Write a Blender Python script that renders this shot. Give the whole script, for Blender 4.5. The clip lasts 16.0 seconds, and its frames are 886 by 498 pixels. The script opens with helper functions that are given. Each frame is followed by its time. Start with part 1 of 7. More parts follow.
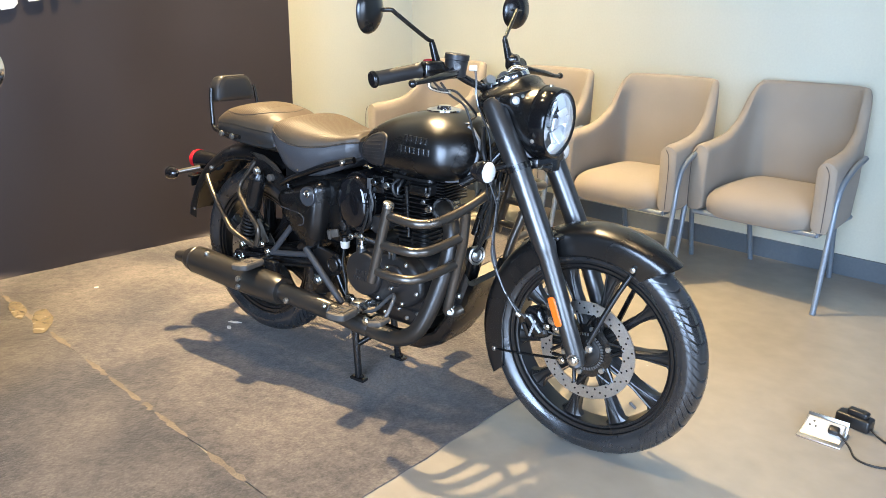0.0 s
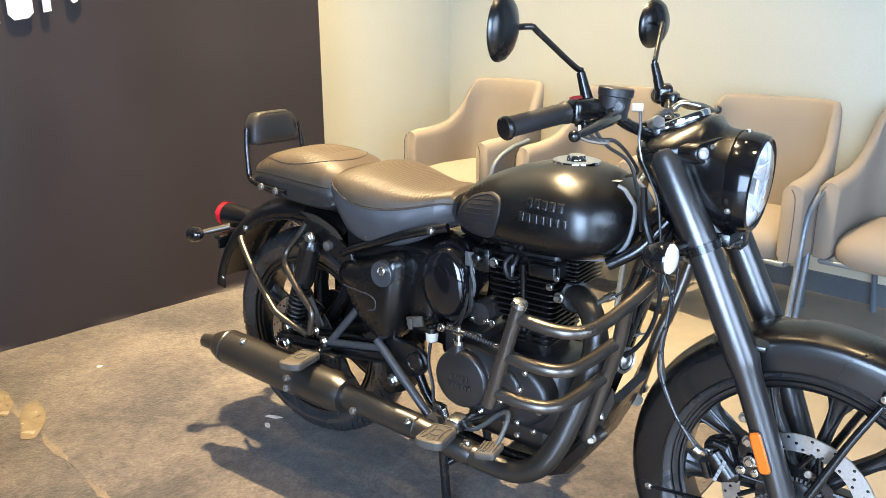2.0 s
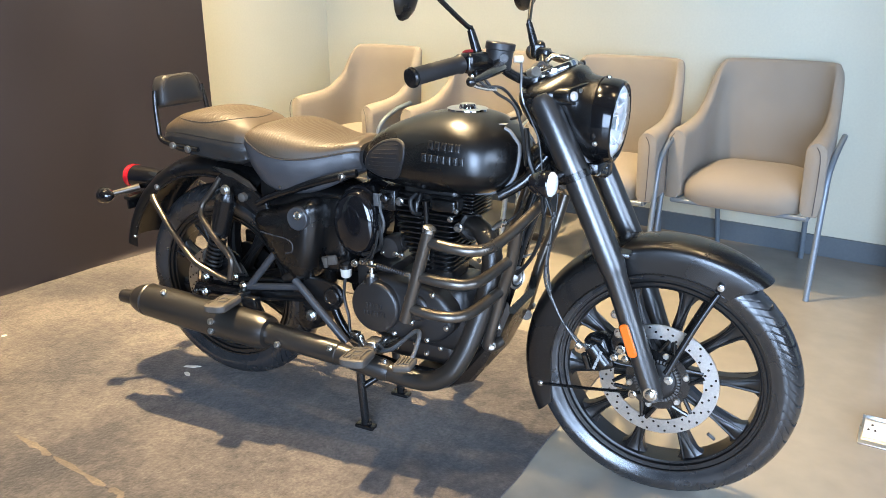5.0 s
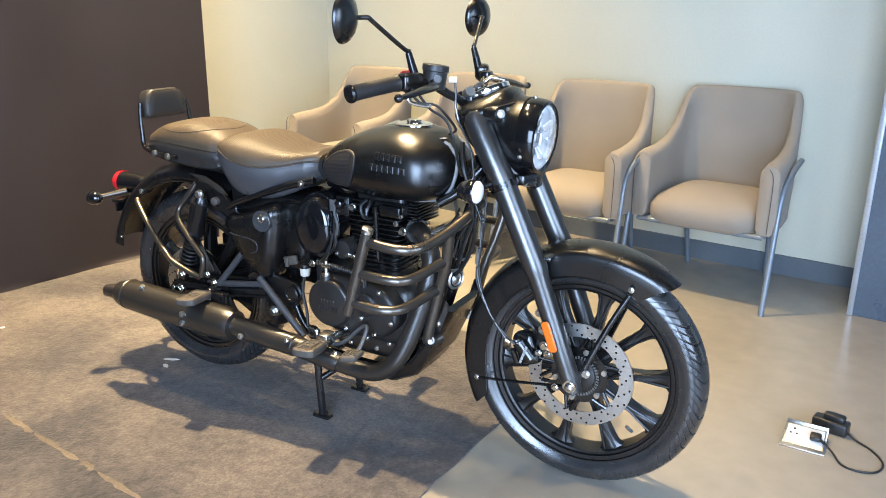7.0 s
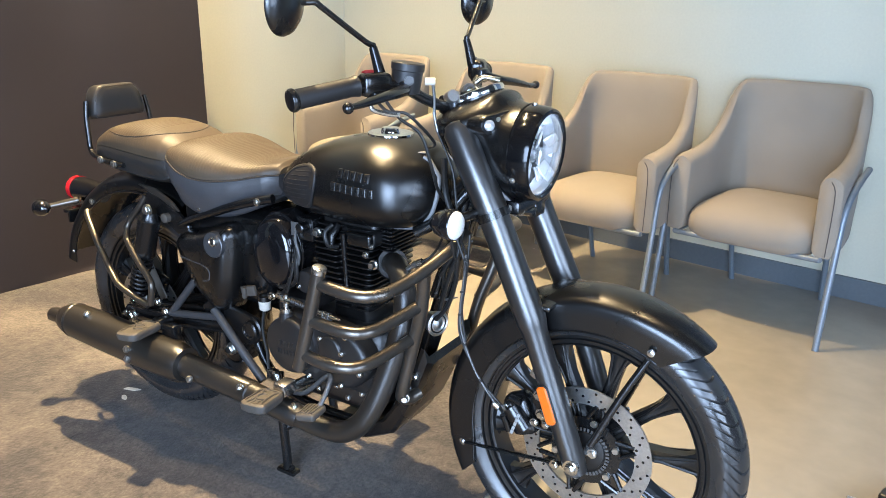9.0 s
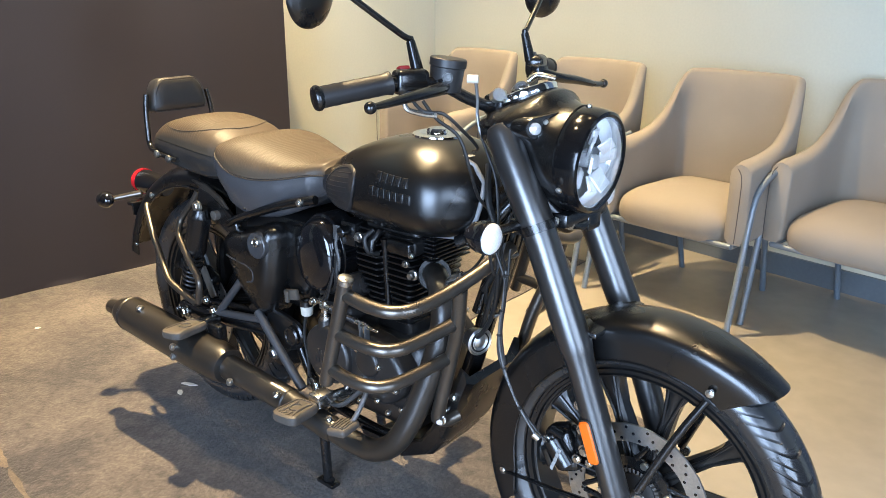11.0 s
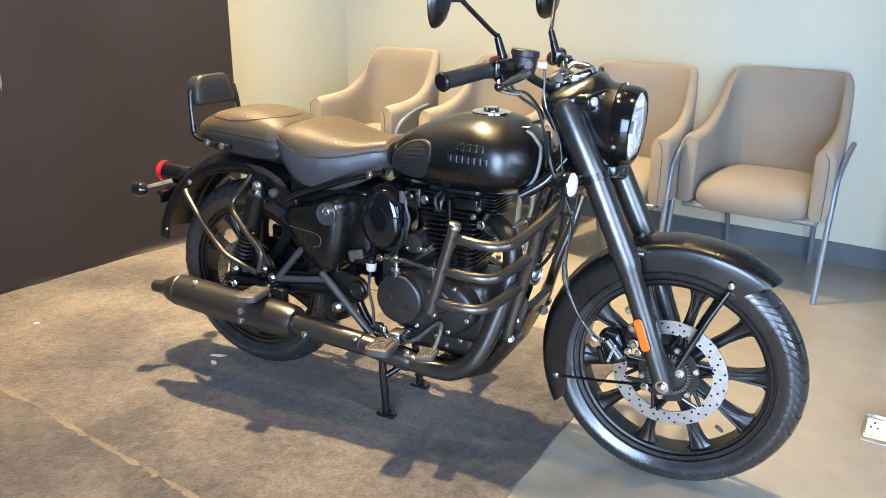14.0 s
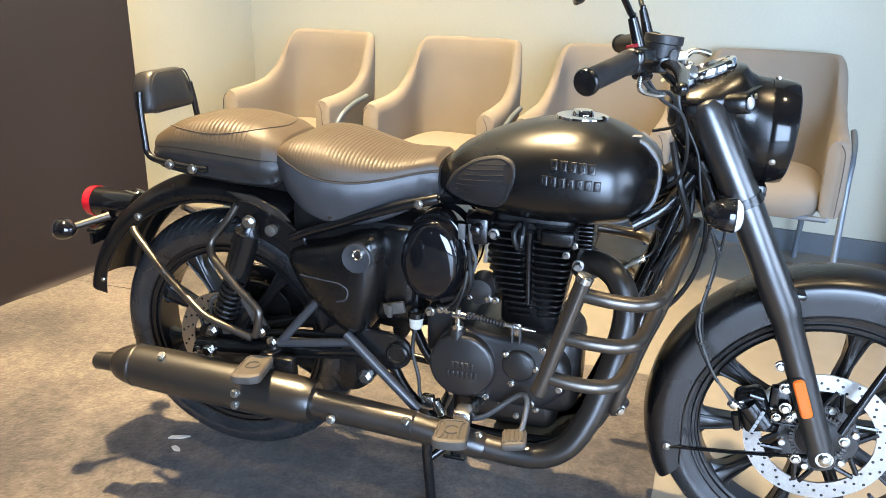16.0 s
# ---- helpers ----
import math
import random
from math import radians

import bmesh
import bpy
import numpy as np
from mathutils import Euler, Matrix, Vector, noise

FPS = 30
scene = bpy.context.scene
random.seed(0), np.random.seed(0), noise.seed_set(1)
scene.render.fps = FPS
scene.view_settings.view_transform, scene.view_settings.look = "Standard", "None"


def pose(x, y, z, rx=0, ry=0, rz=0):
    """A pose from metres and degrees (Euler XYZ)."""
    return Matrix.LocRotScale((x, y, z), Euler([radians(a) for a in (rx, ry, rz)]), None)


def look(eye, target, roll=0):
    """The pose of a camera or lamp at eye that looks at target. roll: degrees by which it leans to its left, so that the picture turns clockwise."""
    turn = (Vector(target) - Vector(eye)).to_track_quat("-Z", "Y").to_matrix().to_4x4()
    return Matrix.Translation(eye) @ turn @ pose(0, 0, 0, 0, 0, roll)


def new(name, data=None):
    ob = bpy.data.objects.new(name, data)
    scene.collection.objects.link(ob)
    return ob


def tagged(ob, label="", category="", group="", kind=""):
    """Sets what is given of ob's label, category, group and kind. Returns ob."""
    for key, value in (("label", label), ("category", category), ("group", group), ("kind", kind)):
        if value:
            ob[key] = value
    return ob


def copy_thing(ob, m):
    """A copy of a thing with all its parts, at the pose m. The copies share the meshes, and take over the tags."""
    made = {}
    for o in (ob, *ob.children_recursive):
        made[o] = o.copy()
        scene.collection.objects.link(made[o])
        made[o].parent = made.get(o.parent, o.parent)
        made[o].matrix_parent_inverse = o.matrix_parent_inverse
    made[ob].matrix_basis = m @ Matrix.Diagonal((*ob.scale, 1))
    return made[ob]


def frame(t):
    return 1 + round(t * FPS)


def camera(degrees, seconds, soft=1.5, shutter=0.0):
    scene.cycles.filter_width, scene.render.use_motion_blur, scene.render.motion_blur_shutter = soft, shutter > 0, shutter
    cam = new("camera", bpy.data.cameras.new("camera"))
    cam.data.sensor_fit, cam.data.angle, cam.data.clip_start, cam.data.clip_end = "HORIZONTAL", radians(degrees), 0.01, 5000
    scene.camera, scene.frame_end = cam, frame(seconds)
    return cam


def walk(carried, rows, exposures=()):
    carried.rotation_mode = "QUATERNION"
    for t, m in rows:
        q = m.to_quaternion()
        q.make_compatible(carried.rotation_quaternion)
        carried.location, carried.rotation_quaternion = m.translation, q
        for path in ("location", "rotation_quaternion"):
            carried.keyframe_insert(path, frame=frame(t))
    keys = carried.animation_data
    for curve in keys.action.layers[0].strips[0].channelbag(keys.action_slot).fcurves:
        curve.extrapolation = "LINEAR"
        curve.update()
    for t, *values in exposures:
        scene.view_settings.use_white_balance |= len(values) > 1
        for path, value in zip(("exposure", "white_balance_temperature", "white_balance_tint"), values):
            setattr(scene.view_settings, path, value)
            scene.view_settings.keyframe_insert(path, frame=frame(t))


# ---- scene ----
cam = camera(59.5, 16.0, soft=0.65)
PATH = [
    (0, (2.253, -1.923, 1.259), (1.126, -0.382, 0.662), 0.6),
    (0.5, (2.095, -1.839, 1.269), (0.995, -0.278, 0.676), 0.5),
    (1, (1.953, -1.772, 1.264), (0.852, -0.205, 0.687), 0.6),
    (1.5, (1.771, -1.65, 1.262), (0.641, -0.097, 0.703), 0.0),
    (2, (1.613, -1.56, 1.265), (0.485, -0.011, 0.694), -0.2),
    (2.5, (1.444, -1.562, 1.243), (0.422, 0.044, 0.631), 0.1),
    (3, (1.288, -1.59, 1.261), (0.395, 0.082, 0.623), -0.1),
    (3.5, (1.268, -1.602, 1.261), (0.442, 0.098, 0.608), -0.4),
    (4, (1.413, -1.644, 1.256), (0.59, 0.061, 0.61), -0.4),
    (4.2, (1.488, -1.664, 1.247), (0.651, 0.032, 0.597), -0.3),
    (6.3, (1.824, -2.049, 1.272), (0.974, -0.338, 0.678), 0.0),
    (6.5, (1.852, -2.028, 1.27), (0.995, -0.318, 0.683), 0.2),
    (7, (1.956, -1.908, 1.265), (1.059, -0.219, 0.679), 0.6),
    (7.5, (2.003, -1.803, 1.263), (1.071, -0.139, 0.661), 0.7),
    (8, (1.963, -1.682, 1.259), (1.024, -0.027, 0.643), 0.9),
    (8.5, (1.897, -1.556, 1.267), (0.948, 0.091, 0.646), 0.9),
    (8.7, (1.88, -1.519, 1.27), (0.922, 0.122, 0.646), 0.8),
    (10.8, (1.949, -1.236, 1.259), (0.722, 0.211, 0.627), 0.5),
    (11, (1.909, -1.273, 1.26), (0.708, 0.192, 0.618), 0.4),
    (11.5, (1.823, -1.393, 1.254), (0.709, 0.13, 0.593), 0.3),
    (12, (1.798, -1.521, 1.255), (0.763, 0.053, 0.581), 0.5),
    (12.5, (1.854, -1.644, 1.259), (0.867, -0.034, 0.599), 0.7),
    (13, (1.925, -1.798, 1.279), (0.962, -0.166, 0.639), 0.6),
    (13.5, (1.842, -1.88, 1.278), (0.918, -0.22, 0.655), 0.7),
    (14, (1.687, -1.931, 1.271), (0.826, -0.241, 0.636), 0.5),
    (14.5, (1.537, -1.88, 1.256), (0.714, -0.171, 0.621), 0.3),
    (15, (1.369, -1.76, 1.253), (0.599, -0.029, 0.613), -0.3),
    (15.5, (1.222, -1.682, 1.232), (0.552, 0.081, 0.568), 0.3),
    (16, (1.013, -1.61, 1.236), (0.496, 0.2, 0.56), 1.0),
]
walk(cam, [(t, look(eye, target, roll)) for t, eye, target, roll in PATH],
     ((0.0, 0.20), (4.0, 0.17), (6.5, 0.10), (8.5, 0.07), (11.0, 0.02), (12.5, 0.12), (14.0, 0.12), (16.0, 0.19)))

# ---- light ----
ROOM_TURN = -9.0  # the room's walls stand at this angle to the motorcycle
CORNER = (-1.446, 2.722)
ROOM = pose(CORNER[0], CORNER[1], 0, 0, 0, ROOM_TURN)  # room frame: x along the chair wall, -y into the room

world = bpy.data.worlds.new("world")
scene.world = world
world.use_nodes = True
wn = world.node_tree.nodes
sky = wn.new("ShaderNodeTexSky")
sky.sky_type = "NISHITA"
sky.sun_disc = False
sky.sun_elevation, sky.sun_rotation = radians(38), radians(100)
wn["Background"].inputs["Strength"].default_value = 0.12
world.node_tree.links.new(sky.outputs[0], wn["Background"].inputs["Color"])


def area_lamp(name, place, target, sx, sy, power, colour):
    data = bpy.data.lights.new(name, "AREA")
    data.shape, data.size, data.size_y, data.energy, data.color = "RECTANGLE", sx, sy, power, colour
    ob = new(name, data)
    ob.matrix_world = look(place, target)
    return ob


def disc_lamp(name, place, target, size, power, colour, spread=150):
    data = bpy.data.lights.new(name, "AREA")
    data.shape, data.size, data.energy, data.color = "DISK", size, power, colour
    data.spread = radians(spread)
    ob = new(name, data)
    ob.matrix_world = look(place, target)
    return ob


WARM, COOL = (1.0, 0.740, 0.410), (0.50, 0.685, 1.0)
CEILING = 5.5


# ---- materials ----
def node_material(name):
    m = bpy.data.materials.new(name)
    m.use_nodes = True
    nt = m.node_tree
    return m, nt, nt.nodes["Principled BSDF"]


def surface(name, colour, rough=0.5, metal=0.0, grain=60.0, vary=0.12, bump=0.15, bump_scale=None, patch=4.0, patch_vary=0.08,
            rough_vary=0.1, coat=0.0, spec=0.5, piece=0.0, sheen=0.0, dist=0.002, coat_rough=0.08):
    """Two scales of colour variation, roughness variation and a fine relief, in metres of object space."""
    m, nt, b = node_material(name)
    n, l = nt.nodes, nt.links
    co = n.new("ShaderNodeTexCoord")
    fine, big = n.new("ShaderNodeTexNoise"), n.new("ShaderNodeTexNoise")
    fine.inputs["Scale"].default_value, fine.inputs["Detail"].default_value = grain, 4
    big.inputs["Scale"].default_value, big.inputs["Detail"].default_value = patch, 5
    for t in (fine, big):
        l.new(co.outputs["Object"], t.inputs["Vector"])
    ramp_f, ramp_b = n.new("ShaderNodeMapRange"), n.new("ShaderNodeMapRange")
    for r, v in ((ramp_f, vary), (ramp_b, patch_vary)):
        r.inputs["From Min"].default_value, r.inputs["From Max"].default_value = 0.25, 0.75
        r.inputs["To Min"].default_value, r.inputs["To Max"].default_value = 1 - v, 1 + v
    l.new(fine.outputs["Fac"], ramp_f.inputs["Value"])
    l.new(big.outputs["Fac"], ramp_b.inputs["Value"])
    mul = n.new("ShaderNodeMath")
    mul.operation = "MULTIPLY"
    l.new(ramp_f.outputs[0], mul.inputs[0])
    l.new(ramp_b.outputs[0], mul.inputs[1])
    last = mul.outputs[0]
    if piece:
        info, r = n.new("ShaderNodeObjectInfo"), n.new("ShaderNodeMapRange")
        r.inputs["To Min"].default_value, r.inputs["To Max"].default_value = 1 - piece, 1 + piece
        l.new(info.outputs["Random"], r.inputs["Value"])
        again = n.new("ShaderNodeMath")
        again.operation = "MULTIPLY"
        l.new(last, again.inputs[0])
        l.new(r.outputs[0], again.inputs[1])
        last = again.outputs[0]
    tint = n.new("ShaderNodeVectorMath")
    tint.operation = "SCALE"
    tint.inputs[0].default_value = colour
    l.new(last, tint.inputs["Scale"])
    l.new(tint.outputs[0], b.inputs["Base Color"])
    rr = n.new("ShaderNodeMapRange")
    rr.inputs["From Min"].default_value, rr.inputs["From Max"].default_value = 0.3, 0.7
    rr.inputs["To Min"].default_value, rr.inputs["To Max"].default_value = max(0.02, rough - rough_vary), min(1, rough + rough_vary)
    l.new(big.outputs["Fac"], rr.inputs["Value"])
    l.new(rr.outputs[0], b.inputs["Roughness"])
    b.inputs["Metallic"].default_value = metal
    b.inputs["Specular IOR Level"].default_value = spec
    b.inputs["Coat Weight"].default_value, b.inputs["Coat Roughness"].default_value = coat, coat_rough
    b.inputs["Sheen Weight"].default_value = sheen
    if bump:
        bt, bp = n.new("ShaderNodeTexNoise"), n.new("ShaderNodeBump")
        bt.inputs["Scale"].default_value, bt.inputs["Detail"].default_value = bump_scale or grain * 2, 3
        bp.inputs["Strength"].default_value, bp.inputs["Distance"].default_value = bump, dist
        l.new(co.outputs["Object"], bt.inputs["Vector"])
        l.new(bt.outputs["Fac"], bp.inputs["Height"])
        l.new(bp.outputs[0], b.inputs["Normal"])
    return m


MATT_BLACK = surface("matt_black_paint", (0.0036, 0.0035, 0.0035), 0.275, grain=900, bump=0.03, vary=0.1, patch=6, rough_vary=0.03, spec=0.72, dist=0.0004)
SATIN_BLACK = surface("satin_black_coating", (0.0045, 0.0045, 0.0047), 0.25, grain=700, bump=0.05, rough_vary=0.06, spec=0.8, dist=0.0005)
GLOSS_BLACK = surface("gloss_black_enamel", (0.006, 0.006, 0.007), 0.06, grain=300, bump=0.0, rough_vary=0.03, coat=0.6)
RIM_BLACK = surface("soft_gloss_black_rim", (0.005, 0.005, 0.0055), 0.10, grain=300, bump=0.0, rough_vary=0.05)
CAST_BLACK = surface("black_cast_alloy", (0.0080, 0.0076, 0.0074), 0.31, grain=350, bump=0.12, rough_vary=0.06, spec=0.6, dist=0.0008)
ENGINE_BLACK = surface("black_engine_paint", (0.0165, 0.0150, 0.0142), 0.37, grain=350, bump=0.15, rough_vary=0.06, spec=0.7, dist=0.0008)
EXHAUST = surface("black_exhaust_coating", (0.016, 0.0136, 0.0110), 0.34, spec=0.9, grain=500, bump=0.1, rough_vary=0.06, dist=0.0006)
GUARD = surface("dark_bronze_coated_steel", (0.132, 0.116, 0.098), 0.31, metal=0.85, grain=400, bump=0.05, rough_vary=0.05, dist=0.0005)
HANGER = surface("satin_grey_black_tube", (0.040, 0.041, 0.044), 0.36, grain=500, bump=0.05, rough_vary=0.05, spec=0.8, dist=0.0005)
FORK = surface("satin_black_fork_tube", (0.118, 0.117, 0.116), 0.30, metal=0.9, grain=300, bump=0.0, vary=0.02, patch_vary=0.03, rough_vary=0.015, dist=0.0004)
RUBBER = surface("tyre_rubber", (0.020, 0.0205, 0.0215), 0.27, grain=200, bump=0.04, spec=0.95, patch=9, patch_vary=0.2, rough_vary=0.1, dist=0.0008)
GRIP = surface("black_grip_rubber", (0.017, 0.016, 0.016), 0.5, grain=300, bump=0.2, dist=0.0006)
LEATHER = surface("black_seat_leatherette", (0.074, 0.054, 0.034), 0.46, spec=0.36, grain=260, bump=0.22, patch=14, patch_vary=0.12, rough_vary=0.05, bump_scale=700, dist=0.0007)
# one leatherette: cool side light and pillion shade are put into these two greys
SIDE_LIT_GREY = surface("side_lit_grey", (0.050, 0.050, 0.053), 0.36, grain=260, bump=0.4, patch=14, rough_vary=0.05, bump_scale=700, dist=0.0007)
LEATHER_DARK = surface("darkened_leatherette", (0.024, 0.022, 0.020), 0.42, grain=260, bump=0.3, patch=14, rough_vary=0.05, bump_scale=700, dist=0.0007)
PIPING = surface("seat_piping_thread", (0.03, 0.027, 0.025), 0.5, grain=200, bump=0.1)
STEEL = surface("zinc_plated_steel", (0.62, 0.61, 0.58), 0.28, metal=1.0, grain=300, bump=0.1, dist=0.0004)
CHROME = surface("polished_chrome", (0.78, 0.78, 0.79), 0.07, metal=1.0, grain=100, bump=0.0, vary=0.03, rough_vary=0.03)
REFLECTOR = surface("vapour_bright_reflector", (0.80, 0.81, 0.82), 0.19, metal=0.62, grain=60, bump=0.0, vary=0.03, rough_vary=0.06)
DISC_STEEL = surface("brushed_disc_steel", (0.50, 0.49, 0.47), 0.36, metal=1.0, grain=240, bump=0.15, rough_vary=0.08, dist=0.0004)
GREY_RUBBER = surface("dusty_peg_rubber", (0.072, 0.062, 0.051), 0.6, grain=160, bump=0.25, patch=25, patch_vary=0.2)
MIRROR_GLASS = surface("mirror_glass", (0.9, 0.9, 0.9), 0.02, metal=1.0, bump=0, vary=0.0, patch_vary=0.0, rough_vary=0.0)
AMBER = surface("amber_reflector_plastic", (0.85, 0.15, 0.010), 0.34, grain=500, bump=0.3, bump_scale=380, coat=0.1, dist=0.001)
RED_LENS = surface("red_tail_lens", (0.62, 0.012, 0.02), 0.14, grain=200, bump=0.1, coat=0.5)
RED_SWITCH = surface("red_switch", (0.28, 0.012, 0.015), 0.5, bump=0.0)
WHITE_PLASTIC = surface("milky_plastic", (0.62, 0.58, 0.50), 0.4, grain=100, bump=0.05)
CABLE = surface("black_cable", (0.012, 0.012, 0.012), 0.4, bump=0.1)
BRAID = surface("grey_hose_sleeve", (0.13, 0.13, 0.13), 0.35, metal=0.5, grain=900, bump=0.4)
HOSE = surface("clear_sleeved_hose", (0.12, 0.12, 0.118), 0.20, metal=0.3, grain=400, bump=0.1, coat=0.5)
MARK_GREY = surface("grey_printed_mark", (0.33, 0.33, 0.32), 0.5, bump=0)


def clear_glass(name, tint=(1, 1, 1), rough=0.0):
    m, nt, b = node_material(name)
    b.inputs["Base Color"].default_value = (*tint, 1)
    b.inputs["Transmission Weight"].default_value, b.inputs["Roughness"].default_value, b.inputs["IOR"].default_value = 1.0, rough, 1.45
    return m


GLASS = clear_glass("clear_lamp_glass")


# ---- mesh helpers ----
class Geo:
    """Gathers vertices and faces of one mesh."""

    def __init__(self):
        self.v, self.f, self.cuts = [], [], []

    def cut(self):
        """What follows is a piece of its own."""
        self.cuts.append((len(self.v), len(self.f)))
        return self

    def add(self, verts, faces, m=None):
        base = len(self.v)
        self.v += [tuple(m @ Vector(p)) if m else tuple(p) for p in verts]
        self.f += [tuple(base + i for i in f) for f in faces]
        return self

    def rings(self, loops, closed=True, caps=(True, True), m=None):
        """Skins loops of equally many points."""
        n, k = len(loops[0]), len(loops)
        verts = [p for loop in loops for p in loop]
        faces = []
        for a in range(k - 1):
            for b in range(n if closed else n - 1):
                c = (b + 1) % n
                faces.append((a * n + b, a * n + c, (a + 1) * n + c, (a + 1) * n + b))
        if closed and caps[0]:
            faces.append(tuple(reversed(range(n))))
        if closed and caps[1]:
            faces.append(tuple((k - 1) * n + i for i in range(n)))
        return self.add(verts, faces, m)

    def tube(self, points, r, seg=12, smooth=0, caps=True, m=None, flat=1.0):
        """A round bar along points; r is a number or one radius a point. smooth: points put between by a spline."""
        pts = [Vector(p) for p in points]
        rad = list(r) if isinstance(r, (list, tuple)) else [r] * len(pts)
        if smooth:
            pts, rad = spline(pts, rad, smooth)
        loops, up = [], None
        for i, p in enumerate(pts):
            d = (pts[min(i + 1, len(pts) - 1)] - pts[max(i - 1, 0)]).normalized()
            if up is None:
                up = Vector((0, 0, 1)) if abs(d.z) < 0.9 else Vector((0, 1, 0))
            side = d.cross(up).normalized()
            up = side.cross(d).normalized()
            loops.append([p + rad[i] * (math.cos(2 * math.pi * s / seg) * side + flat * math.sin(2 * math.pi * s / seg) * up) for s in range(seg)])
        return self.rings(loops, caps=(caps, caps), m=m)

    def lathe(self, profile, place=(0, 0, 0), axis="y", seg=32, m=None, arc=None):
        """Turns (distance along the axis, radius) about an axis through place."""
        loops = []
        for h, r in profile:
            loop = []
            for s in range(seg):
                a = 2 * math.pi * s / seg
                c, d = r * math.cos(a), r * math.sin(a)
                p = {"y": (c, h, d), "x": (h, c, d), "z": (c, d, h)}[axis]
                loop.append(Vector(p) + Vector(place))
            loops.append(loop)
        shut = profile[0] == profile[-1]
        return self.rings(loops, caps=(not shut and profile[0][1] > 1e-4, not shut and profile[-1][1] > 1e-4), m=m)

    def box(self, size, place=(0, 0, 0), bevel=0.0, m=None, segs=2):
        bm = bmesh.new()
        bmesh.ops.create_cube(bm, size=1)
        bmesh.ops.scale(bm, vec=size, verts=bm.verts)
        if bevel:
            bmesh.ops.bevel(bm, geom=bm.edges[:], offset=bevel, segments=segs, affect="EDGES", profile=0.5)
        bm.verts.ensure_lookup_table()
        t = (m or Matrix()) @ Matrix.Translation(place)
        self.add([v.co for v in bm.verts], [[v.index for v in f.verts] for f in bm.faces], t)
        bm.free()
        return self

    def plate(self, outline, depth, m=None, rim=0.0):
        """A flat outline in x and z, given depth along y (from 0 to depth), with an optional chamfer on the far face."""
        n = len(outline)
        loops = [[(x, 0, z) for x, z in outline], [(x, depth - math.copysign(rim, depth), z) for x, z in outline]]
        if rim:
            loops.append([(x, depth, z) for x, z in inset(outline, rim)])
        return self.rings(loops, m=m)

    def ball(self, r, place, seg=16, rings=10, squash=(1, 1, 1), m=None):
        prof = [(-r * math.cos(math.pi * i / rings), max(1e-5, r * math.sin(math.pi * i / rings))) for i in range(rings + 1)]
        t = (m or Matrix()) @ Matrix.Translation(place) @ Matrix.Diagonal((*squash, 1))
        return self.lathe(prof, seg=seg, m=t)

    def bolt(self, place, r=0.007, h=0.006, axis=(0, -1, 0)):
        """A domed hexagon head that points along axis."""
        self.cut()
        turn = Vector((0, 0, 1)).rotation_difference(Vector(axis).normalized()).to_matrix().to_4x4()
        m = Matrix.Translation(place) @ turn
        self.lathe([(-0.004, r * 1.35), (0.0015, r * 1.35), (0.0016, r * 1.3)], axis="z", seg=16, m=m)
        return self.lathe([(0.0, r), (h * 0.8, r), (h, r * 0.8)], axis="z", seg=6, m=m)


def spline(pts, rad, steps):
    out, rout = [], []
    for i in range(len(pts) - 1):
        p0, p1, p2, p3 = pts[max(i - 1, 0)], pts[i], pts[i + 1], pts[min(i + 2, len(pts) - 1)]
        for s in range(steps):
            t = s / steps
            out.append(0.5 * (2 * p1 + (p2 - p0) * t + (2 * p0 - 5 * p1 + 4 * p2 - p3) * t * t + (3 * p1 - p0 - 3 * p2 + p3) * t ** 3))
            rout.append(rad[i] + (rad[i + 1] - rad[i]) * t)
    return out + [pts[-1]], rout + [rad[-1]]


def curve_at(keys, x):
    """A smooth value at x from (x, value) keys."""
    xs = [k[0] for k in keys]
    if x <= xs[0]:
        return keys[0][1]
    if x >= xs[-1]:
        return keys[-1][1]
    i = max(j for j in range(len(xs)) if xs[j] <= x)
    t = (x - xs[i]) / (xs[i + 1] - xs[i])
    y0, y1, y2, y3 = (keys[max(0, min(len(keys) - 1, j))][1] for j in (i - 1, i, i + 1, i + 2))
    return 0.5 * (2 * y1 + (y2 - y0) * t + (2 * y0 - 5 * y1 + 4 * y2 - y3) * t * t + (3 * y1 - y0 - 3 * y2 + y3) * t ** 3)


def inset(outline, d):
    n = len(outline)
    area = sum(outline[i][0] * outline[(i + 1) % n][1] - outline[(i + 1) % n][0] * outline[i][1] for i in range(n))
    sgn = 1 if area > 0 else -1
    out = []
    for i in range(n):
        a, b, c = Vector(outline[i - 1]), Vector(outline[i]), Vector(outline[(i + 1) % n])
        e1, e2 = (b - a).normalized(), (c - b).normalized()
        nn = Vector((-(e1.y + e2.y), e1.x + e2.x))
        nn = nn.normalized() if nn.length > 1e-6 else Vector((-e1.y, e1.x))
        out.append(tuple(b + sgn * d * nn))
    return out


def round_outline(pts, r, steps=4):
    """A polygon with rounded corners."""
    out, n = [], len(pts)
    for i in range(n):
        a, b, c = Vector(pts[i - 1]), Vector(pts[i]), Vector(pts[(i + 1) % n])
        ra = min(r, 0.45 * (a - b).length, 0.45 * (c - b).length)
        p, q = b + (a - b).normalized() * ra, b + (c - b).normalized() * ra
        for s in range(steps + 1):
            t = s / steps
            out.append(tuple((1 - t) ** 2 * p + 2 * t * (1 - t) * b + t * t * q))
    return out


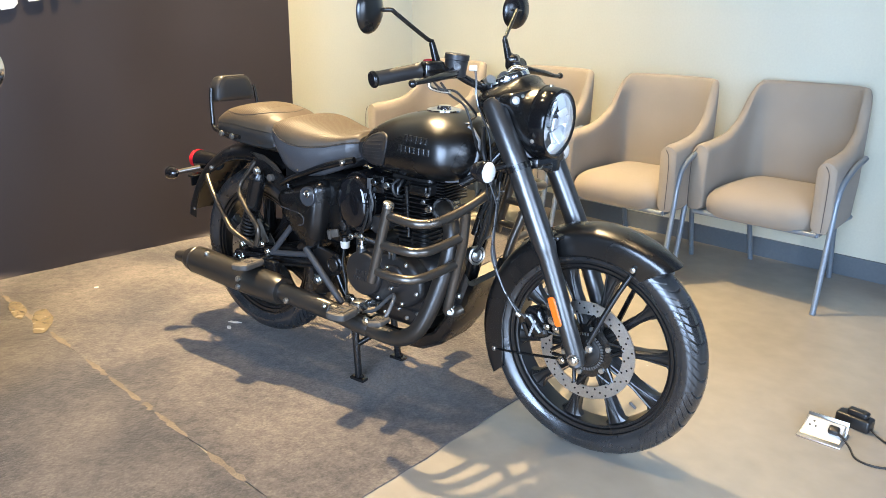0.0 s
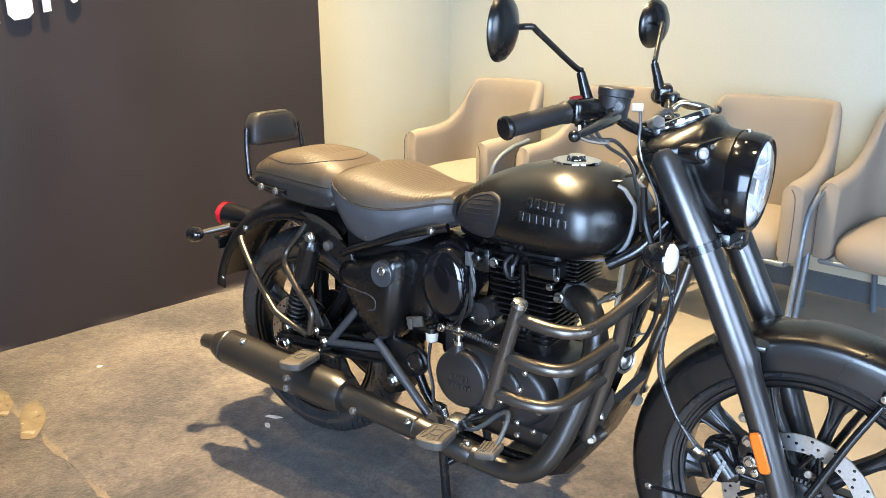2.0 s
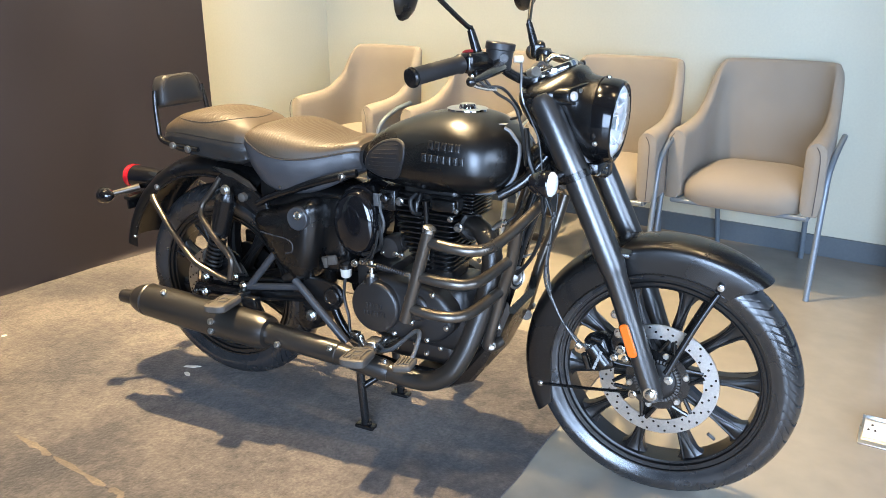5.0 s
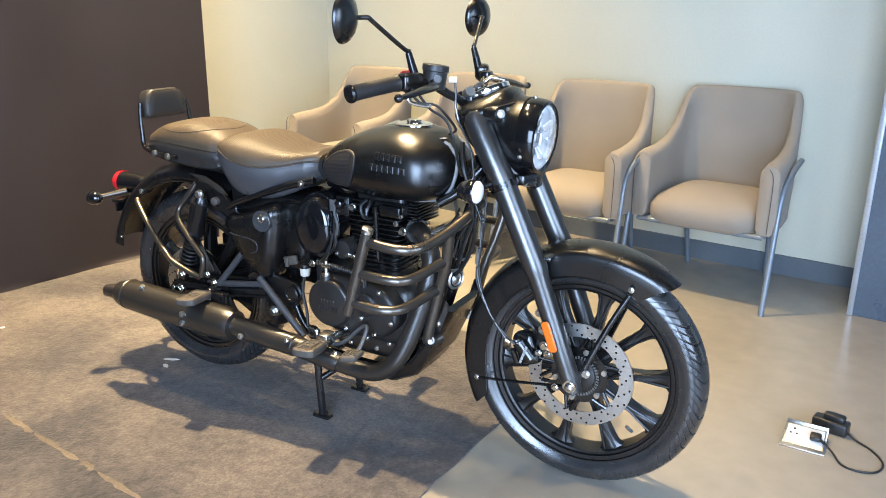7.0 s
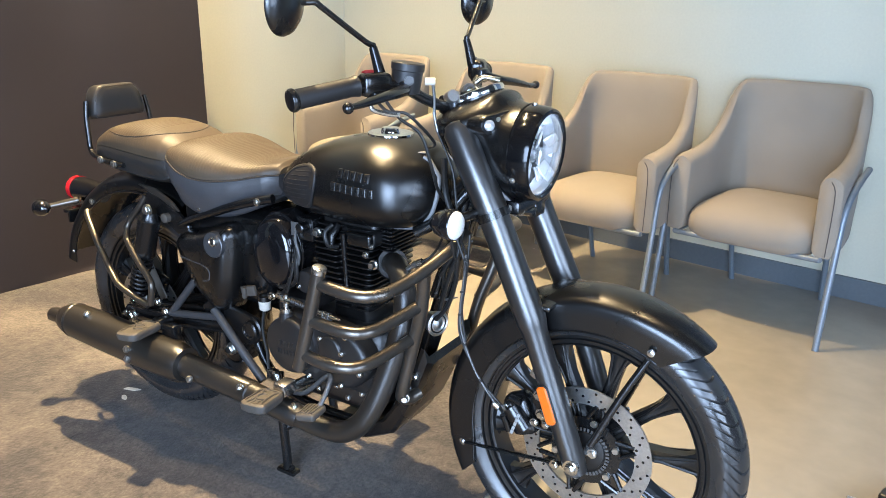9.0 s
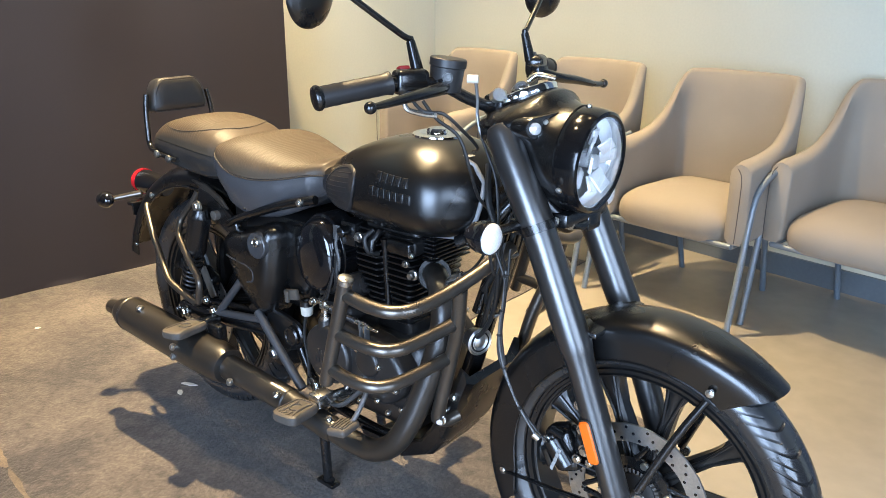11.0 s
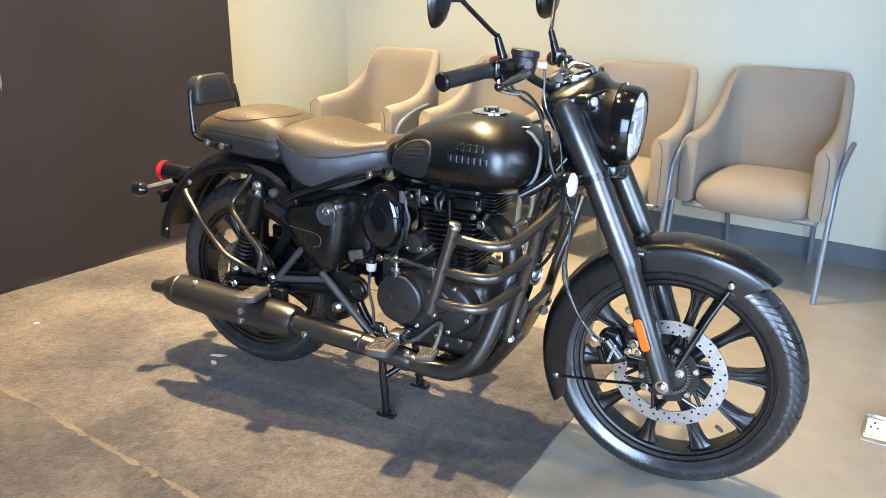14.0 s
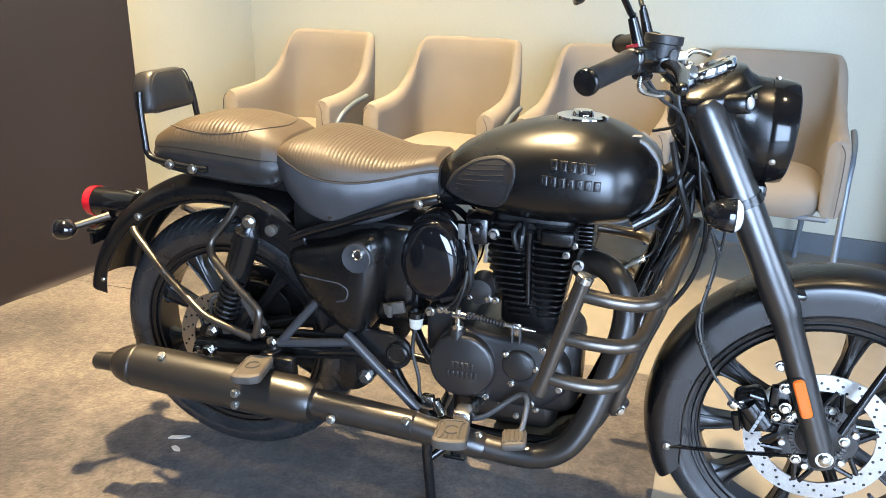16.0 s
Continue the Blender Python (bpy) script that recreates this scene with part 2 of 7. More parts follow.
def mesh_of(geo, material, name, sharp=38):
    me = bpy.data.meshes.new(name)
    me.from_pydata(geo.v, [], geo.f)
    bm = bmesh.new()
    bm.from_mesh(me)
    bmesh.ops.recalc_face_normals(bm, faces=bm.faces[:])
    bm.to_mesh(me)
    bm.free()
    for p in me.polygons:
        p.use_smooth = True
    me.set_sharp_from_angle(angle=radians(sharp))
    me.materials.append(material)
    return me


def part(name, geo, material, parent, label="", sharp=38):
    """Links one mesh object under a thing or a part; a mesh cut into pieces becomes one object a piece."""
    if len(geo.cuts) > 1 and geo.cuts[0] == (0, 0):
        ends = geo.cuts[1:] + [(len(geo.v), len(geo.f))]
        for (v0, f0), (v1, f1) in zip(geo.cuts, ends):
            piece = Geo()
            piece.v, piece.f = geo.v[v0:v1], [tuple(i - v0 for i in f) for f in geo.f[f0:f1]]
            ob = part(name[:-1] if name.endswith("s") else name, piece, material, parent, label, sharp)
        return ob
    ob = new(name, mesh_of(geo, material, name, sharp))
    ob.parent = parent
    if label:
        ob["label"] = label
    return ob


def thing(name, label, category, m=None, group="", kind=""):
    ob = new(name)
    ob.empty_display_size = 0.1
    ob.matrix_world = m or Matrix()
    return tagged(ob, label, category, group, kind)


def solid(name, geo, material, label, category, m=None, group="", kind="", sharp=38):
    ob = new(name, mesh_of(geo, material, name, sharp))
    ob.matrix_world = m or Matrix()
    return tagged(ob, label, category, group, kind)


def shifted(ob, place, turn=(0, 0, 0)):
    """Another part on the same mesh."""
    other = ob.copy()
    scene.collection.objects.link(other)
    other.matrix_basis = pose(*place, *turn)
    return other


# ---- the room ----
WALL = surface("painted_plaster_wall", (0.592, 0.580, 0.462), 0.55, grain=90, bump=0.12, patch=1.3, patch_vary=0.05, vary=0.03, dist=0.0015)
# unseen walls and ceiling, kept dark so the black paint reflects little
WALL_UNSEEN = surface("unseen_dark_plaster", (0.07, 0.068, 0.066), 0.7, grain=60, bump=0.1, patch=1.0, vary=0.03)
CEIL = surface("unseen_dark_ceiling", (0.09, 0.087, 0.084), 0.8, grain=60, bump=0.08, vary=0.02)
SKIRT = surface("grey_blue_skirting_paint", (0.105, 0.125, 0.14), 0.45, grain=80, bump=0.08, vary=0.06)
COLUMN = surface("slate_blue_laminate", (0.095, 0.125, 0.16), 0.35, grain=60, bump=0.05, patch=2.5, patch_vary=0.15)
TRIM = surface("pale_aluminium_trim", (0.50, 0.54, 0.57), 0.4, metal=0.6, grain=120, bump=0.05)
FRAME = surface("grey_window_frame", (0.25, 0.26, 0.27), 0.4, metal=0.5, bump=0.05)
CLOTH = surface("black_brown_backdrop_cloth", (0.0300, 0.0235, 0.0235), 0.55, spec=0.4, grain=700, bump=0.25, patch=1.6, patch_vary=0.12, vary=0.12, sheen=0.0, dist=0.0006)
LETTER = surface("white_vinyl_print", (0.70, 0.69, 0.72), 0.5, grain=60, bump=0.02, vary=0.03)
PANE = clear_glass("window_pane")


def floor_material():
    """Beige polished cement screed with faint clouds and scuffs."""
    m, nt, b = node_material("polished_screed")
    n, l = nt.nodes, nt.links
    co = n.new("ShaderNodeTexCoord")
    a, c, s = n.new("ShaderNodeTexNoise"), n.new("ShaderNodeTexNoise"), n.new("ShaderNodeTexNoise")
    for t, sc, d in ((a, 1.6, 8), (c, 12, 7), (s, 180, 3)):
        t.inputs["Scale"].default_value, t.inputs["Detail"].default_value = sc, d
        l.new(co.outputs["Object"], t.inputs["Vector"])
    ramp = n.new("ShaderNodeValToRGB")
    ramp.color_ramp.elements[0].position, ramp.color_ramp.elements[0].color = 0.32, (0.253, 0.230, 0.192, 1)
    ramp.color_ramp.elements[1].position, ramp.color_ramp.elements[1].color = 0.68, (0.320, 0.292, 0.245, 1)
    mix = n.new("ShaderNodeMath")
    mix.operation = "MULTIPLY_ADD"
    mix.inputs[1].default_value = 0.4
    l.new(c.outputs["Fac"], mix.inputs[0])
    half = n.new("ShaderNodeMath")
    half.operation = "MULTIPLY"
    half.inputs[1].default_value = 0.6
    l.new(a.outputs["Fac"], half.inputs[0])
    l.new(half.outputs[0], mix.inputs[2])
    l.new(mix.outputs[0], ramp.inputs["Fac"])
    l.new(ramp.outputs[0], b.inputs["Base Color"])
    rr = n.new("ShaderNodeMapRange")
    rr.inputs["To Min"].default_value, rr.inputs["To Max"].default_value = 0.20, 0.30
    l.new(c.outputs["Fac"], rr.inputs["Value"])
    l.new(rr.outputs[0], b.inputs["Roughness"])
    bp = n.new("ShaderNodeBump")
    bp.inputs["Strength"].default_value, bp.inputs["Distance"].default_value = 0.03, 0.001
    l.new(s.outputs["Fac"], bp.inputs["Height"])
    l.new(bp.outputs[0], b.inputs["Normal"])
    b.inputs["Specular IOR Level"].default_value = 0.85
    return m


def carpet_material(name, dark, pale):
    """Grey-brown needle felt, trodden, with dusty and dark patches."""
    m, nt, b = node_material(name)
    n, l = nt.nodes, nt.links
    co = n.new("ShaderNodeTexCoord")
    big, mid, fine = n.new("ShaderNodeTexNoise"), n.new("ShaderNodeTexNoise"), n.new("ShaderNodeTexNoise")
    for t, sc, d in ((big, 2.3, 10), (mid, 26, 8), (fine, 110, 8)):
        t.inputs["Scale"].default_value, t.inputs["Detail"].default_value = sc, d
        l.new(co.outputs["Object"], t.inputs["Vector"])
    ramp = n.new("ShaderNodeValToRGB")
    e = ramp.color_ramp.elements
    e[0].position, e[0].color = 0.405, (*dark, 1)
    e[1].position, e[1].color = 0.605, (*pale, 1)
    add = n.new("ShaderNodeMath")
    add.operation = "MULTIPLY_ADD"
    add.inputs[1].default_value = 0.3
    l.new(mid.outputs["Fac"], add.inputs[0])
    part_of = n.new("ShaderNodeMath")
    part_of.operation = "MULTIPLY"
    part_of.inputs[1].default_value = 0.7
    l.new(big.outputs["Fac"], part_of.inputs[0])
    l.new(part_of.outputs[0], add.inputs[2])
    l.new(add.outputs[0], ramp.inputs["Fac"])
    speck = n.new("ShaderNodeMapRange")
    speck.inputs["From Min"].default_value, speck.inputs["From Max"].default_value = 0.3, 0.7
    speck.inputs["To Min"].default_value, speck.inputs["To Max"].default_value = 0.66, 1.34
    l.new(fine.outputs["Fac"], speck.inputs["Value"])
    tint = n.new("ShaderNodeVectorMath")
    tint.operation = "SCALE"
    l.new(ramp.outputs[0], tint.inputs[0])
    l.new(speck.outputs[0], tint.inputs["Scale"])
    l.new(tint.outputs[0], b.inputs["Base Color"])
    b.inputs["Roughness"].default_value = 0.92
    b.inputs["Sheen Weight"].default_value = 0.15
    bp = n.new("ShaderNodeBump")
    bp.inputs["Strength"].default_value, bp.inputs["Distance"].default_value = 0.9, 0.004
    l.new(fine.outputs["Fac"], bp.inputs["Height"])
    l.new(bp.outputs[0], b.inputs["Normal"])
    return m


FLOOR = floor_material()
CARPET = carpet_material("needle_felt_carpet", (0.038, 0.0332, 0.0320), (0.119, 0.101, 0.087))
CARPET_GREY = carpet_material("grey_needle_felt_carpet", (0.031, 0.0278, 0.0270), (0.093, 0.080, 0.0715))
RW, RD = 6.6, 6.6  # room width along the chair wall, depth away from it


def slab(name, x0, x1, y0, y1, z0, z1, mat, label, category):
    g = Geo().box((x1 - x0, y1 - y0, z1 - z0), ((x0 + x1) / 2, (y0 + y1) / 2, (z0 + z1) / 2))
    return solid(name, g, mat, label, category, ROOM, kind="structure")


slab("floor", -0.2, RW + 0.2, -RD - 0.2, 0.2, -0.12, 0.0, FLOOR, "beige polished cement floor with scuffs", "floor")
slab("wall_north", -0.2, RW + 0.2, 0.0, 0.2, 0.0, CEILING, WALL, "pale beige plaster wall behind the armchairs", "wall")
slab("wall_west", -0.2, 0.0, -RD, 0.0, 0.0, CEILING, WALL, "pale beige plaster wall behind the black backdrop", "wall")
# the south wall has a glazed front at its east end
SZ0, SZ1 = 0.08, 2.9
SOUTH = [(3.85, 6.5)]
g, edge = Geo(), -0.2
for a, b in SOUTH + [(RW + 0.2, 0)]:
    g.box((a - edge, 0.2, CEILING), ((a + edge) / 2, -RD - 0.1, CEILING / 2))
    edge = b
for a, b in SOUTH:
    g.box((b - a, 0.2, SZ0), ((a + b) / 2, -RD - 0.1, SZ0 / 2))
    g.box((b - a, 0.2, CEILING - SZ1), ((a + b) / 2, -RD - 0.1, (CEILING + SZ1) / 2))
solid("wall_south", g, WALL_UNSEEN, "unseen plaster wall round a glazed front, kept dark to lower reflections", "wall", ROOM, kind="structure")
for k, (a, b) in enumerate(SOUTH):
    tall = thing("window_%d" % (k + 2), "full-height shop window with grey metal frame", "window", ROOM, kind="structure")
    fr = Geo()
    for x in (a + 0.03, b - 0.03):
        fr.box((0.06, 0.07, SZ1 - SZ0), (x, -RD - 0.1, (SZ0 + SZ1) / 2), 0.004)
    for z in (SZ0 + 0.03, 2.2, SZ1 - 0.03):
        fr.box((b - a, 0.066, 0.06), ((a + b) / 2, -RD - 0.1, z), 0.004)
    part("window_frame", fr, FRAME, tall)
    p = part("pane", Geo().box((b - a - 0.12, 0.006, SZ1 - SZ0 - 0.12), ((a + b) / 2, -RD - 0.1, (SZ0 + SZ1) / 2)), PANE, tall)
    p.visible_shadow = False
slab("ceiling", -0.2, RW + 0.2, -RD - 0.2, 0.2, CEILING, CEILING + 0.12, CEIL, "unseen plain ceiling, kept dark to lower reflections", "ceiling")
# the east wall has a wide shop window
WY0, WY1, WZ0, WZ1 = -4.9, -2.5, 0.30, 2.7
g = Geo()
g.box((0.2, RD + WY0, CEILING), (RW + 0.1, (-RD + WY0) / 2, CEILING / 2))
g.box((0.2, -WY1, CEILING), (RW + 0.1, WY1 / 2, CEILING / 2))
g.box((0.2, WY1 - WY0, WZ0), (RW + 0.1, (WY0 + WY1) / 2, WZ0 / 2))
g.box((0.2, WY1 - WY0, CEILING - WZ1), (RW + 0.1, (WY0 + WY1) / 2, (CEILING + WZ1) / 2))
solid("wall_east", g, WALL_UNSEEN, "unseen plaster wall round a wide shop window, kept dark to lower reflections", "wall", ROOM, kind="structure")
window = thing("window_1", "wide shop window with grey metal frame", "window", ROOM, kind="structure")
count = 3
step = (WY1 - WY0) / count
fr = Geo()
for i in range(count + 1):
    fr.box((0.07, 0.06, WZ1 - WZ0), (RW + 0.1, WY0 + i * step, (WZ0 + WZ1) / 2), 0.004)
for z in (WZ0 + 0.03, WZ1 - 0.03):
    fr.box((0.066, WY1 - WY0, 0.06), (RW + 0.1, (WY0 + WY1) / 2, z), 0.004)
part("window_frame", fr, FRAME, window)
for i in range(count):
    p = part("pane", Geo().box((0.006, step - 0.06, WZ1 - WZ0 - 0.12), (RW + 0.1, WY0 + (i + 0.5) * step, (WZ0 + WZ1) / 2)), PANE, window)
    p.visible_shadow = False
slab("baseboard", 0.012, 3.58, -0.016, -0.001, 0.0, 0.10, SKIRT, "dark grey-blue painted skirting along the wall", "skirting")
slab("baseboard", 0.001, 0.014, -RD, -0.016, 0.0, 0.10, SKIRT, "dark grey-blue painted skirting along the wall", "skirting")

# slate-blue column casing with a pale metal corner strip
col = thing("column", "slate-blue clad column with pale metal corner strip", "column", ROOM, kind="structure")
part("cladding", Geo().box((1.3, 0.40, CEILING - 0.002), (3.60 + 0.65, -0.20, CEILING / 2 - 0.001), 0.003), COLUMN, col)
part("corner_strip", Geo().box((0.024, 0.024, CEILING - 0.004), (3.598, -0.395, CEILING / 2 - 0.002), 0.003), TRIM, col, "pale metal corner strip")

# ---- ceiling lamps ----
# room places (along the chair wall, away from it), watts, spread, how far the lamp is turned to the wall
# the second is an added fill that lightens the front wheel's floor shadow
LAMPS = [(1.22, 2.01, 150.0, 60, 0.0), (4.10, 2.60, 13.0, 66, 0.0), (1.86, 3.60, 20.0, 80, 0.0), (0.80, 0.95, 30.0, 90, 0.10), (2.10, 0.95, 3.0, 90, 0.10)]
DIFF, nt_d, b_d = node_material("lamp_diffuser")
b_d.inputs["Emission Color"].default_value, b_d.inputs["Emission Strength"].default_value = (*WARM, 1), 6.0
for u, v, watts, spread, turned in LAMPS:
    lamp = thing("ceiling_light", "round recessed warm ceiling downlight", "ceiling light", ROOM @ pose(u, -v, CEILING), group="ceiling downlights")
    part("frame", Geo().lathe([(-0.012, 0.075), (-0.012, 0.09), (-0.001, 0.095)], axis="z", seg=32), CEIL, lamp)
    part("diffuser", Geo().lathe([(-0.006, 0.001), (-0.006, 0.072), (-0.002, 0.072)], axis="z", seg=32), DIFF, lamp, "glowing warm diffuser")
    spot = ROOM @ Vector((u, -v, CEILING - 0.02))
    disc_lamp("downlight", spot, ROOM @ Vector((u, -v + turned, CEILING - 2.0)), 0.15, watts, WARM, spread)
win = ROOM @ Vector((RW + 0.02, (WY0 + WY1) / 2, (WZ0 + WZ1) / 2))
area_lamp("window_light", win, ROOM @ Vector((0, (WY0 + WY1) / 2 + 0.3, 1.29)), WY1 - WY0 - 0.1, WZ1 - WZ0 - 0.1, 138.0, COOL)
for a, b in SOUTH:
    win = ROOM @ Vector(((a + b) / 2, -RD + 0.02, (SZ0 + SZ1) / 2))
    area_lamp("tall_window_light", win, ROOM @ Vector(((a + b) / 2, 0, 1.1)), b - a - 0.1, SZ1 - SZ0 - 0.1, 186.0 * (b - a), COOL)

# ---- carpet: two felt strips laid side by side with a worn seam ----
def felt(outline, thick, m=None):
    g = Geo()
    loops = [[(x, y, 0.001) for x, y in outline], [(x, y, thick) for x, y in outline]]
    return g.rings(loops, m=m)


def wavy(points, step=0.06, amp=0.004, seed=1):
    rnd, out, n = random.Random(seed), [], len(points)
    for i in range(n):
        a, b = Vector(points[i]), Vector(points[(i + 1) % n])
        k = max(1, int((b - a).length / step))
        side = Vector((-(b - a).y, (b - a).x)).normalized()
        for s in range(k):
            out.append(tuple(a + (b - a) * (s / k) + side * rnd.uniform(-amp, amp)))
    return out


solid("carpet", felt(wavy([(-1.90, -0.371), (1.025, -0.792), (1.118, 0.735), (-1.90, 0.852)], amp=0.004), 0.005), CARPET,
      "grey-brown trodden felt carpet under the motorcycle", "carpet", kind="structure")
solid("carpet", felt(wavy([(-1.90, -2.6), (0.95, -2.6), (1.024, -0.795), (-1.90, -0.374)], amp=0.004, seed=4), 0.005), CARPET_GREY,
      "grey-brown felt carpet strip with worn edge", "carpet", kind="structure")
solid("carpet", felt(wavy([(-1.70, 0.852), (0.2, 0.776), (0.2, 1.9), (-1.55, 1.9)], amp=0.003, seed=9), 0.005), CARPET,
      "grey-brown felt carpet strip by the backdrop", "carpet", kind="structure")

# ---- backdrop: black cloth on a free-standing frame, its hem lying on the carpet ----
drop = thing("backdrop_stand", "free-standing black-brown cloth backdrop with ragged hem", "backdrop", ROOM)
g, rnd = Geo(), random.Random(3)
V0, V1, PU = 1.375, 5.0, 0.45
loops = []
for z in [0.006, 0.012, 0.022, 0.035, 0.05, 0.07, 0.09, 0.115, 0.15, 0.2, 0.26] + [0.34 + 0.1035 * k for k in range(20)]:
    row = []
    for i in range(160):
        v = V0 + (V1 - V0) * i / 159
        fold = 0.006 * math.sin(v * 5.1 + z * 0.7) + 0.004 * math.sin(v * 11 + 1.3)
        foot = max(0.0, 1 - z / 0.030) ** 2
        row.append((PU + fold + foot * (0.010 + 0.012 * math.sin(v * 4.3) + 0.007 * math.sin(v * 9.7 + 2) + 0.004 * math.sin(v * 23)), -v, z))
    loops.append(row)
back = [[(x - 0.012, y, z) for x, y, z in row] for row in loops]
g.rings([a + b[::-1] for a, b in zip(loops, back)])
part("cloth", g, CLOTH, drop)
for v in (V0 + 0.03, (V0 + V1) / 2, V1 - 0.03):
    part("post", Geo().tube([(PU - 0.06, -v, 0), (PU - 0.06, -v, 2.28)], 0.018), FRAME, drop)
part("rail", Geo().tube([(PU - 0.035, -V0 - 0.02, 2.28), (PU - 0.035, -V1 + 0.02, 2.28)], 0.018), FRAME, drop)
# big white print, drawn as plain chamfered bars
for k, (v0, v1, z0, z1) in enumerate(((2.56, 2.505, 1.325, 1.50), (2.655, 2.625, 1.29, 1.48), (2.78, 2.69, 1.262, 1.46), (2.90, 2.81, 1.225, 1.43), (3.02, 2.93, 1.19, 1.40), (3.14, 3.05, 1.155, 1.37))):
    c = 0.02
    o = [(v0, z0 + c), (v0 - c, z0), (v1 + c, z0 + 0.008), (v1, z0 + c + 0.008), (v1, z1 - c), (v1 + c, z1), (v0 - c, z1), (v0, z1 - c)]
    if k == 1:
        o = [(v0, z0), (v1, z0 + 0.006), (v1, z1), (v0, z1)]
    lp = [[(PU + 0.013, -v, z) for v, z in o], [(PU + 0.016, -v, z) for v, z in o]]
    part("printed_bar", Geo().rings(lp), LETTER, drop, "plain white printed bar")


# ---- armchairs ----
def fabric():
    m = surface("greige_woven_upholstery", (0.268, 0.228, 0.179), 0.85, grain=500, bump=0.5, bump_scale=900, patch=5, patch_vary=0.09, vary=0.1, sheen=0.12, dist=0.001)
    return m


FABRIC = fabric()
SEAM = surface("dark_seam_cord", (0.07, 0.06, 0.055), 0.8, bump=0.1)
LEG = surface("grey_lacquered_steel_tube", (0.19, 0.225, 0.26), 0.42, metal=0.35, grain=200, bump=0.05)


def smooth_step(a, b, x):
    t = max(0.0, min(1.0, (x - a) / (b - a)))
    return t * t * (3 - 2 * t)


def shell_plan(s):
    """The plan of the shell's middle line: s from -1 (front of one arm) round the back to 1."""
    keys_x = [(-1, -0.292), (-0.75, -0.288), (-0.55, -0.280), (-0.44, -0.262), (-0.35, -0.222), (-0.2, -0.128), (0, 0), (0.2, 0.128), (0.35, 0.222), (0.44, 0.262), (0.55, 0.280), (0.75, 0.288), (1, 0.292)]
    keys_y = [(-1, -0.27), (-0.75, -0.10), (-0.55, 0.045), (-0.44, 0.130), (-0.35, 0.180), (-0.2, 0.208), (0, 0.215), (0.2, 0.208), (0.35, 0.180), (0.44, 0.130), (0.55, 0.045), (0.75, -0.10), (1, -0.27)]
    return curve_at(keys_x, s), curve_at(keys_y, s)


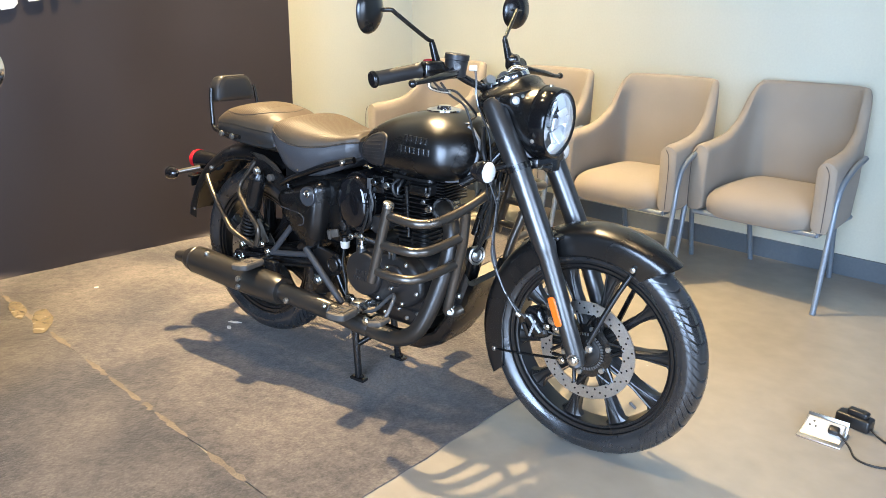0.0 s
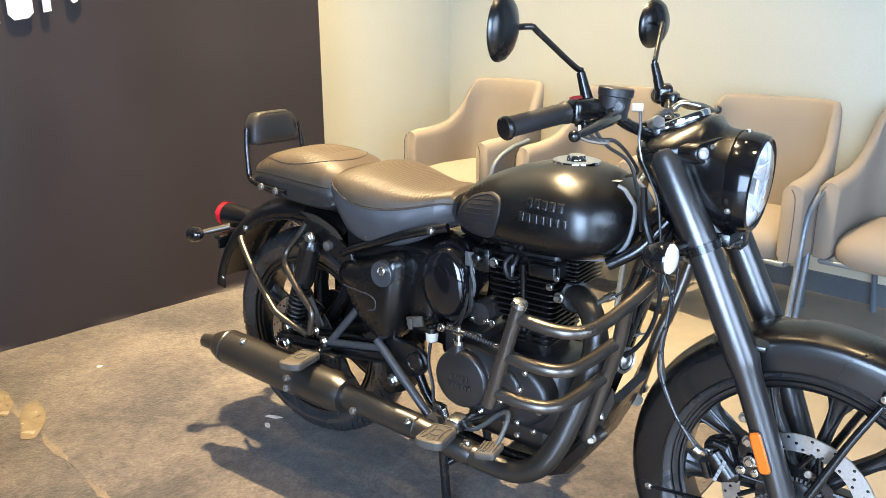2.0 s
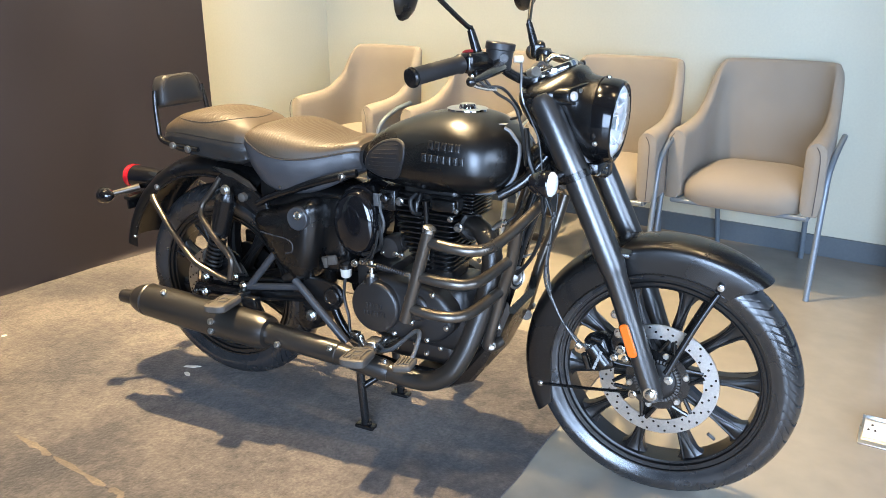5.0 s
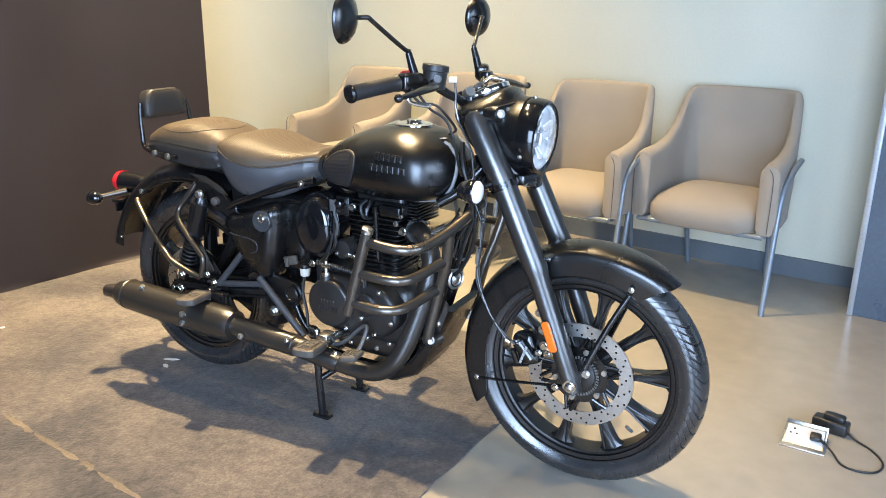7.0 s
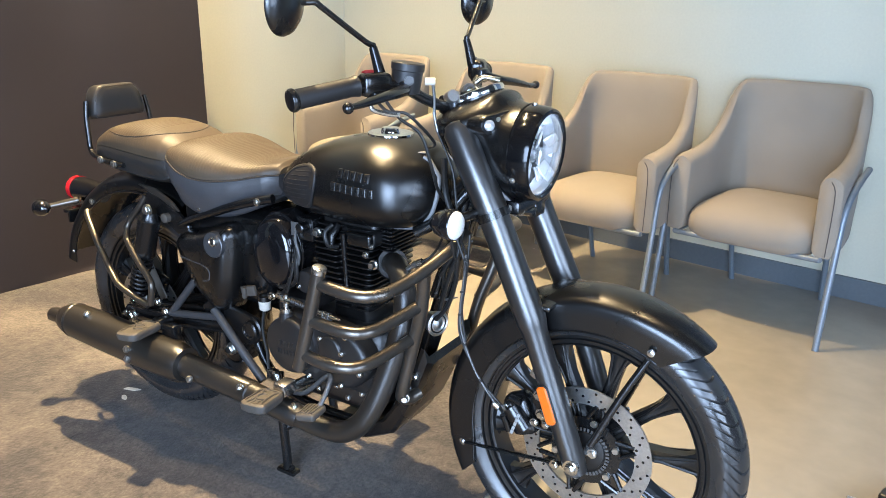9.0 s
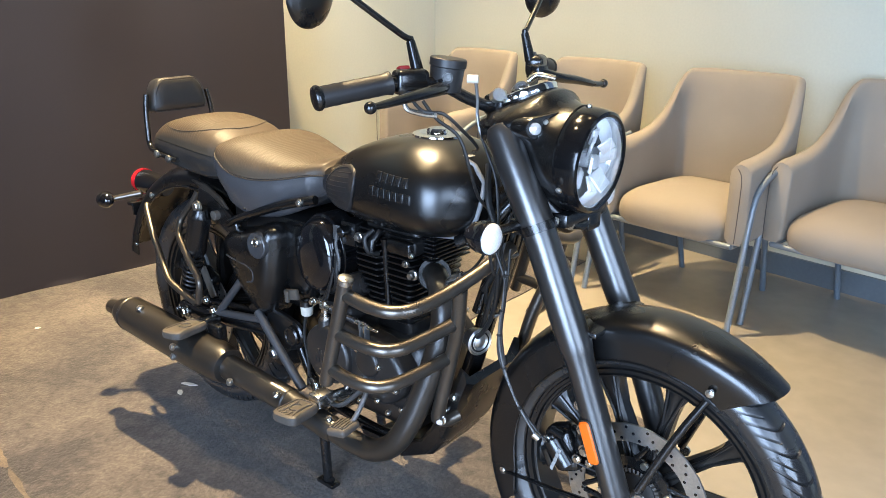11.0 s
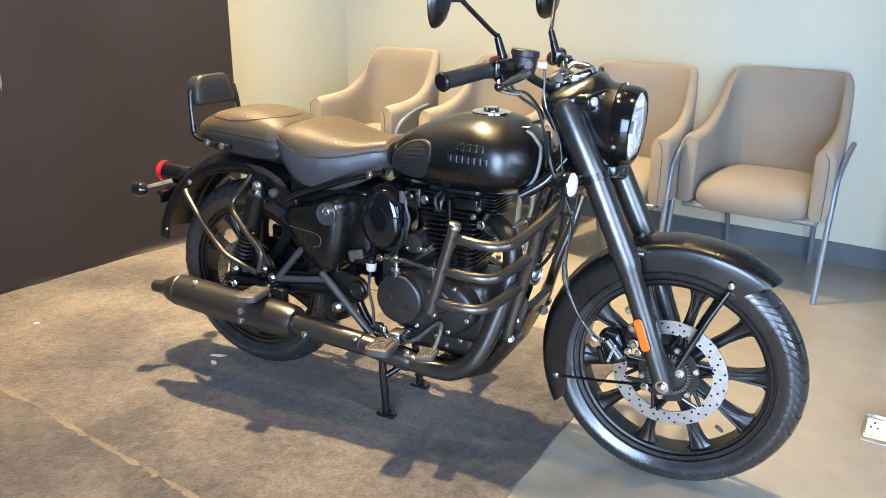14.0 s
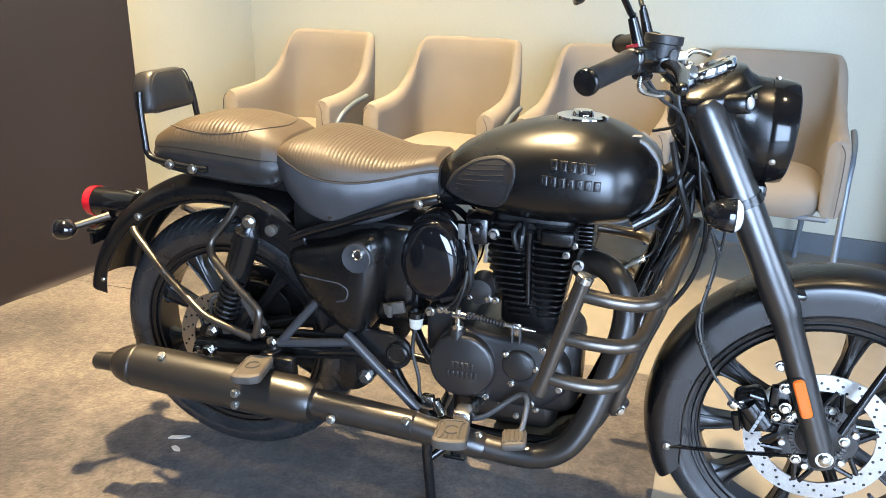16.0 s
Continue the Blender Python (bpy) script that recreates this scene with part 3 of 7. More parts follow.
def armchair():
    chair = thing("armchair", "greige upholstered armchair on grey steel legs by the wall", "armchair", group="armchairs along the wall")
    g, loops = Geo(), []
    N = 121
    for i in range(N):
        s = -1 + 2 * i / (N - 1)
        x, y = shell_plan(s)
        x2, y2 = shell_plan(min(1, s + 0.01))
        x1, y1 = shell_plan(max(-1, s - 0.01))
        d = Vector((x2 - x1, y2 - y1, 0)).normalized()
        out = Vector((-d.y, d.x, 0))  # away from the sitter
        a = abs(s)
        rise = curve_at([(0, 1), (0.372, 1), (0.392, 0.965), (0.428, 0.74), (0.465, 0.48), (0.52, 0.27), (0.60, 0.12), (0.70, 0.035), (0.82, 0), (1, 0)], a)
        top = 0.662 + 0.258 * rise + 0.008 * (1 - smooth_step(0.66, 1.0, a)) - 0.010 * smooth_step(0.9, 1.0, a)
        bottom = 0.345
        lean = 0.16 * rise - 0.02
        half = 0.025 + 0.017 * smooth_step(0.45, 0.90, a)
        front_round = 0.9 if i in (0, N - 1) else 1.0
        loop = []
        for o, z in ((-1, bottom + 0.02), (-0.6, bottom), (0.6, bottom), (1, bottom + 0.02)):
            loop.append(Vector((x, y, z)) + out * (half * o * front_round + lean * (z - 0.40)))
        for k in range(1, 6):
            z = bottom + (top - bottom) * k / 6
            loop.append(Vector((x, y, z)) + out * (half * front_round + lean * (z - 0.40)))
        for k in range(5):
            t = math.pi * (k + 0.5) / 5
            z = top - half + half * math.sin(t)
            loop.append(Vector((x, y, z)) + out * (half * math.cos(t) * front_round + lean * (z - 0.40)))
        for k in range(5, 0, -1):
            z = bottom + (top - bottom) * k / 6
            loop.append(Vector((x, y, z)) + out * (-half * front_round + lean * (z - 0.40)))
        narrow = 1 - 0.17 * rise
        loop = [Vector((p.x * (1 - (1 - narrow) * max(0, (p.z - 0.5) / 0.4)), p.y, p.z)) for p in loop]
        loops.append(loop)
    g.rings(loops)
    part("shell", g, FABRIC, chair, sharp=60)
    # seat cushion with a crown
    g, rows = Geo(), []
    W, D = 0.255, 0.265
    for k, (sc, z) in enumerate(((0.86, 0.325), (0.95, 0.330), (1.0, 0.350), (1.02, 0.378), (1.015, 0.402), (0.985, 0.424), (0.92, 0.444), (0.82, 0.460), (0.68, 0.473), (0.5, 0.482), (0.28, 0.488), (0.08, 0.490))):
        row = []
        for i in range(48):
            a = 2 * math.pi * i / 48
            c, s = math.cos(a), math.sin(a)
            r = 1 / (abs(c) ** 5 + abs(s) ** 5) ** 0.2
            row.append((W * sc * r * c, -0.045 + D * sc * r * s + (0.012 * sc if s < 0 else 0) * abs(s), z))
        rows.append(row)
    g.rings(rows)
    part("seat", g, FABRIC, chair, sharp=60)
    # frame under the seat
    g = Geo()
    ring = [(-0.285, -0.27, 0.335), (0.285, -0.27, 0.335), (0.27, 0.18, 0.335), (-0.27, 0.18, 0.335)]
    for i in range(4):
        g.tube([ring[i], ring[(i + 1) % 4]], 0.011, 10)
    part("seat_frame", g, LEG, chair)
    for sx in (-1, 1):
        part("leg", Geo().tube([(sx * 0.338, -0.325, 0.0), (sx * 0.337, -0.245, 0.48), (sx * 0.338, -0.230, 0.530), (sx * 0.340, -0.212, 0.556), (sx * 0.341, -0.180, 0.580), (sx * 0.342, -0.140, 0.600), (sx * 0.342, -0.08, 0.622), (sx * 0.338, 0.03, 0.640)], 0.0125, 12), LEG, chair, "grey steel front leg running up round the arm")
        part("leg", Geo().tube([(sx * 0.20, 0.245, 0.0), (sx * 0.205, 0.20, 0.18), (sx * 0.21, 0.165, 0.345)], 0.0125, 12, smooth=3), LEG, chair)
        part("piping", Geo().tube([(sx * 0.309, -0.2995, 0.36), (sx * 0.311, -0.3000, 0.50), (sx * 0.308, -0.2995, 0.605), (sx * 0.290, -0.297, 0.640)], 0.0018, 6, smooth=3), SEAM, chair, "dark seam cord")
    return chair


first = armchair()
first.matrix_world = ROOM @ pose(2.955, -0.345, 0)
tagged(first, "greige upholstered armchair on steel legs beside the slate-blue column")
for u, v, turn in ((2.30, 0.50, 0.5), (1.565, 0.515, -0.5), (0.765, 0.53, -4.0)):
    tagged(copy_thing(first, ROOM @ pose(u, -v, 0, 0, 0, turn)), "greige upholstered armchair on grey steel legs by the wall")


# ---- the motorcycle: x ahead, y to its left, origin on the floor under the rear axle ----
bike = thing("motorcycle", "matt black retro motorcycle with bronze crash guards on its centre stand", "motorcycle")
FW, RWL = Vector((1.39, 0, 0.328)), Vector((0.020, 0, 0.356))


def tyre_mesh(R, rim, half, pattern, n=37, per=14):
    """A treaded tyre about the y axis; the mesh lines run along the curved grooves that are cut into the tread."""
    g = Geo()
    seg = pattern * per
    verts, faces = [], []
    for i in range(seg):
        for j in range(n):
            s = -1 + 2 * j / (n - 1)  # across, bead to bead
            t, q = s * 2.15, abs(s)
            y = half * math.sin(t) if abs(t) < math.pi / 2 else math.copysign(half * (1 - 0.22 * ((abs(t) - math.pi / 2) / 0.58) ** 1.4), t)
            crown = (math.cos(t) + 0.55) / 1.55
            r = rim + (R - rim) * max(0.0, min(1.0, crown)) ** 0.86
            sweep = (0.95 * min(q, 0.72) ** 1.5 - 0.25 * math.sin(min(q, 0.72) * 6.0)) + (0.5 * smooth_blend(s))
            k = i % per
            if k == 0 and 0.10 < q < 0.72:
                r -= 0.0050
            elif k == per // 2 and 0.34 < q < 0.74:
                r -= 0.0045
            elif 0.78 < q < 0.81 or 0.86 < q < 0.88 or 0.93 < q < 0.95:
                r += 0.0022
            a = 2 * math.pi * (i + sweep * per) / seg
            verts.append((r * math.cos(a), y, r * math.sin(a)))
    for i in range(seg):
        for j in range(n - 1):
            a, b = i * n, ((i + 1) % seg) * n
            faces.append((a + j, a + j + 1, b + j + 1, b + j))
    return g.add(verts, faces)


def smooth_blend(s):
    t = max(0.0, min(1.0, (s + 0.06) / 0.12))
    return t * t * (3 - 2 * t)


def spoke_mesh(r0, r1):
    g, loops = Geo(), []
    for t, w, d in ((0, 0.026, 0.030), (0.12, 0.019, 0.028), (0.35, 0.0135, 0.024), (0.65, 0.0125, 0.021), (0.82, 0.0145, 0.020), (0.93, 0.024, 0.020), (1, 0.040, 0.021)):
        r = r0 + (r1 - r0) * t
        c = 0.35
        loops.append([(r, -d, -w * c), (r, -d, w * c), (r, -d * 0.55, w), (r, d * 0.55, w), (r, d, w * c), (r, d, -w * c), (r, d * 0.55, -w), (r, -d * 0.55, -w)])
    g.rings(loops)
    # raised ridges along both faces
    for sgn in (-1, 1):
        g.tube([(r0 + 0.01, sgn * 0.0285, -0.006), (r0 + (r1 - r0) * 0.6, sgn * 0.021, -0.005), (r1 - 0.004, sgn * 0.020, -0.016)], 0.0032, 6)
        g.tube([(r0 + 0.01, sgn * 0.0285, 0.006), (r0 + (r1 - r0) * 0.6, sgn * 0.021, 0.005), (r1 - 0.004, sgn * 0.020, 0.016)], 0.0032, 6)
    return g


def wheel(name, centre, R, rim_r, half, disc_r, disc_y, pattern, label, turn=0.0, valve_turn=-68.0):
    g = Geo()
    f = rim_r + 0.012  # flange
    w = half * 0.80
    lip = rim_r - 0.019
    prof = [(-w, f), (-w + 0.004, f + 0.001), (-w + 0.010, rim_r), (-w + 0.018, rim_r - 0.010), (-0.016, rim_r - 0.014), (0.016, rim_r - 0.014), (w - 0.018, rim_r - 0.010), (w - 0.010, rim_r),
            (w - 0.004, f + 0.001), (w, f), (w - 0.001, f - 0.005), (w - 0.007, f - 0.006), (w - 0.008, f - 0.011), (w - 0.003, f - 0.013), (w - 0.004, f - 0.019), (w - 0.012, f - 0.021), (w - 0.013, lip + 0.006), (w - 0.009, lip + 0.004), (w - 0.010, lip + 0.0015), (w - 0.022, lip), (-w + 0.022, lip), (-w + 0.010, lip + 0.0015), (-w + 0.009, lip + 0.004), (-w + 0.013, lip + 0.006), (-w + 0.012, f - 0.021), (-w + 0.004, f - 0.019), (-w + 0.003, f - 0.013), (-w + 0.008, f - 0.011), (-w + 0.007, f - 0.006), (-w + 0.001, f - 0.005), (-w, f)]
    g.lathe(prof, seg=96)
    body = part(name, g, CAST_BLACK, bike, label)
    body.matrix_world = Matrix.Translation(centre)
    part("tyre", tyre_mesh(R, rim_r + 0.008, half, pattern), RUBBER, body, "treaded black road tyre", sharp=28)
    hub = Geo().lathe([(-0.055, 0.030), (-0.052, 0.044), (-0.030, 0.050), (0.030, 0.050), (0.052, 0.044), (0.055, 0.030)], seg=40)
    part("hub", hub, CAST_BLACK, body)
    sp = part("spoke", spoke_mesh(0.044, rim_r - 0.016), CAST_BLACK, body)
    sp.matrix_basis = pose(0, 0, 0, 0, turn, 0)
    for k in range(1, 10):
        shifted(sp, (0, 0, 0), (0, turn + 36 * k, 0))
    # brake disc: drilled ring, carrier arms and toothed sensor ring
    g = Geo()
    inner = disc_r - 0.037
    g.lathe([(disc_y - 0.0022, inner), (disc_y - 0.0022, disc_r), (disc_y + 0.0022, disc_r), (disc_y + 0.0022, inner), (disc_y - 0.0022, inner)], seg=96)
    part("brake_disc", g, DISC_STEEL, body, "drilled bare steel brake disc")
    # solid black discs: the dark of the drilled holes is put in as colour
    holes = Geo()
    for k in range(60):
        a = 2 * math.pi * k / 60
        rr = inner + 0.007 + (k % 3) * 0.0115
        holes.lathe([(-0.0028, 0.0032), (0.0028, 0.0032)], (rr * math.cos(a), disc_y, rr * math.sin(a)), seg=8)
    tagged(part("drilled_pattern", holes, GLOSS_BLACK, body), kind="stuff")
    g = Geo().cut()
    g.lathe([(disc_y - 0.003, 0.040), (disc_y - 0.003, 0.079), (disc_y + 0.003, 0.079), (disc_y + 0.003, 0.040)], seg=48)
    for k in range(6):
        a = 2 * math.pi * k / 6 + 0.3
        for da in (-0.16, 0.16):
            g.cut()
            g.tube([(0.076 * math.cos(a + da * 1.6), disc_y, 0.076 * math.sin(a + da * 1.6)), ((inner + 0.004) * math.cos(a + da * 0.3), disc_y, (inner + 0.004) * math.sin(a + da * 0.3))], 0.0055, 8)
    part("disc_carrier", g, SATIN_BLACK, body)
    g = Geo()
    for k in range(6):
        a = 2 * math.pi * k / 6 + 0.3
        g.cut().lathe([(disc_y - 0.009, 0.0066), (disc_y - 0.007, 0.0080), (disc_y + 0.002, 0.0080)], (0.071 * math.cos(a), 0, 0.071 * math.sin(a)), seg=16)
    part("disc_rivets", g, STEEL, body, "bright steel rivet")
    g = Geo()
    for k in range(40):
        a0, a1 = 2 * math.pi * k / 40, 2 * math.pi * (k + 0.5) / 40
        q = [(r * math.cos(a), r * math.sin(a)) for r, a in ((0.049, a0), (0.057, a0), (0.057, a1), (0.049, a1))]
        g.rings([[(x, disc_y - 0.010, z) for x, z in q], [(x, disc_y - 0.0085, z) for x, z in q]])
    tagged(part("sensor_ring", g, BRAID, body, "slotted steel sensor ring"), kind="stuff")
    va = radians(valve_turn)
    part("valve", Geo().tube([(0.212 * math.cos(va), -0.004, 0.212 * math.sin(va)), (0.190 * math.cos(va), -0.012, 0.190 * math.sin(va))], 0.0045, 10), BRAID, body)
    return body


wheel("front_wheel", FW, 0.330, 0.253, 0.051, 0.147, -0.046, 40, "black ten-spoke cast wheel", -5.5, -47.0)
wheel("rear_wheel", RWL, 0.323, 0.238, 0.062, 0.130, -0.078, 36, "black ten-spoke cast wheel", 20.0)


def arc_guard(centre, R, a0, a1, half, skirt, steps=48, thick=0.003, taper0=0.6, taper1=0.6, tip=0.0, bow=0.0):
    """A valanced mudguard round a wheel: arched crown and side skirts; the ends taper."""
    g, outer, inner = Geo(), [], []
    n = 17
    for i in range(steps + 1):
        u = i / steps
        a = radians(a0 + (a1 - a0) * u)
        k = 1.0
        if u < 0.14:
            k = taper0 + (1 - taper0) * math.sin(u / 0.14 * math.pi / 2)
        if u > 0.86:
            k = taper1 + (1 - taper1) * math.sin((1 - u) / 0.14 * math.pi / 2)
        point = 1.0 - tip * (1 - min(1.0, u / 0.16)) ** 1.6
        for loop, off in ((outer, 0.0), (inner, thick)):
            row = []
            wide = half * point
            for j in range(n):
                s = -1 + 2 * j / (n - 1)
                a = radians(a0 + (a1 - a0) * u + (bow * abs(s) ** 2 * (1 - u) ** 3) - (0.4 * bow * abs(s) ** 2 * u ** 8))
                if abs(s) < 0.62:
                    t = s / 0.62
                    y = (wide - off) * math.sin(t * math.pi / 2)
                    r = R - off - (half * 0.62) * (1 - math.cos(t * math.pi / 2)) * 0.75
                else:
                    t = (abs(s) - 0.62) / 0.38
                    y = math.copysign(wide - off - 0.003 * t, s)
                    r = R - half * 0.62 * 0.75 - off * 0.2 - skirt * k * t
                row.append((centre.x + r * math.cos(a), y, centre.z + r * math.sin(a)))
            loop.append(row)
    g.rings([o + i[::-1] for o, i in zip(outer, inner)])
    return g


shell = arc_guard(FW + Vector((0.006, 0, 0.004)), 0.362, 51, 208, 0.066, 0.053, steps=64, taper0=1.15, taper1=0.6, tip=0.18, bow=9.0)
ff = part("front_mudguard", shell, MATT_BLACK, bike, sharp=50)
g = Geo()
for first in (0, 16):
    g.cut().tube([shell.v[34 * k + first] for k in range(1, 64)], 0.0024, 6)
part("rolled_edge", g, MATT_BLACK, ff)
for sgn in (-1, 1):
    part("front_stay", Geo().tube([(1.512, sgn * 0.066, 0.585), (1.47, sgn * 0.082, 0.50), (1.418, sgn * 0.098, 0.375)], [0.007, 0.0075, 0.009], 10, smooth=3), SATIN_BLACK, ff)
    part("rear_stay", Geo().tube([(1.094, sgn * 0.060, 0.256), (1.22, sgn * 0.080, 0.280), (1.365, sgn * 0.098, 0.310)], 0.0065, 10, flat=0.55), SATIN_BLACK, ff)
    bolts = Geo().bolt((1.515, sgn * 0.067, 0.600), 0.0058, 0.003, (0, sgn, 0)).bolt((1.092, sgn * 0.064, 0.257), 0.006, 0.004, (0, sgn, 0))
    bolts.bolt((1.343, sgn * 0.106, 0.305), 0.008, 0.006, (0, sgn, 0)).bolt((1.425, sgn * 0.106, 0.362), 0.008, 0.006, (0, sgn, 0))
    part("guard_bolts", bolts, STEEL, ff, "bright steel bolt")
# bracket from guard to fork
part("fork_bridge", Geo().box((0.05, 0.20, 0.012), (1.285, 0, 0.655), 0.004), SATIN_BLACK, ff)

# rear mudguard with its stays
rf = part("rear_mudguard", arc_guard(RWL, 0.422, 62, 166, 0.086, 0.019, taper0=0.9, taper1=1.6), MATT_BLACK, bike, sharp=50)
g = Geo()
for sgn in (-1, 1):
    g.cut().tube([(RWL.x + 0.3625 * math.cos(radians(a)), sgn * 0.0845, RWL.z + 0.3625 * math.sin(radians(a))) for a in range(62, 158, 4)], 0.0042, 10)
part("guard_rail", g, SATIN_BLACK, rf)


# ---- fork, headlamp, handlebar ----
for sgn in (-1, 1):
    y, yt = 0.104 * sgn, (0.090 if sgn < 0 else 0.102) * sgn
    leg = part("fork_leg", Geo().tube([(1.070, yt, 1.022), (1.075, yt, 1.014), (1.083, yt, 1.000), (1.168, yt * 1.02, 0.838)], [0.012, 0.028, 0.034, 0.034], 28), FORK, bike, "satin black shrouded fork tube")
    part("clamp_ring", Geo().tube([(1.166, yt * 1.02, 0.843), (1.174, yt * 1.02, 0.827)], 0.0360, 28), SATIN_BLACK, leg)
    part("fork_tube", Geo().tube([(1.170, yt * 1.02, 0.834), (1.270, y, 0.632), (1.275, y, 0.620)], [0.0325, 0.0325, 0.031], 28), FORK, leg)
    part("slider", Geo().tube([(1.272, y, 0.628), (1.282, y, 0.602), (1.330, y, 0.478), (1.384, y, 0.336), (1.393, y, 0.305), (1.395, y, 0.298)], [0.0315, 0.0275, 0.0265, 0.0260, 0.024, 0.012], 28), FORK, leg)
    part("axle_nut", Geo().lathe([(0, 0.017), (0.009, 0.017), (0.0092, 0.012), (0.016, 0.011), (0.018, 0.008)], axis="z", seg=24, m=Matrix.Translation((1.390, sgn * 0.122, 0.328)) @ Vector((0, 0, 1)).rotation_difference(Vector((0, sgn, 0))).to_matrix().to_4x4()), STEEL, leg, "bright steel axle nut")
    turn = math.degrees(math.atan2(0.054, 0.142))
    ref_o = round_outline([(-0.0115, -0.043), (0.0115, -0.043), (0.0115, 0.043), (-0.0115, 0.043)], 0.010, 5)
    ref_m = pose(1.329, sgn * 0.128, 0.458, 0, -turn, 0)
    part("reflector_bezel", Geo().plate([(x * 1.16, z * 1.045) for x, z in ref_o], sgn * 0.007, m=ref_m, rim=0.002), GRIP, leg)
    part("reflector", Geo().plate(ref_o, sgn * 0.0105, m=ref_m, rim=0.003), AMBER, leg, "orange side reflector")
    part("cap_bolt", Geo().bolt((1.069, yt, 1.023), 0.010, 0.006, (-0.42, 0, 0.9)), STEEL, leg)
part("axle", Geo().tube([(1.39, -0.12, 0.328), (1.39, 0.12, 0.328)], 0.011, 16), STEEL, bike)

# steering head and yokes
yoke = Geo().box((0.06, 0.24, 0.03), (1.150, 0, 0.835), 0.008).box((0.06, 0.23, 0.025), (1.075, 0, 1.0), 0.008)
yoke.tube([(1.045, 0, 0.98), (1.13, 0, 0.80)], 0.036, 20)
part("steering_head", yoke, SATIN_BLACK, bike)
g = Geo().box((0.055, 0.16, 0.03), (1.185, 0.02, 0.845), 0.008).box((0.03, 0.05, 0.035), (1.20, 0.045, 0.825), 0.006).tube([(1.18, -0.07, 0.85), (1.21, 0.0, 0.825), (1.19, 0.08, 0.84)], 0.008, 8, smooth=3)
part("headlamp_bracket", g, SATIN_BLACK, bike)
part("bracket_bolts", Geo().bolt((1.205, -0.035, 0.835), 0.008, 0.006, (1, -0.4, 0)).bolt((1.20, 0.03, 0.85), 0.008, 0.006, (1, -0.4, 0)).bolt((1.19, -0.065, 0.845), 0.006, 0.006, (1, -0.6, 0)), STEEL, bike)

# headlamp nacelle
HC = Vector((1.197, 0, 0.955))
g, loops = Geo(), []
# each station: place, half-width of the hood, top, bottom, half-width of the bowl under it
stations = [(1.012, 0.050, 1.024, 0.985, 0.050), (1.016, 0.088, 1.030, 0.962, 0.066), (1.035, 0.116, 1.040, 0.930, 0.070), (1.060, 0.124, 1.052, 0.902, 0.073), (1.09, 0.122, 1.064, 0.885, 0.077), (1.115, 0.112, 1.074, 0.874, 0.082),
            (1.135, 0.102, 1.080, 0.868, 0.087), (1.148, 0.098, 1.078, 0.864, 0.091), (1.158, 0.0985, 1.067, 0.8590, 0.094), (1.172, 0.1022, 1.0585, 0.8565, 0.0975), (1.184, 0.1012, 1.0562, 0.8550, 0.0998), (1.198, 0.1006, 1.0555, 0.8545, 0.1006)]
for x, hw, zt, zb, low_hw in stations:
    mid, h, loop = (zt + zb) / 2, (zt - zb) / 2, []
    p = 1.0 if x > 1.15 else 0.82
    for k in range(56):
        a = 2 * math.pi * k / 56
        c, s = math.cos(a), math.sin(a)
        z = mid + h * math.copysign(abs(s) ** p, s)
        u = min(1.0, max(0.0, (z - 0.980) / 0.040))
        w = low_hw + (hw - low_hw) * u * u * (3 - 2 * u)
        loop.append((x, w * math.copysign(abs(c) ** p, c), z))
    loops.append(loop)
g.rings(loops)
nac = part("headlamp_nacelle", g, MATT_BLACK, bike, sharp=50)
tilt = pose(HC.x, 0, HC.z, 0, 4.0, 0)
rim = [(-0.006, 0.0935), (-0.004, 0.0985), (0.001, 0.1000), (0.020, 0.0998), (0.034, 0.0985), (0.044, 0.0955), (0.047, 0.0905), (0.045, 0.0865), (0.030, 0.0850), (0.0, 0.0850)]
part("headlamp_rim", Geo().lathe(rim, axis="x", seg=64, m=tilt), RIM_BLACK, nac, "gloss black headlamp rim")
part("inner_ring", Geo().lathe([(-0.004, 0.0848), (-0.004, 0.0835), (0.041, 0.0840), (0.041, 0.0848), (-0.004, 0.0848)], axis="x", seg=64, m=tilt), REFLECTOR, nac, "bright inner lamp ring")
bowl, rnd = Geo(), random.Random(5)
loops = []
for i, (h, r) in enumerate(((-0.050, 0.012), (-0.046, 0.028), (-0.034, 0.048), (-0.018, 0.064), (0.002, 0.077), (0.022, 0.084))):
    loops.append([(h + (0.004 if (k // 4) % 2 else -0.002) * (0 < i < 5), r * math.cos(2 * math.pi * k / 64), r * math.sin(2 * math.pi * k / 64)) for k in range(64)])
bowl.rings(loops, caps=(True, False), m=tilt)
part("lamp_reflector", bowl, REFLECTOR, nac, "faceted bright lamp reflector", sharp=20)
facets = Geo()
for k in range(9):
    a = 2 * math.pi * k / 9 + 0.1
    w = 0.020 + 0.006 * (k % 3)
    facets.cut().box((0.006, w, 0.030 + 0.01 * (k % 2)), (0.012, 0, 0.052), 0.003, m=tilt @ pose(0, 0, 0, math.degrees(a), 0, 0) @ pose(0, 0, 0, 0, 16 + 10 * (k % 3), 8 * (k % 2)))
part("reflector_facets", facets, REFLECTOR, nac)
part("bulb_shield", Geo().lathe([(-0.04, 0.012), (0.020, 0.014), (0.026, 0.0135), (0.030, 0.010), (0.031, 0.001)], axis="x", seg=28, m=tilt), REFLECTOR, nac)
part("badge_disc", Geo().lathe([(0.030, 0.0145), (0.033, 0.0135), (0.034, 0.001)], axis="x", seg=24, m=tilt), MARK_GREY, nac)
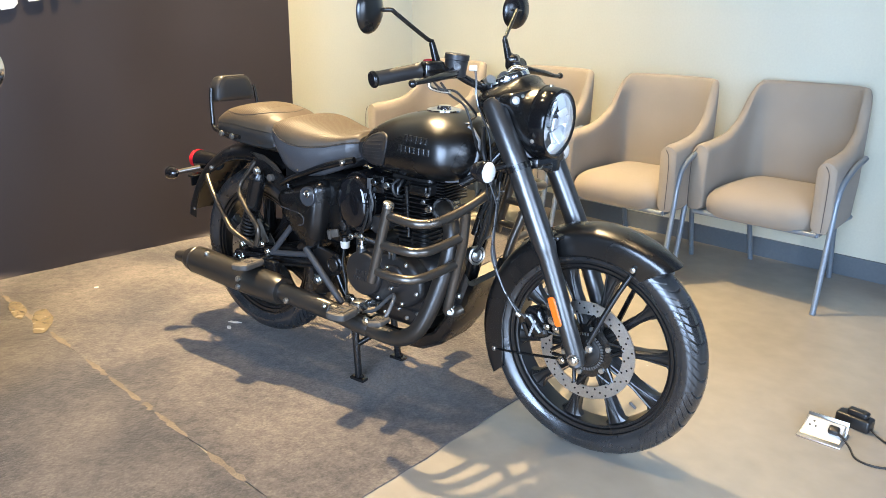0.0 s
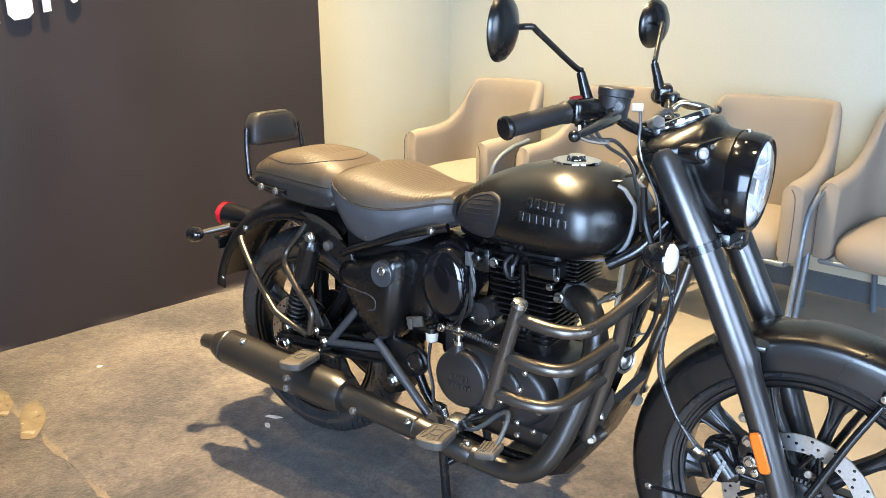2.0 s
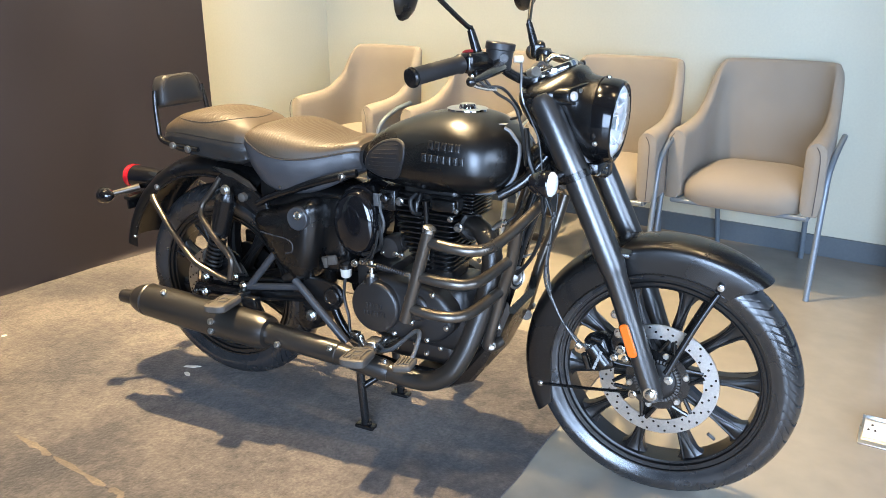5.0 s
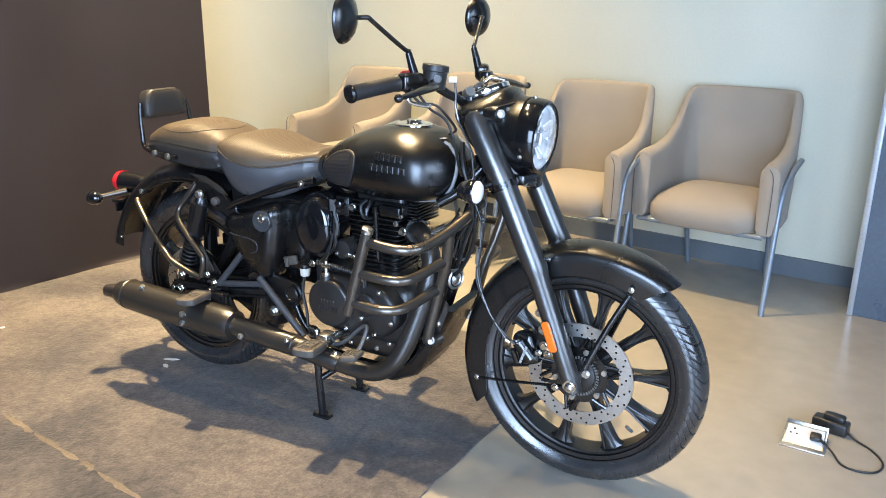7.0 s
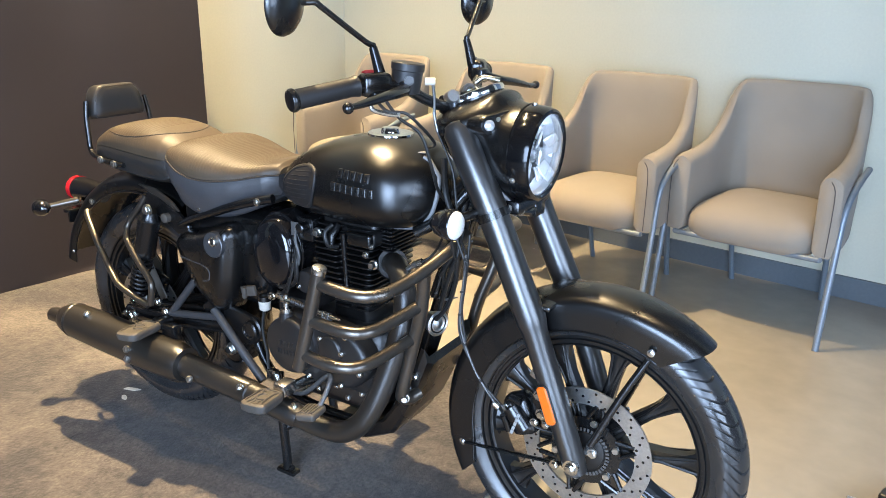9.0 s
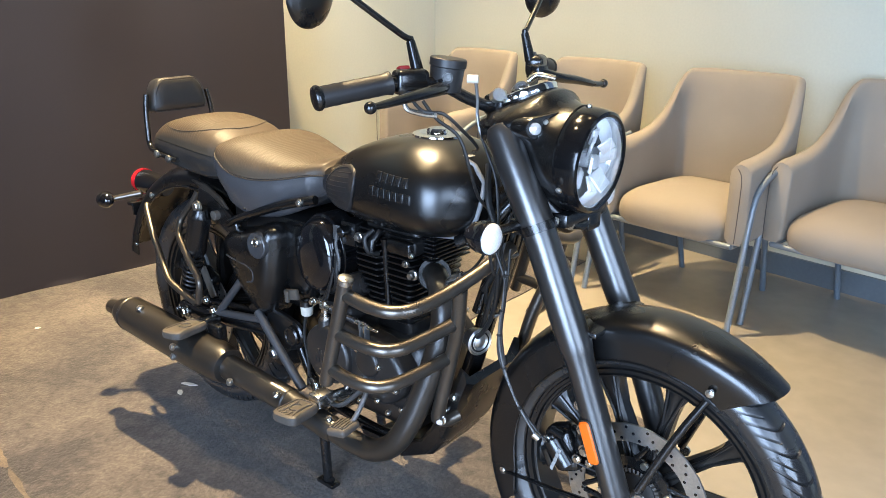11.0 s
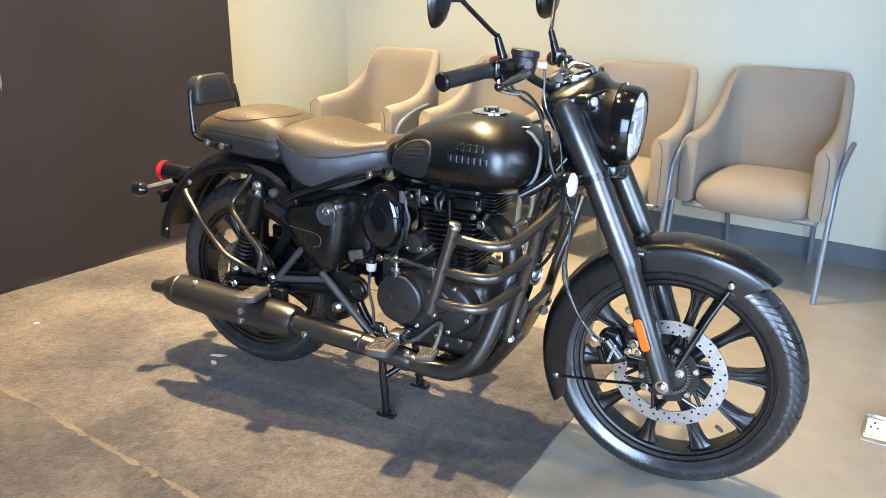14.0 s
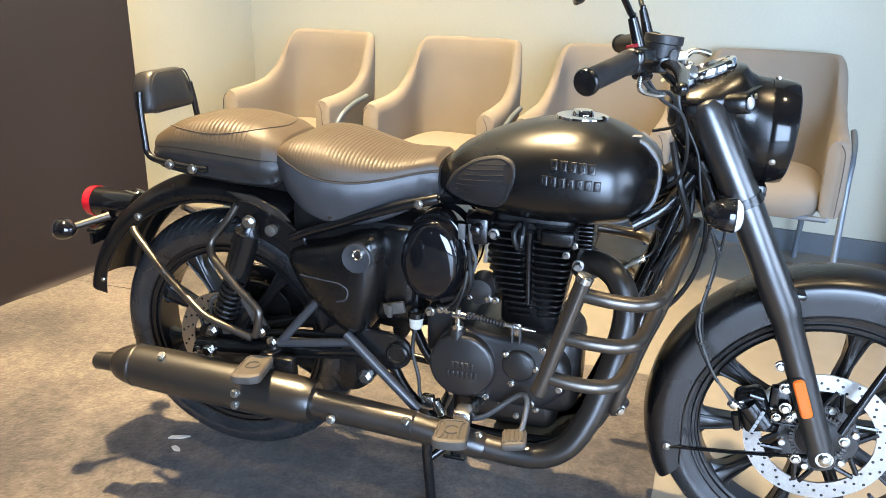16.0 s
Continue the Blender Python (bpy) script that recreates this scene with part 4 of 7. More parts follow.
lens = Geo().lathe([(0.040, 0.0862), (0.043, 0.084), (0.050, 0.068), (0.0545, 0.045), (0.0565, 0.020), (0.057, 0.0005), (0.0545, 0.0005), (0.054, 0.020), (0.052, 0.045), (0.0475, 0.067), (0.041, 0.0825), (0.038, 0.0850), (0.040, 0.0862)], axis="x", seg=64, m=tilt)
lens_ob = part("headlamp_glass", lens, GLASS, nac, "clear domed headlamp glass")
lens_ob.visible_shadow = False
g = Geo()
for a in (205, 335, 90):
    g.bolt((HC.x + 0.012, 0.1005 * math.cos(radians(a)), HC.z + 0.1005 * math.sin(radians(a))), 0.0045, 0.003, (0, math.cos(radians(a)), math.sin(radians(a))))
part("rim_screws", g, STEEL, nac)
# pilot lamps at both sides of the nacelle
for sgn in (-1, 1):
    face_n = Vector((0.86, sgn * 0.5, 0.12)).normalized()
    inward = Vector((0.5, -sgn * 0.86, 0)).normalized()
    upward = face_n.cross(inward) * (1 if sgn > 0 else -1)
    upward = upward if upward.z > 0 else -upward
    mid_p = Vector((1.153, sgn * 0.094, 1.018))
    tear = [(0.0195 * math.cos(radians(a)), 0.0195 * math.sin(radians(a))) for a in range(100, 310, 15)] + [(0.030, -0.002), (0.050, 0.028), (0.024, 0.024)]
    shell_rows = [[mid_p + inward * (p * k) + upward * (q * k) + Vector((0.96, sgn * 0.10, 0.05)) * d for p, q in tear] for d, k in ((-0.075, 0.62), (-0.060, 0.80), (-0.035, 0.95), (-0.012, 1.03), (0.001, 1.0), (0.003, 0.95), (0.0005, 0.91), (0.0005, 0.1))]
    part("pilot_housing", Geo().rings(shell_rows), MATT_BLACK, nac)
    place = Matrix.Translation(mid_p + face_n * 0.002) @ Vector((0, 0, 1)).rotation_difference(face_n).to_matrix().to_4x4()
    part("pilot_lens", Geo().lathe([(0.0, 0.0115), (0.004, 0.0110), (0.007, 0.007), (0.008, 0.0005)], axis="z", seg=28, m=place), REFLECTOR, nac, "small clear pilot lamp")
    part("pilot_screw", Geo().lathe([(0.0, 0.0050), (0.003, 0.0046), (0.003, 0.0005)], axis="z", seg=16, m=Matrix.Translation(mid_p + inward * 0.022 + upward * 0.011 + face_n * 0.002) @ Vector((0, 0, 1)).rotation_difference(face_n).to_matrix().to_4x4()), STEEL, nac)
    rows = []
    for z, xe, ye in ((1.020, 1.100, 0.098), (1.004, 1.116, 0.093), (0.985, 1.118, 0.090), (0.965, 1.122, 0.087), (0.935, 1.139, 0.082), (0.915, 1.150, 0.079), (0.895, 1.164, 0.074), (0.876, 1.181, 0.067), (0.862, 1.194, 0.058)):
        xf = 1.073 + (1.022 - z) * 0.52
        rows.append([(xf, sgn * 0.112, z), (xe - 0.006, sgn * (ye + 0.009), z), (xe, sgn * (ye + 0.006), z), (xe + 0.004, sgn * ye, z), (xe, sgn * (ye - 0.012), z), (xf, sgn * 0.07, z)])
    part("fork_ear", Geo().rings(rows), MATT_BLACK, nac, sharp=60)
# instrument dial on top
dial = Matrix.Translation((1.077, 0.0, 1.058)) @ Vector((0, 0, 1)).rotation_difference(Vector((-0.40, 0, 0.92))).to_matrix().to_4x4()
part("instrument", Geo().lathe([(0.0, 0.0585), (0.009, 0.0595), (0.012, 0.0585), (0.0135, 0.055), (0.010, 0.050), (0.008, 0.049)], axis="z", seg=48, m=dial), CHROME, nac, "chrome-ringed round instrument")
part("dial_body", Geo().lathe([(-0.035, 0.052), (-0.006, 0.0575), (0.001, 0.058)], axis="z", seg=40, m=dial), SATIN_BLACK, nac)
part("dial_face", Geo().lathe([(0.006, 0.049), (0.0085, 0.048), (0.0085, 0.001)], axis="z", seg=40, m=dial), SATIN_BLACK, nac)
g = Geo()
for k in range(24):
    a = radians(-210 + k * 10.4)
    g.box((0.007, 0.0016, 0.0012), (0.042, 0, 0.0092), m=dial @ pose(0, 0, 0, 0, 0, math.degrees(a)))
tagged(part("dial_marks", g, WHITE_PLASTIC, nac), kind="stuff")

# front indicators on short stalks
for sgn in (-1, 1):
    ind = part("front_indicator", Geo().lathe([(-0.050, 0.004), (-0.046, 0.014), (-0.034, 0.024), (-0.016, 0.030), (0.0, 0.0315), (0.004, 0.030)], axis="x", seg=32, m=pose(1.144, sgn * 0.212, 0.838)), GLOSS_BLACK, bike, "gloss black round indicator")
    part("indicator_lens", Geo().lathe([(0.002, 0.0285), (0.008, 0.028), (0.014, 0.022), (0.017, 0.012), (0.018, 0.0005)], axis="x", seg=32, m=pose(1.144, sgn * 0.212, 0.838)), surface("frosted_lens" + ("_r" if sgn < 0 else "_l"), (0.82, 0.82, 0.80), 0.2, grain=300, bump=0.2, coat=0.5), ind, "white frosted lens")
    part("stalk", Geo().tube([(1.130, sgn * 0.186, 0.838), (1.145, sgn * 0.10, 0.840)], 0.010, 12), SATIN_BLACK, ind)

# handlebar
hb = part("handlebar", Geo().tube([(0.905, -0.345, 1.080), (0.945, -0.245, 1.095), (0.985, -0.165, 1.090), (1.012, -0.105, 1.060), (1.035, -0.05, 1.040), (1.035, 0.05, 1.040), (1.012, 0.105, 1.060), (0.985, 0.165, 1.090), (0.945, 0.245, 1.095), (0.905, 0.345, 1.080)], 0.0115, 16, smooth=6), SATIN_BLACK, bike)
for sgn in (-1, 1):
    e, i0 = Vector((0.889, sgn * 0.365, 1.077)), Vector((0.940, sgn * 0.245, 1.095))
    ax = (e - i0)
    pts, rad = [], []
    for k in range(15):
        t = k / 14
        pts.append(i0 + ax * t)
        rad.append(0.0188 + (0.003 if k == 0 else 0) + (0.0006 if k % 2 else 0))
    grip = part("grip", Geo().tube(pts + [e + ax * 0.01], rad + [0.0188], 24), GRIP, hb, "ribbed black rubber grip")
    part("bar_end", Geo().tube([e - ax * 0.02, e + ax * 0.02, e + ax * 0.06, e + ax * 0.09, e + ax * 0.10], [0.0185, 0.0225, 0.0225, 0.020, 0.010], 24), SATIN_BLACK, grip)
    sw = Geo().box((0.040, 0.066, 0.046), (0, 0, 0), 0.012, m=pose(0.957, sgn * 0.208, 1.096, 0, 0, sgn * 22), segs=3)
    sw.box((0.03, 0.03, 0.02), (0, 0, 0), 0.006, m=pose(0.965, sgn * 0.215, 1.075, 0, 0, sgn * 22))
    part("switch_pod", sw, SATIN_BLACK, hb)
    part("switch_button", Geo().box((0.016, 0.022, 0.008), (0, 0, 0), 0.003, m=pose(0.943, sgn * 0.212, 1.119, 0, -18, sgn * 22)), RED_SWITCH if sgn < 0 else CAST_BLACK, hb, "red kill switch" if sgn < 0 else "")
    low = 0.028 if sgn > 0 else 0.0
    lev = Geo().tube([(1.000, sgn * 0.165, 1.088), (1.018, sgn * 0.205, 1.086 - low * 0.4), (1.028, sgn * 0.270, 1.084 - low * 0.7), (1.030, sgn * 0.345, 1.078 - low), (1.030, sgn * 0.378, 1.076 - low)], [0.013, 0.0145, 0.0125, 0.0090, 0.0065], 12, smooth=5, flat=0.75)
    lev.ball(0.0105, (1.030, sgn * 0.386, 1.0755 - low))
    part("lever", lev, SATIN_BLACK, hb)
    part("lever_clamp", Geo().box((0.034, 0.04, 0.032), (0.992, sgn * 0.158, 1.088), 0.007), SATIN_BLACK, hb)
    # mirrors
    base, kink, arm, head = (Vector((0.956, sgn * 0.185, 1.108)), Vector((0.938, sgn * 0.186, 1.165)), Vector((0.902, sgn * 0.312, 1.250)), Vector((0.866 if sgn < 0 else 0.848, sgn * (0.358 if sgn < 0 else 0.396), 1.249)))
    mir = part("mirror", Geo().lathe([(0.030, 0.0005), (0.0295, 0.008), (0.026, 0.022), (0.018, 0.043), (0.008, 0.0560), (0.0, 0.0600), (-0.004, 0.0600), (-0.006, 0.057)], axis="x", seg=40, m=Matrix.Translation(head) @ pose(0, 0, 0, 0, 4, sgn * -12)), SATIN_BLACK, hb, "round black rear-view mirror")
    part("mirror_glass", Geo().lathe([(-0.0055, 0.0535), (-0.0062, 0.0530), (-0.0064, 0.0005)], axis="x", seg=40, m=Matrix.Translation(head) @ pose(0, 0, 0, 0, 4, sgn * -12)), MIRROR_GLASS, mir, "mirror glass")
    part("stem", Geo().tube([kink - Vector((0, 0, 0.004)), kink + Vector((0, 0, 0.006)), kink + (arm - kink) * 0.12, arm - (arm - kink) * 0.08, arm, arm + (head - arm) * 0.4, head + Vector((0.022, 0, 0))], 0.0058, 12, smooth=3), SATIN_BLACK, mir)
    part("stem_sleeve", Geo().tube([base, base + (kink - base) * 0.15, kink], [0.0125, 0.0115, 0.0085], 16), SATIN_BLACK, mir)
# brake fluid reservoir
part("fluid_reservoir", Geo().lathe([(-0.030, 0.022), (-0.028, 0.0300), (0.014, 0.0318), (0.016, 0.0342), (0.029, 0.0342), (0.031, 0.032), (0.031, 0.001)], axis="z", seg=36, m=pose(0.991, -0.146, 1.106, -4, 6, 0)), GRIP, hb, "black round brake fluid reservoir")
part("sight_glass", Geo().lathe([(0.0, 0.010), (0.003, 0.010), (0.0035, 0.008), (0.002, 0.007), (0.002, 0.0005)], axis="z", seg=20, m=Matrix.Translation((1.0125, -0.1695, 1.104)) @ Vector((0, 0, 1)).rotation_difference(Vector((0.66, -0.75, 0))).to_matrix().to_4x4()), BRAID, hb)
part("cap_screws", Geo().bolt((0.979, -0.136, 1.135), 0.004, 0.002, (0, 0, 1)).bolt((1.004, -0.158, 1.133), 0.004, 0.002, (0, 0, 1)), STEEL, hb)
part("cable_joint", Geo().tube([(1.016, -0.116, 1.098), (1.034, -0.106, 1.098)], 0.008, 12), WHITE_PLASTIC, hb)
# key barrel and clamp bolts by the dial
part("bar_clamp", Geo().cut().box((0.045, 0.035, 0.04), (1.035, 0.045, 1.045), 0.008).cut().box((0.045, 0.035, 0.04), (1.035, -0.045, 1.045), 0.008), SATIN_BLACK, hb)
part("ignition_lock", Geo().lathe([(-0.03, 0.013), (0.0, 0.014), (0.003, 0.012), (0.003, 0.0005)], axis="z", seg=24, m=Matrix.Translation((1.050, -0.062, 1.066)) @ Vector((0, 0, 1)).rotation_difference(Vector((0.75, -0.55, 0.35))).to_matrix().to_4x4()), STEEL, hb, "bare metal ignition lock")
part("clamp_bolts", Geo().bolt((1.045, 0.05, 1.066), 0.008, 0.008, (0.3, 0, 1)).bolt((1.05, -0.05, 1.066), 0.008, 0.008, (0.3, 0, 1)), STEEL, hb)

# cables
def cable(name, pts, r, mat, label=""):
    return part(name, Geo().tube(pts, r, 8, smooth=6), mat, bike, label)


cable("upper_hose", [(1.030, -0.108, 1.092), (1.030, -0.102, 1.060), (1.029, -0.100, 1.030), (1.037, -0.099, 0.994)], 0.0032, HOSE, "clear-sleeved brake hose")
cable("hose_middle", [(1.037, -0.099, 0.994), (1.058, -0.101, 0.957), (1.078, -0.103, 0.915), (1.088, -0.107, 0.86), (1.102, -0.120, 0.805), (1.135, -0.142, 0.755)], 0.0028, CABLE)
cable("brake_hose", [(1.135, -0.142, 0.755), (1.128, -0.138, 0.69), (1.118, -0.134, 0.62), (1.125, -0.130, 0.56), (1.155, -0.128, 0.49), (1.182, -0.125, 0.45), (1.203, -0.120, 0.42)], 0.0026, HOSE, "clear-sleeved brake hose")
cable("sensor_cable", [(1.110, -0.148, 0.80), (1.134, -0.142, 0.73), (1.126, -0.134, 0.66), (1.114, -0.131, 0.60), (1.122, -0.128, 0.55), (1.165, -0.122, 0.47), (1.235, -0.110, 0.40), (1.290, -0.092, 0.375), (1.335, -0.085, 0.37)], 0.0026, CABLE)
cable("throttle_cable", [(0.965, -0.215, 1.066), (0.985, -0.205, 1.045), (1.012, -0.18, 1.04), (1.03, -0.15, 1.01), (1.03, -0.10, 0.97), (0.99, -0.06, 0.95)], 0.0034, CABLE)
cable("clutch_cable", [(0.975, -0.195, 1.062), (1.00, -0.185, 1.03), (1.04, -0.17, 1.0), (1.055, -0.155, 0.94), (1.05, -0.12, 0.88), (1.03, -0.06, 0.84)], 0.0035, CABLE)
cable("cable_elbow", [(0.962, -0.228, 1.072), (0.964, -0.226, 1.050), (0.985, -0.205, 1.040), (1.005, -0.19, 1.038)], 0.0050, STEEL, "bright metal cable elbow")
cable("wiring", [(1.03, -0.06, 0.93), (1.05, -0.085, 0.86), (1.075, -0.075, 0.78), (1.055, -0.06, 0.72), (1.02, -0.055, 0.66)], 0.007, CABLE)
cable("wiring", [(1.05, 0.03, 0.90), (1.08, -0.03, 0.82), (1.07, -0.045, 0.74), (1.04, -0.05, 0.66), (1.005, -0.04, 0.55)], 0.006, CABLE)
cable("indicator_wire", [(1.118, -0.185, 0.822), (1.112, -0.165, 0.79), (1.11, -0.14, 0.74), (1.115, -0.12, 0.80)], 0.003, CABLE)

# front brake caliper
cal = part("brake_caliper", Geo().box((0.062, 0.050, 0.095), (0, 0, 0), 0.016, m=pose(1.252, -0.078, 0.392, 0, -22, 0), segs=3).tube([(1.235, -0.105, 0.415), (1.272, -0.105, 0.372)], 0.021, 16).box((0.045, 0.02, 0.05), (1.30, -0.085, 0.43), 0.006), SATIN_BLACK, bike, "black brake caliper with printed mark")
g = Geo()
for k in range(5):
    g.cut().box((0.007, 0.002, 0.010), (0, 0, 0), 0.001, m=pose(1.256 + 0.0035 * (k - 2), -0.1265, 0.388 + 0.0105 * (k - 2), 0, 18, 0))
part("printed_mark", g, MARK_GREY, cal, "plain grey mark block")
part("caliper_bolts", Geo().bolt((1.300, -0.108, 0.462), 0.009, 0.008).bolt((1.306, -0.106, 0.418), 0.009, 0.008).bolt((1.292, -0.108, 0.395), 0.007, 0.006).bolt((1.222, -0.106, 0.410), 0.006, 0.008).bolt((1.285, -0.1, 0.505), 0.008, 0.006).bolt((1.318, -0.106, 0.395), 0.006, 0.005), STEEL, cal, "bright steel bolt")
part("hose_banjo", Geo().tube([(1.200, -0.120, 0.42), (1.212, -0.118, 0.412)], 0.009, 12), STEEL, cal)
part("caliper_pins", Geo().cut().tube([(1.235, -0.112, 0.440), (1.262, -0.112, 0.435)], 0.008, 12).cut().tube([(1.215, -0.10, 0.385), (1.225, -0.09, 0.345)], 0.008, 10), SATIN_BLACK, cal)


# ---- tank ----
TANK_EDGE = surface("pale_tank_seam", (0.20, 0.205, 0.21), 0.35, bump=0.05)
T_TOP = [(0.545, 0.835), (0.56, 0.852), (0.60, 0.888), (0.65, 0.915), (0.72, 0.940), (0.79, 0.955), (0.86, 0.962), (0.92, 0.950), (0.965, 0.930), (0.995, 0.908), (1.014, 0.886), (1.020, 0.868)]
T_BOT = [(0.545, 0.800), (0.56, 0.783), (0.60, 0.765), (0.65, 0.754), (0.72, 0.747), (0.80, 0.744), (0.88, 0.747), (0.94, 0.756), (0.975, 0.768), (1.000, 0.785), (1.014, 0.806), (1.020, 0.826)]
T_WID = [(0.545, 0.036), (0.56, 0.060), (0.60, 0.098), (0.65, 0.124), (0.72, 0.144), (0.79, 0.155), (0.86, 0.159), (0.90, 0.157), (0.92, 0.154), (0.94, 0.147), (0.965, 0.130), (0.985, 0.107), (0.995, 0.092), (1.005, 0.074), (1.014, 0.054), (1.020, 0.040)]
T_N = 2.35


def tank_side(x, z, sgn=-1, proud=0.0):
    top, bot, w = curve_at(T_TOP, x), curve_at(T_BOT, x), curve_at(T_WID, x)
    mid = bot + (top - bot) * 0.42
    h = (top - mid) if z > mid else (mid - bot)
    q = min(0.999, abs(z - mid) / h)
    return Vector((x, sgn * (w * (1 - q ** T_N) ** (1 / T_N) + proud), z))


def tank_loop(x, grow=0.0):
    top, bot, w = curve_at(T_TOP, x) + grow, curve_at(T_BOT, x) - grow, curve_at(T_WID, x) + grow
    mid, loop = bot + (top - bot) * 0.42, []
    for k in range(56):
        a = 2 * math.pi * k / 56
        c, s = math.cos(a), math.sin(a)
        r = 1 / (abs(c) ** T_N + abs(s) ** T_N) ** (1 / T_N)
        loop.append(Vector((x, w * r * c, mid + (top - mid if s > 0 else mid - bot) * r * s)))
    return loop


g = Geo()
xs = [0.545 + (1.020 - 0.545) * 0.5 * (1 - math.cos(math.pi * i / 44)) for i in range(45)]
ends = [[Vector((0.538, p.y * 0.6, 0.818 + (p.z - 0.818) * 0.6)) for p in tank_loop(0.545)]]
nose = [[Vector((1.020 + d, p.y * k, 0.85 + (p.z - 0.85) * k)) for p in tank_loop(1.020)] for d, k in ((0.005, 0.88), (0.009, 0.6))]
g.rings(ends + [tank_loop(x) for x in xs] + nose)
tank = part("fuel_tank", g, MATT_BLACK, bike, "matt black teardrop fuel tank", sharp=60)
# welded seam flange at the front of the tank
for sgn in (-1, 1):
    run = [tank_side(x, z, sgn, 0.0008) for x, z in ((0.86, 0.749), (0.90, 0.752), (0.945, 0.762), (0.975, 0.775), (0.993, 0.792), (1.005, 0.812), (1.011, 0.838), (1.012, 0.862), (1.007, 0.885), (0.994, 0.903), (0.980, 0.916), (0.967, 0.925))]
    part("tank_seam", Geo().tube(run, [0.0030, 0.0040, 0.0050] + [0.0056] * 8 + [0.0048], 10), TANK_EDGE, tank, "raised grey tank seam")
# knee pads
for sgn in (-1, 1):
    o = round_outline([(0.575, 0.800), (0.600, 0.845), (0.650, 0.880), (0.705, 0.894), (0.738, 0.885), (0.740, 0.850), (0.722, 0.800), (0.700, 0.784), (0.640, 0.782)], 0.02, 4)
    cx = sum(p[0] for p in o) / len(o)
    cz = sum(p[1] for p in o) / len(o)
    rows = []
    for k, proud in ((1.0, -0.003), (1.0, 0.003), (0.965, 0.0055), (0.90, 0.0055), (0.875, 0.0035), (0.6, 0.0035), (0.3, 0.0035), (0.05, 0.0035)):
        rows.append([tank_side(cx + (x - cx) * k, cz + (z - cz) * k, sgn, proud) for x, z in o])
    part("knee_pad", Geo().rings(rows), GRIP, tank, "ribbed rubber knee pad", sharp=45)
    ribs = Geo()
    for k in range(7):
        z0 = 0.800 + k * 0.011
        x0, x1 = 0.600 + 0.006 * k, 0.708 + 0.002 * k
        ribs.cut().tube([tank_side(x0 + (x1 - x0) * t / 5, z0 + 0.012 * t / 5, sgn, 0.0034) for t in range(6)], 0.0011, 6)
    part("pad_ribs", ribs, GRIP, tank)
    # raised maker's mark drawn as plain blocks
    marks = Geo()
    for row, (x0, x1, zc, hh, nn) in enumerate(((0.806, 0.898, 0.888, 0.0095, 5), (0.790, 0.910, 0.857, 0.0095, 7))):
        for k in range(nn):
            xa = x0 + (x1 - x0) * k / nn + 0.0012
            xb = x0 + (x1 - x0) * (k + 1) / nn - 0.0028
            drop_z = -0.004 * (k / nn)
            q = [(xa, zc - hh + drop_z), (xb, zc - hh + drop_z), (xb, zc + hh + drop_z), (xa, zc + hh + drop_z)]
            q2 = [(xa + 0.0015, zc - hh + 0.0015 + drop_z), (xb - 0.0015, zc - hh + 0.0015 + drop_z), (xb - 0.0015, zc + hh - 0.0015 + drop_z), (xa + 0.0015, zc + hh - 0.0015 + drop_z)]
            marks.cut().rings([[tank_side(x, z, sgn, -0.001) for x, z in q], [tank_side(x, z, sgn, 0.0028) for x, z in q], [tank_side(x, z, sgn, 0.0036) for x, z in q2], [tank_side((xa + xb) / 2 + (x - (xa + xb) / 2) * 0.5, zc + drop_z + (z - zc - drop_z) * 0.62, sgn, 0.0034) for x, z in q2], [tank_side((xa + xb) / 2 + (x - (xa + xb) / 2) * 0.42, zc + drop_z + (z - zc - drop_z) * 0.58, sgn, 0.0004) for x, z in q2]])
    part("raised_blocks", marks, CAST_BLACK, tank, "plain raised dark mark block")
cap = Matrix.Translation((0.847, 0, 0.9605)) @ pose(0, 0, 0, 0, 1, 0)
part("fuel_cap", Geo().lathe([(-0.012, 0.054), (0.0005, 0.053), (0.0030, 0.047), (0.0040, 0.038), (0.0030, 0.035), (0.0030, 0.023), (0.0095, 0.0215), (0.0125, 0.018), (0.0130, 0.0005)], axis="z", seg=40, m=cap), CHROME, tank, "polished chrome fuel cap")
part("warning_label", Geo().box((0.03, 0.018, 0.0012), (0.955, -0.035, 0.933)), MARK_GREY, tank)

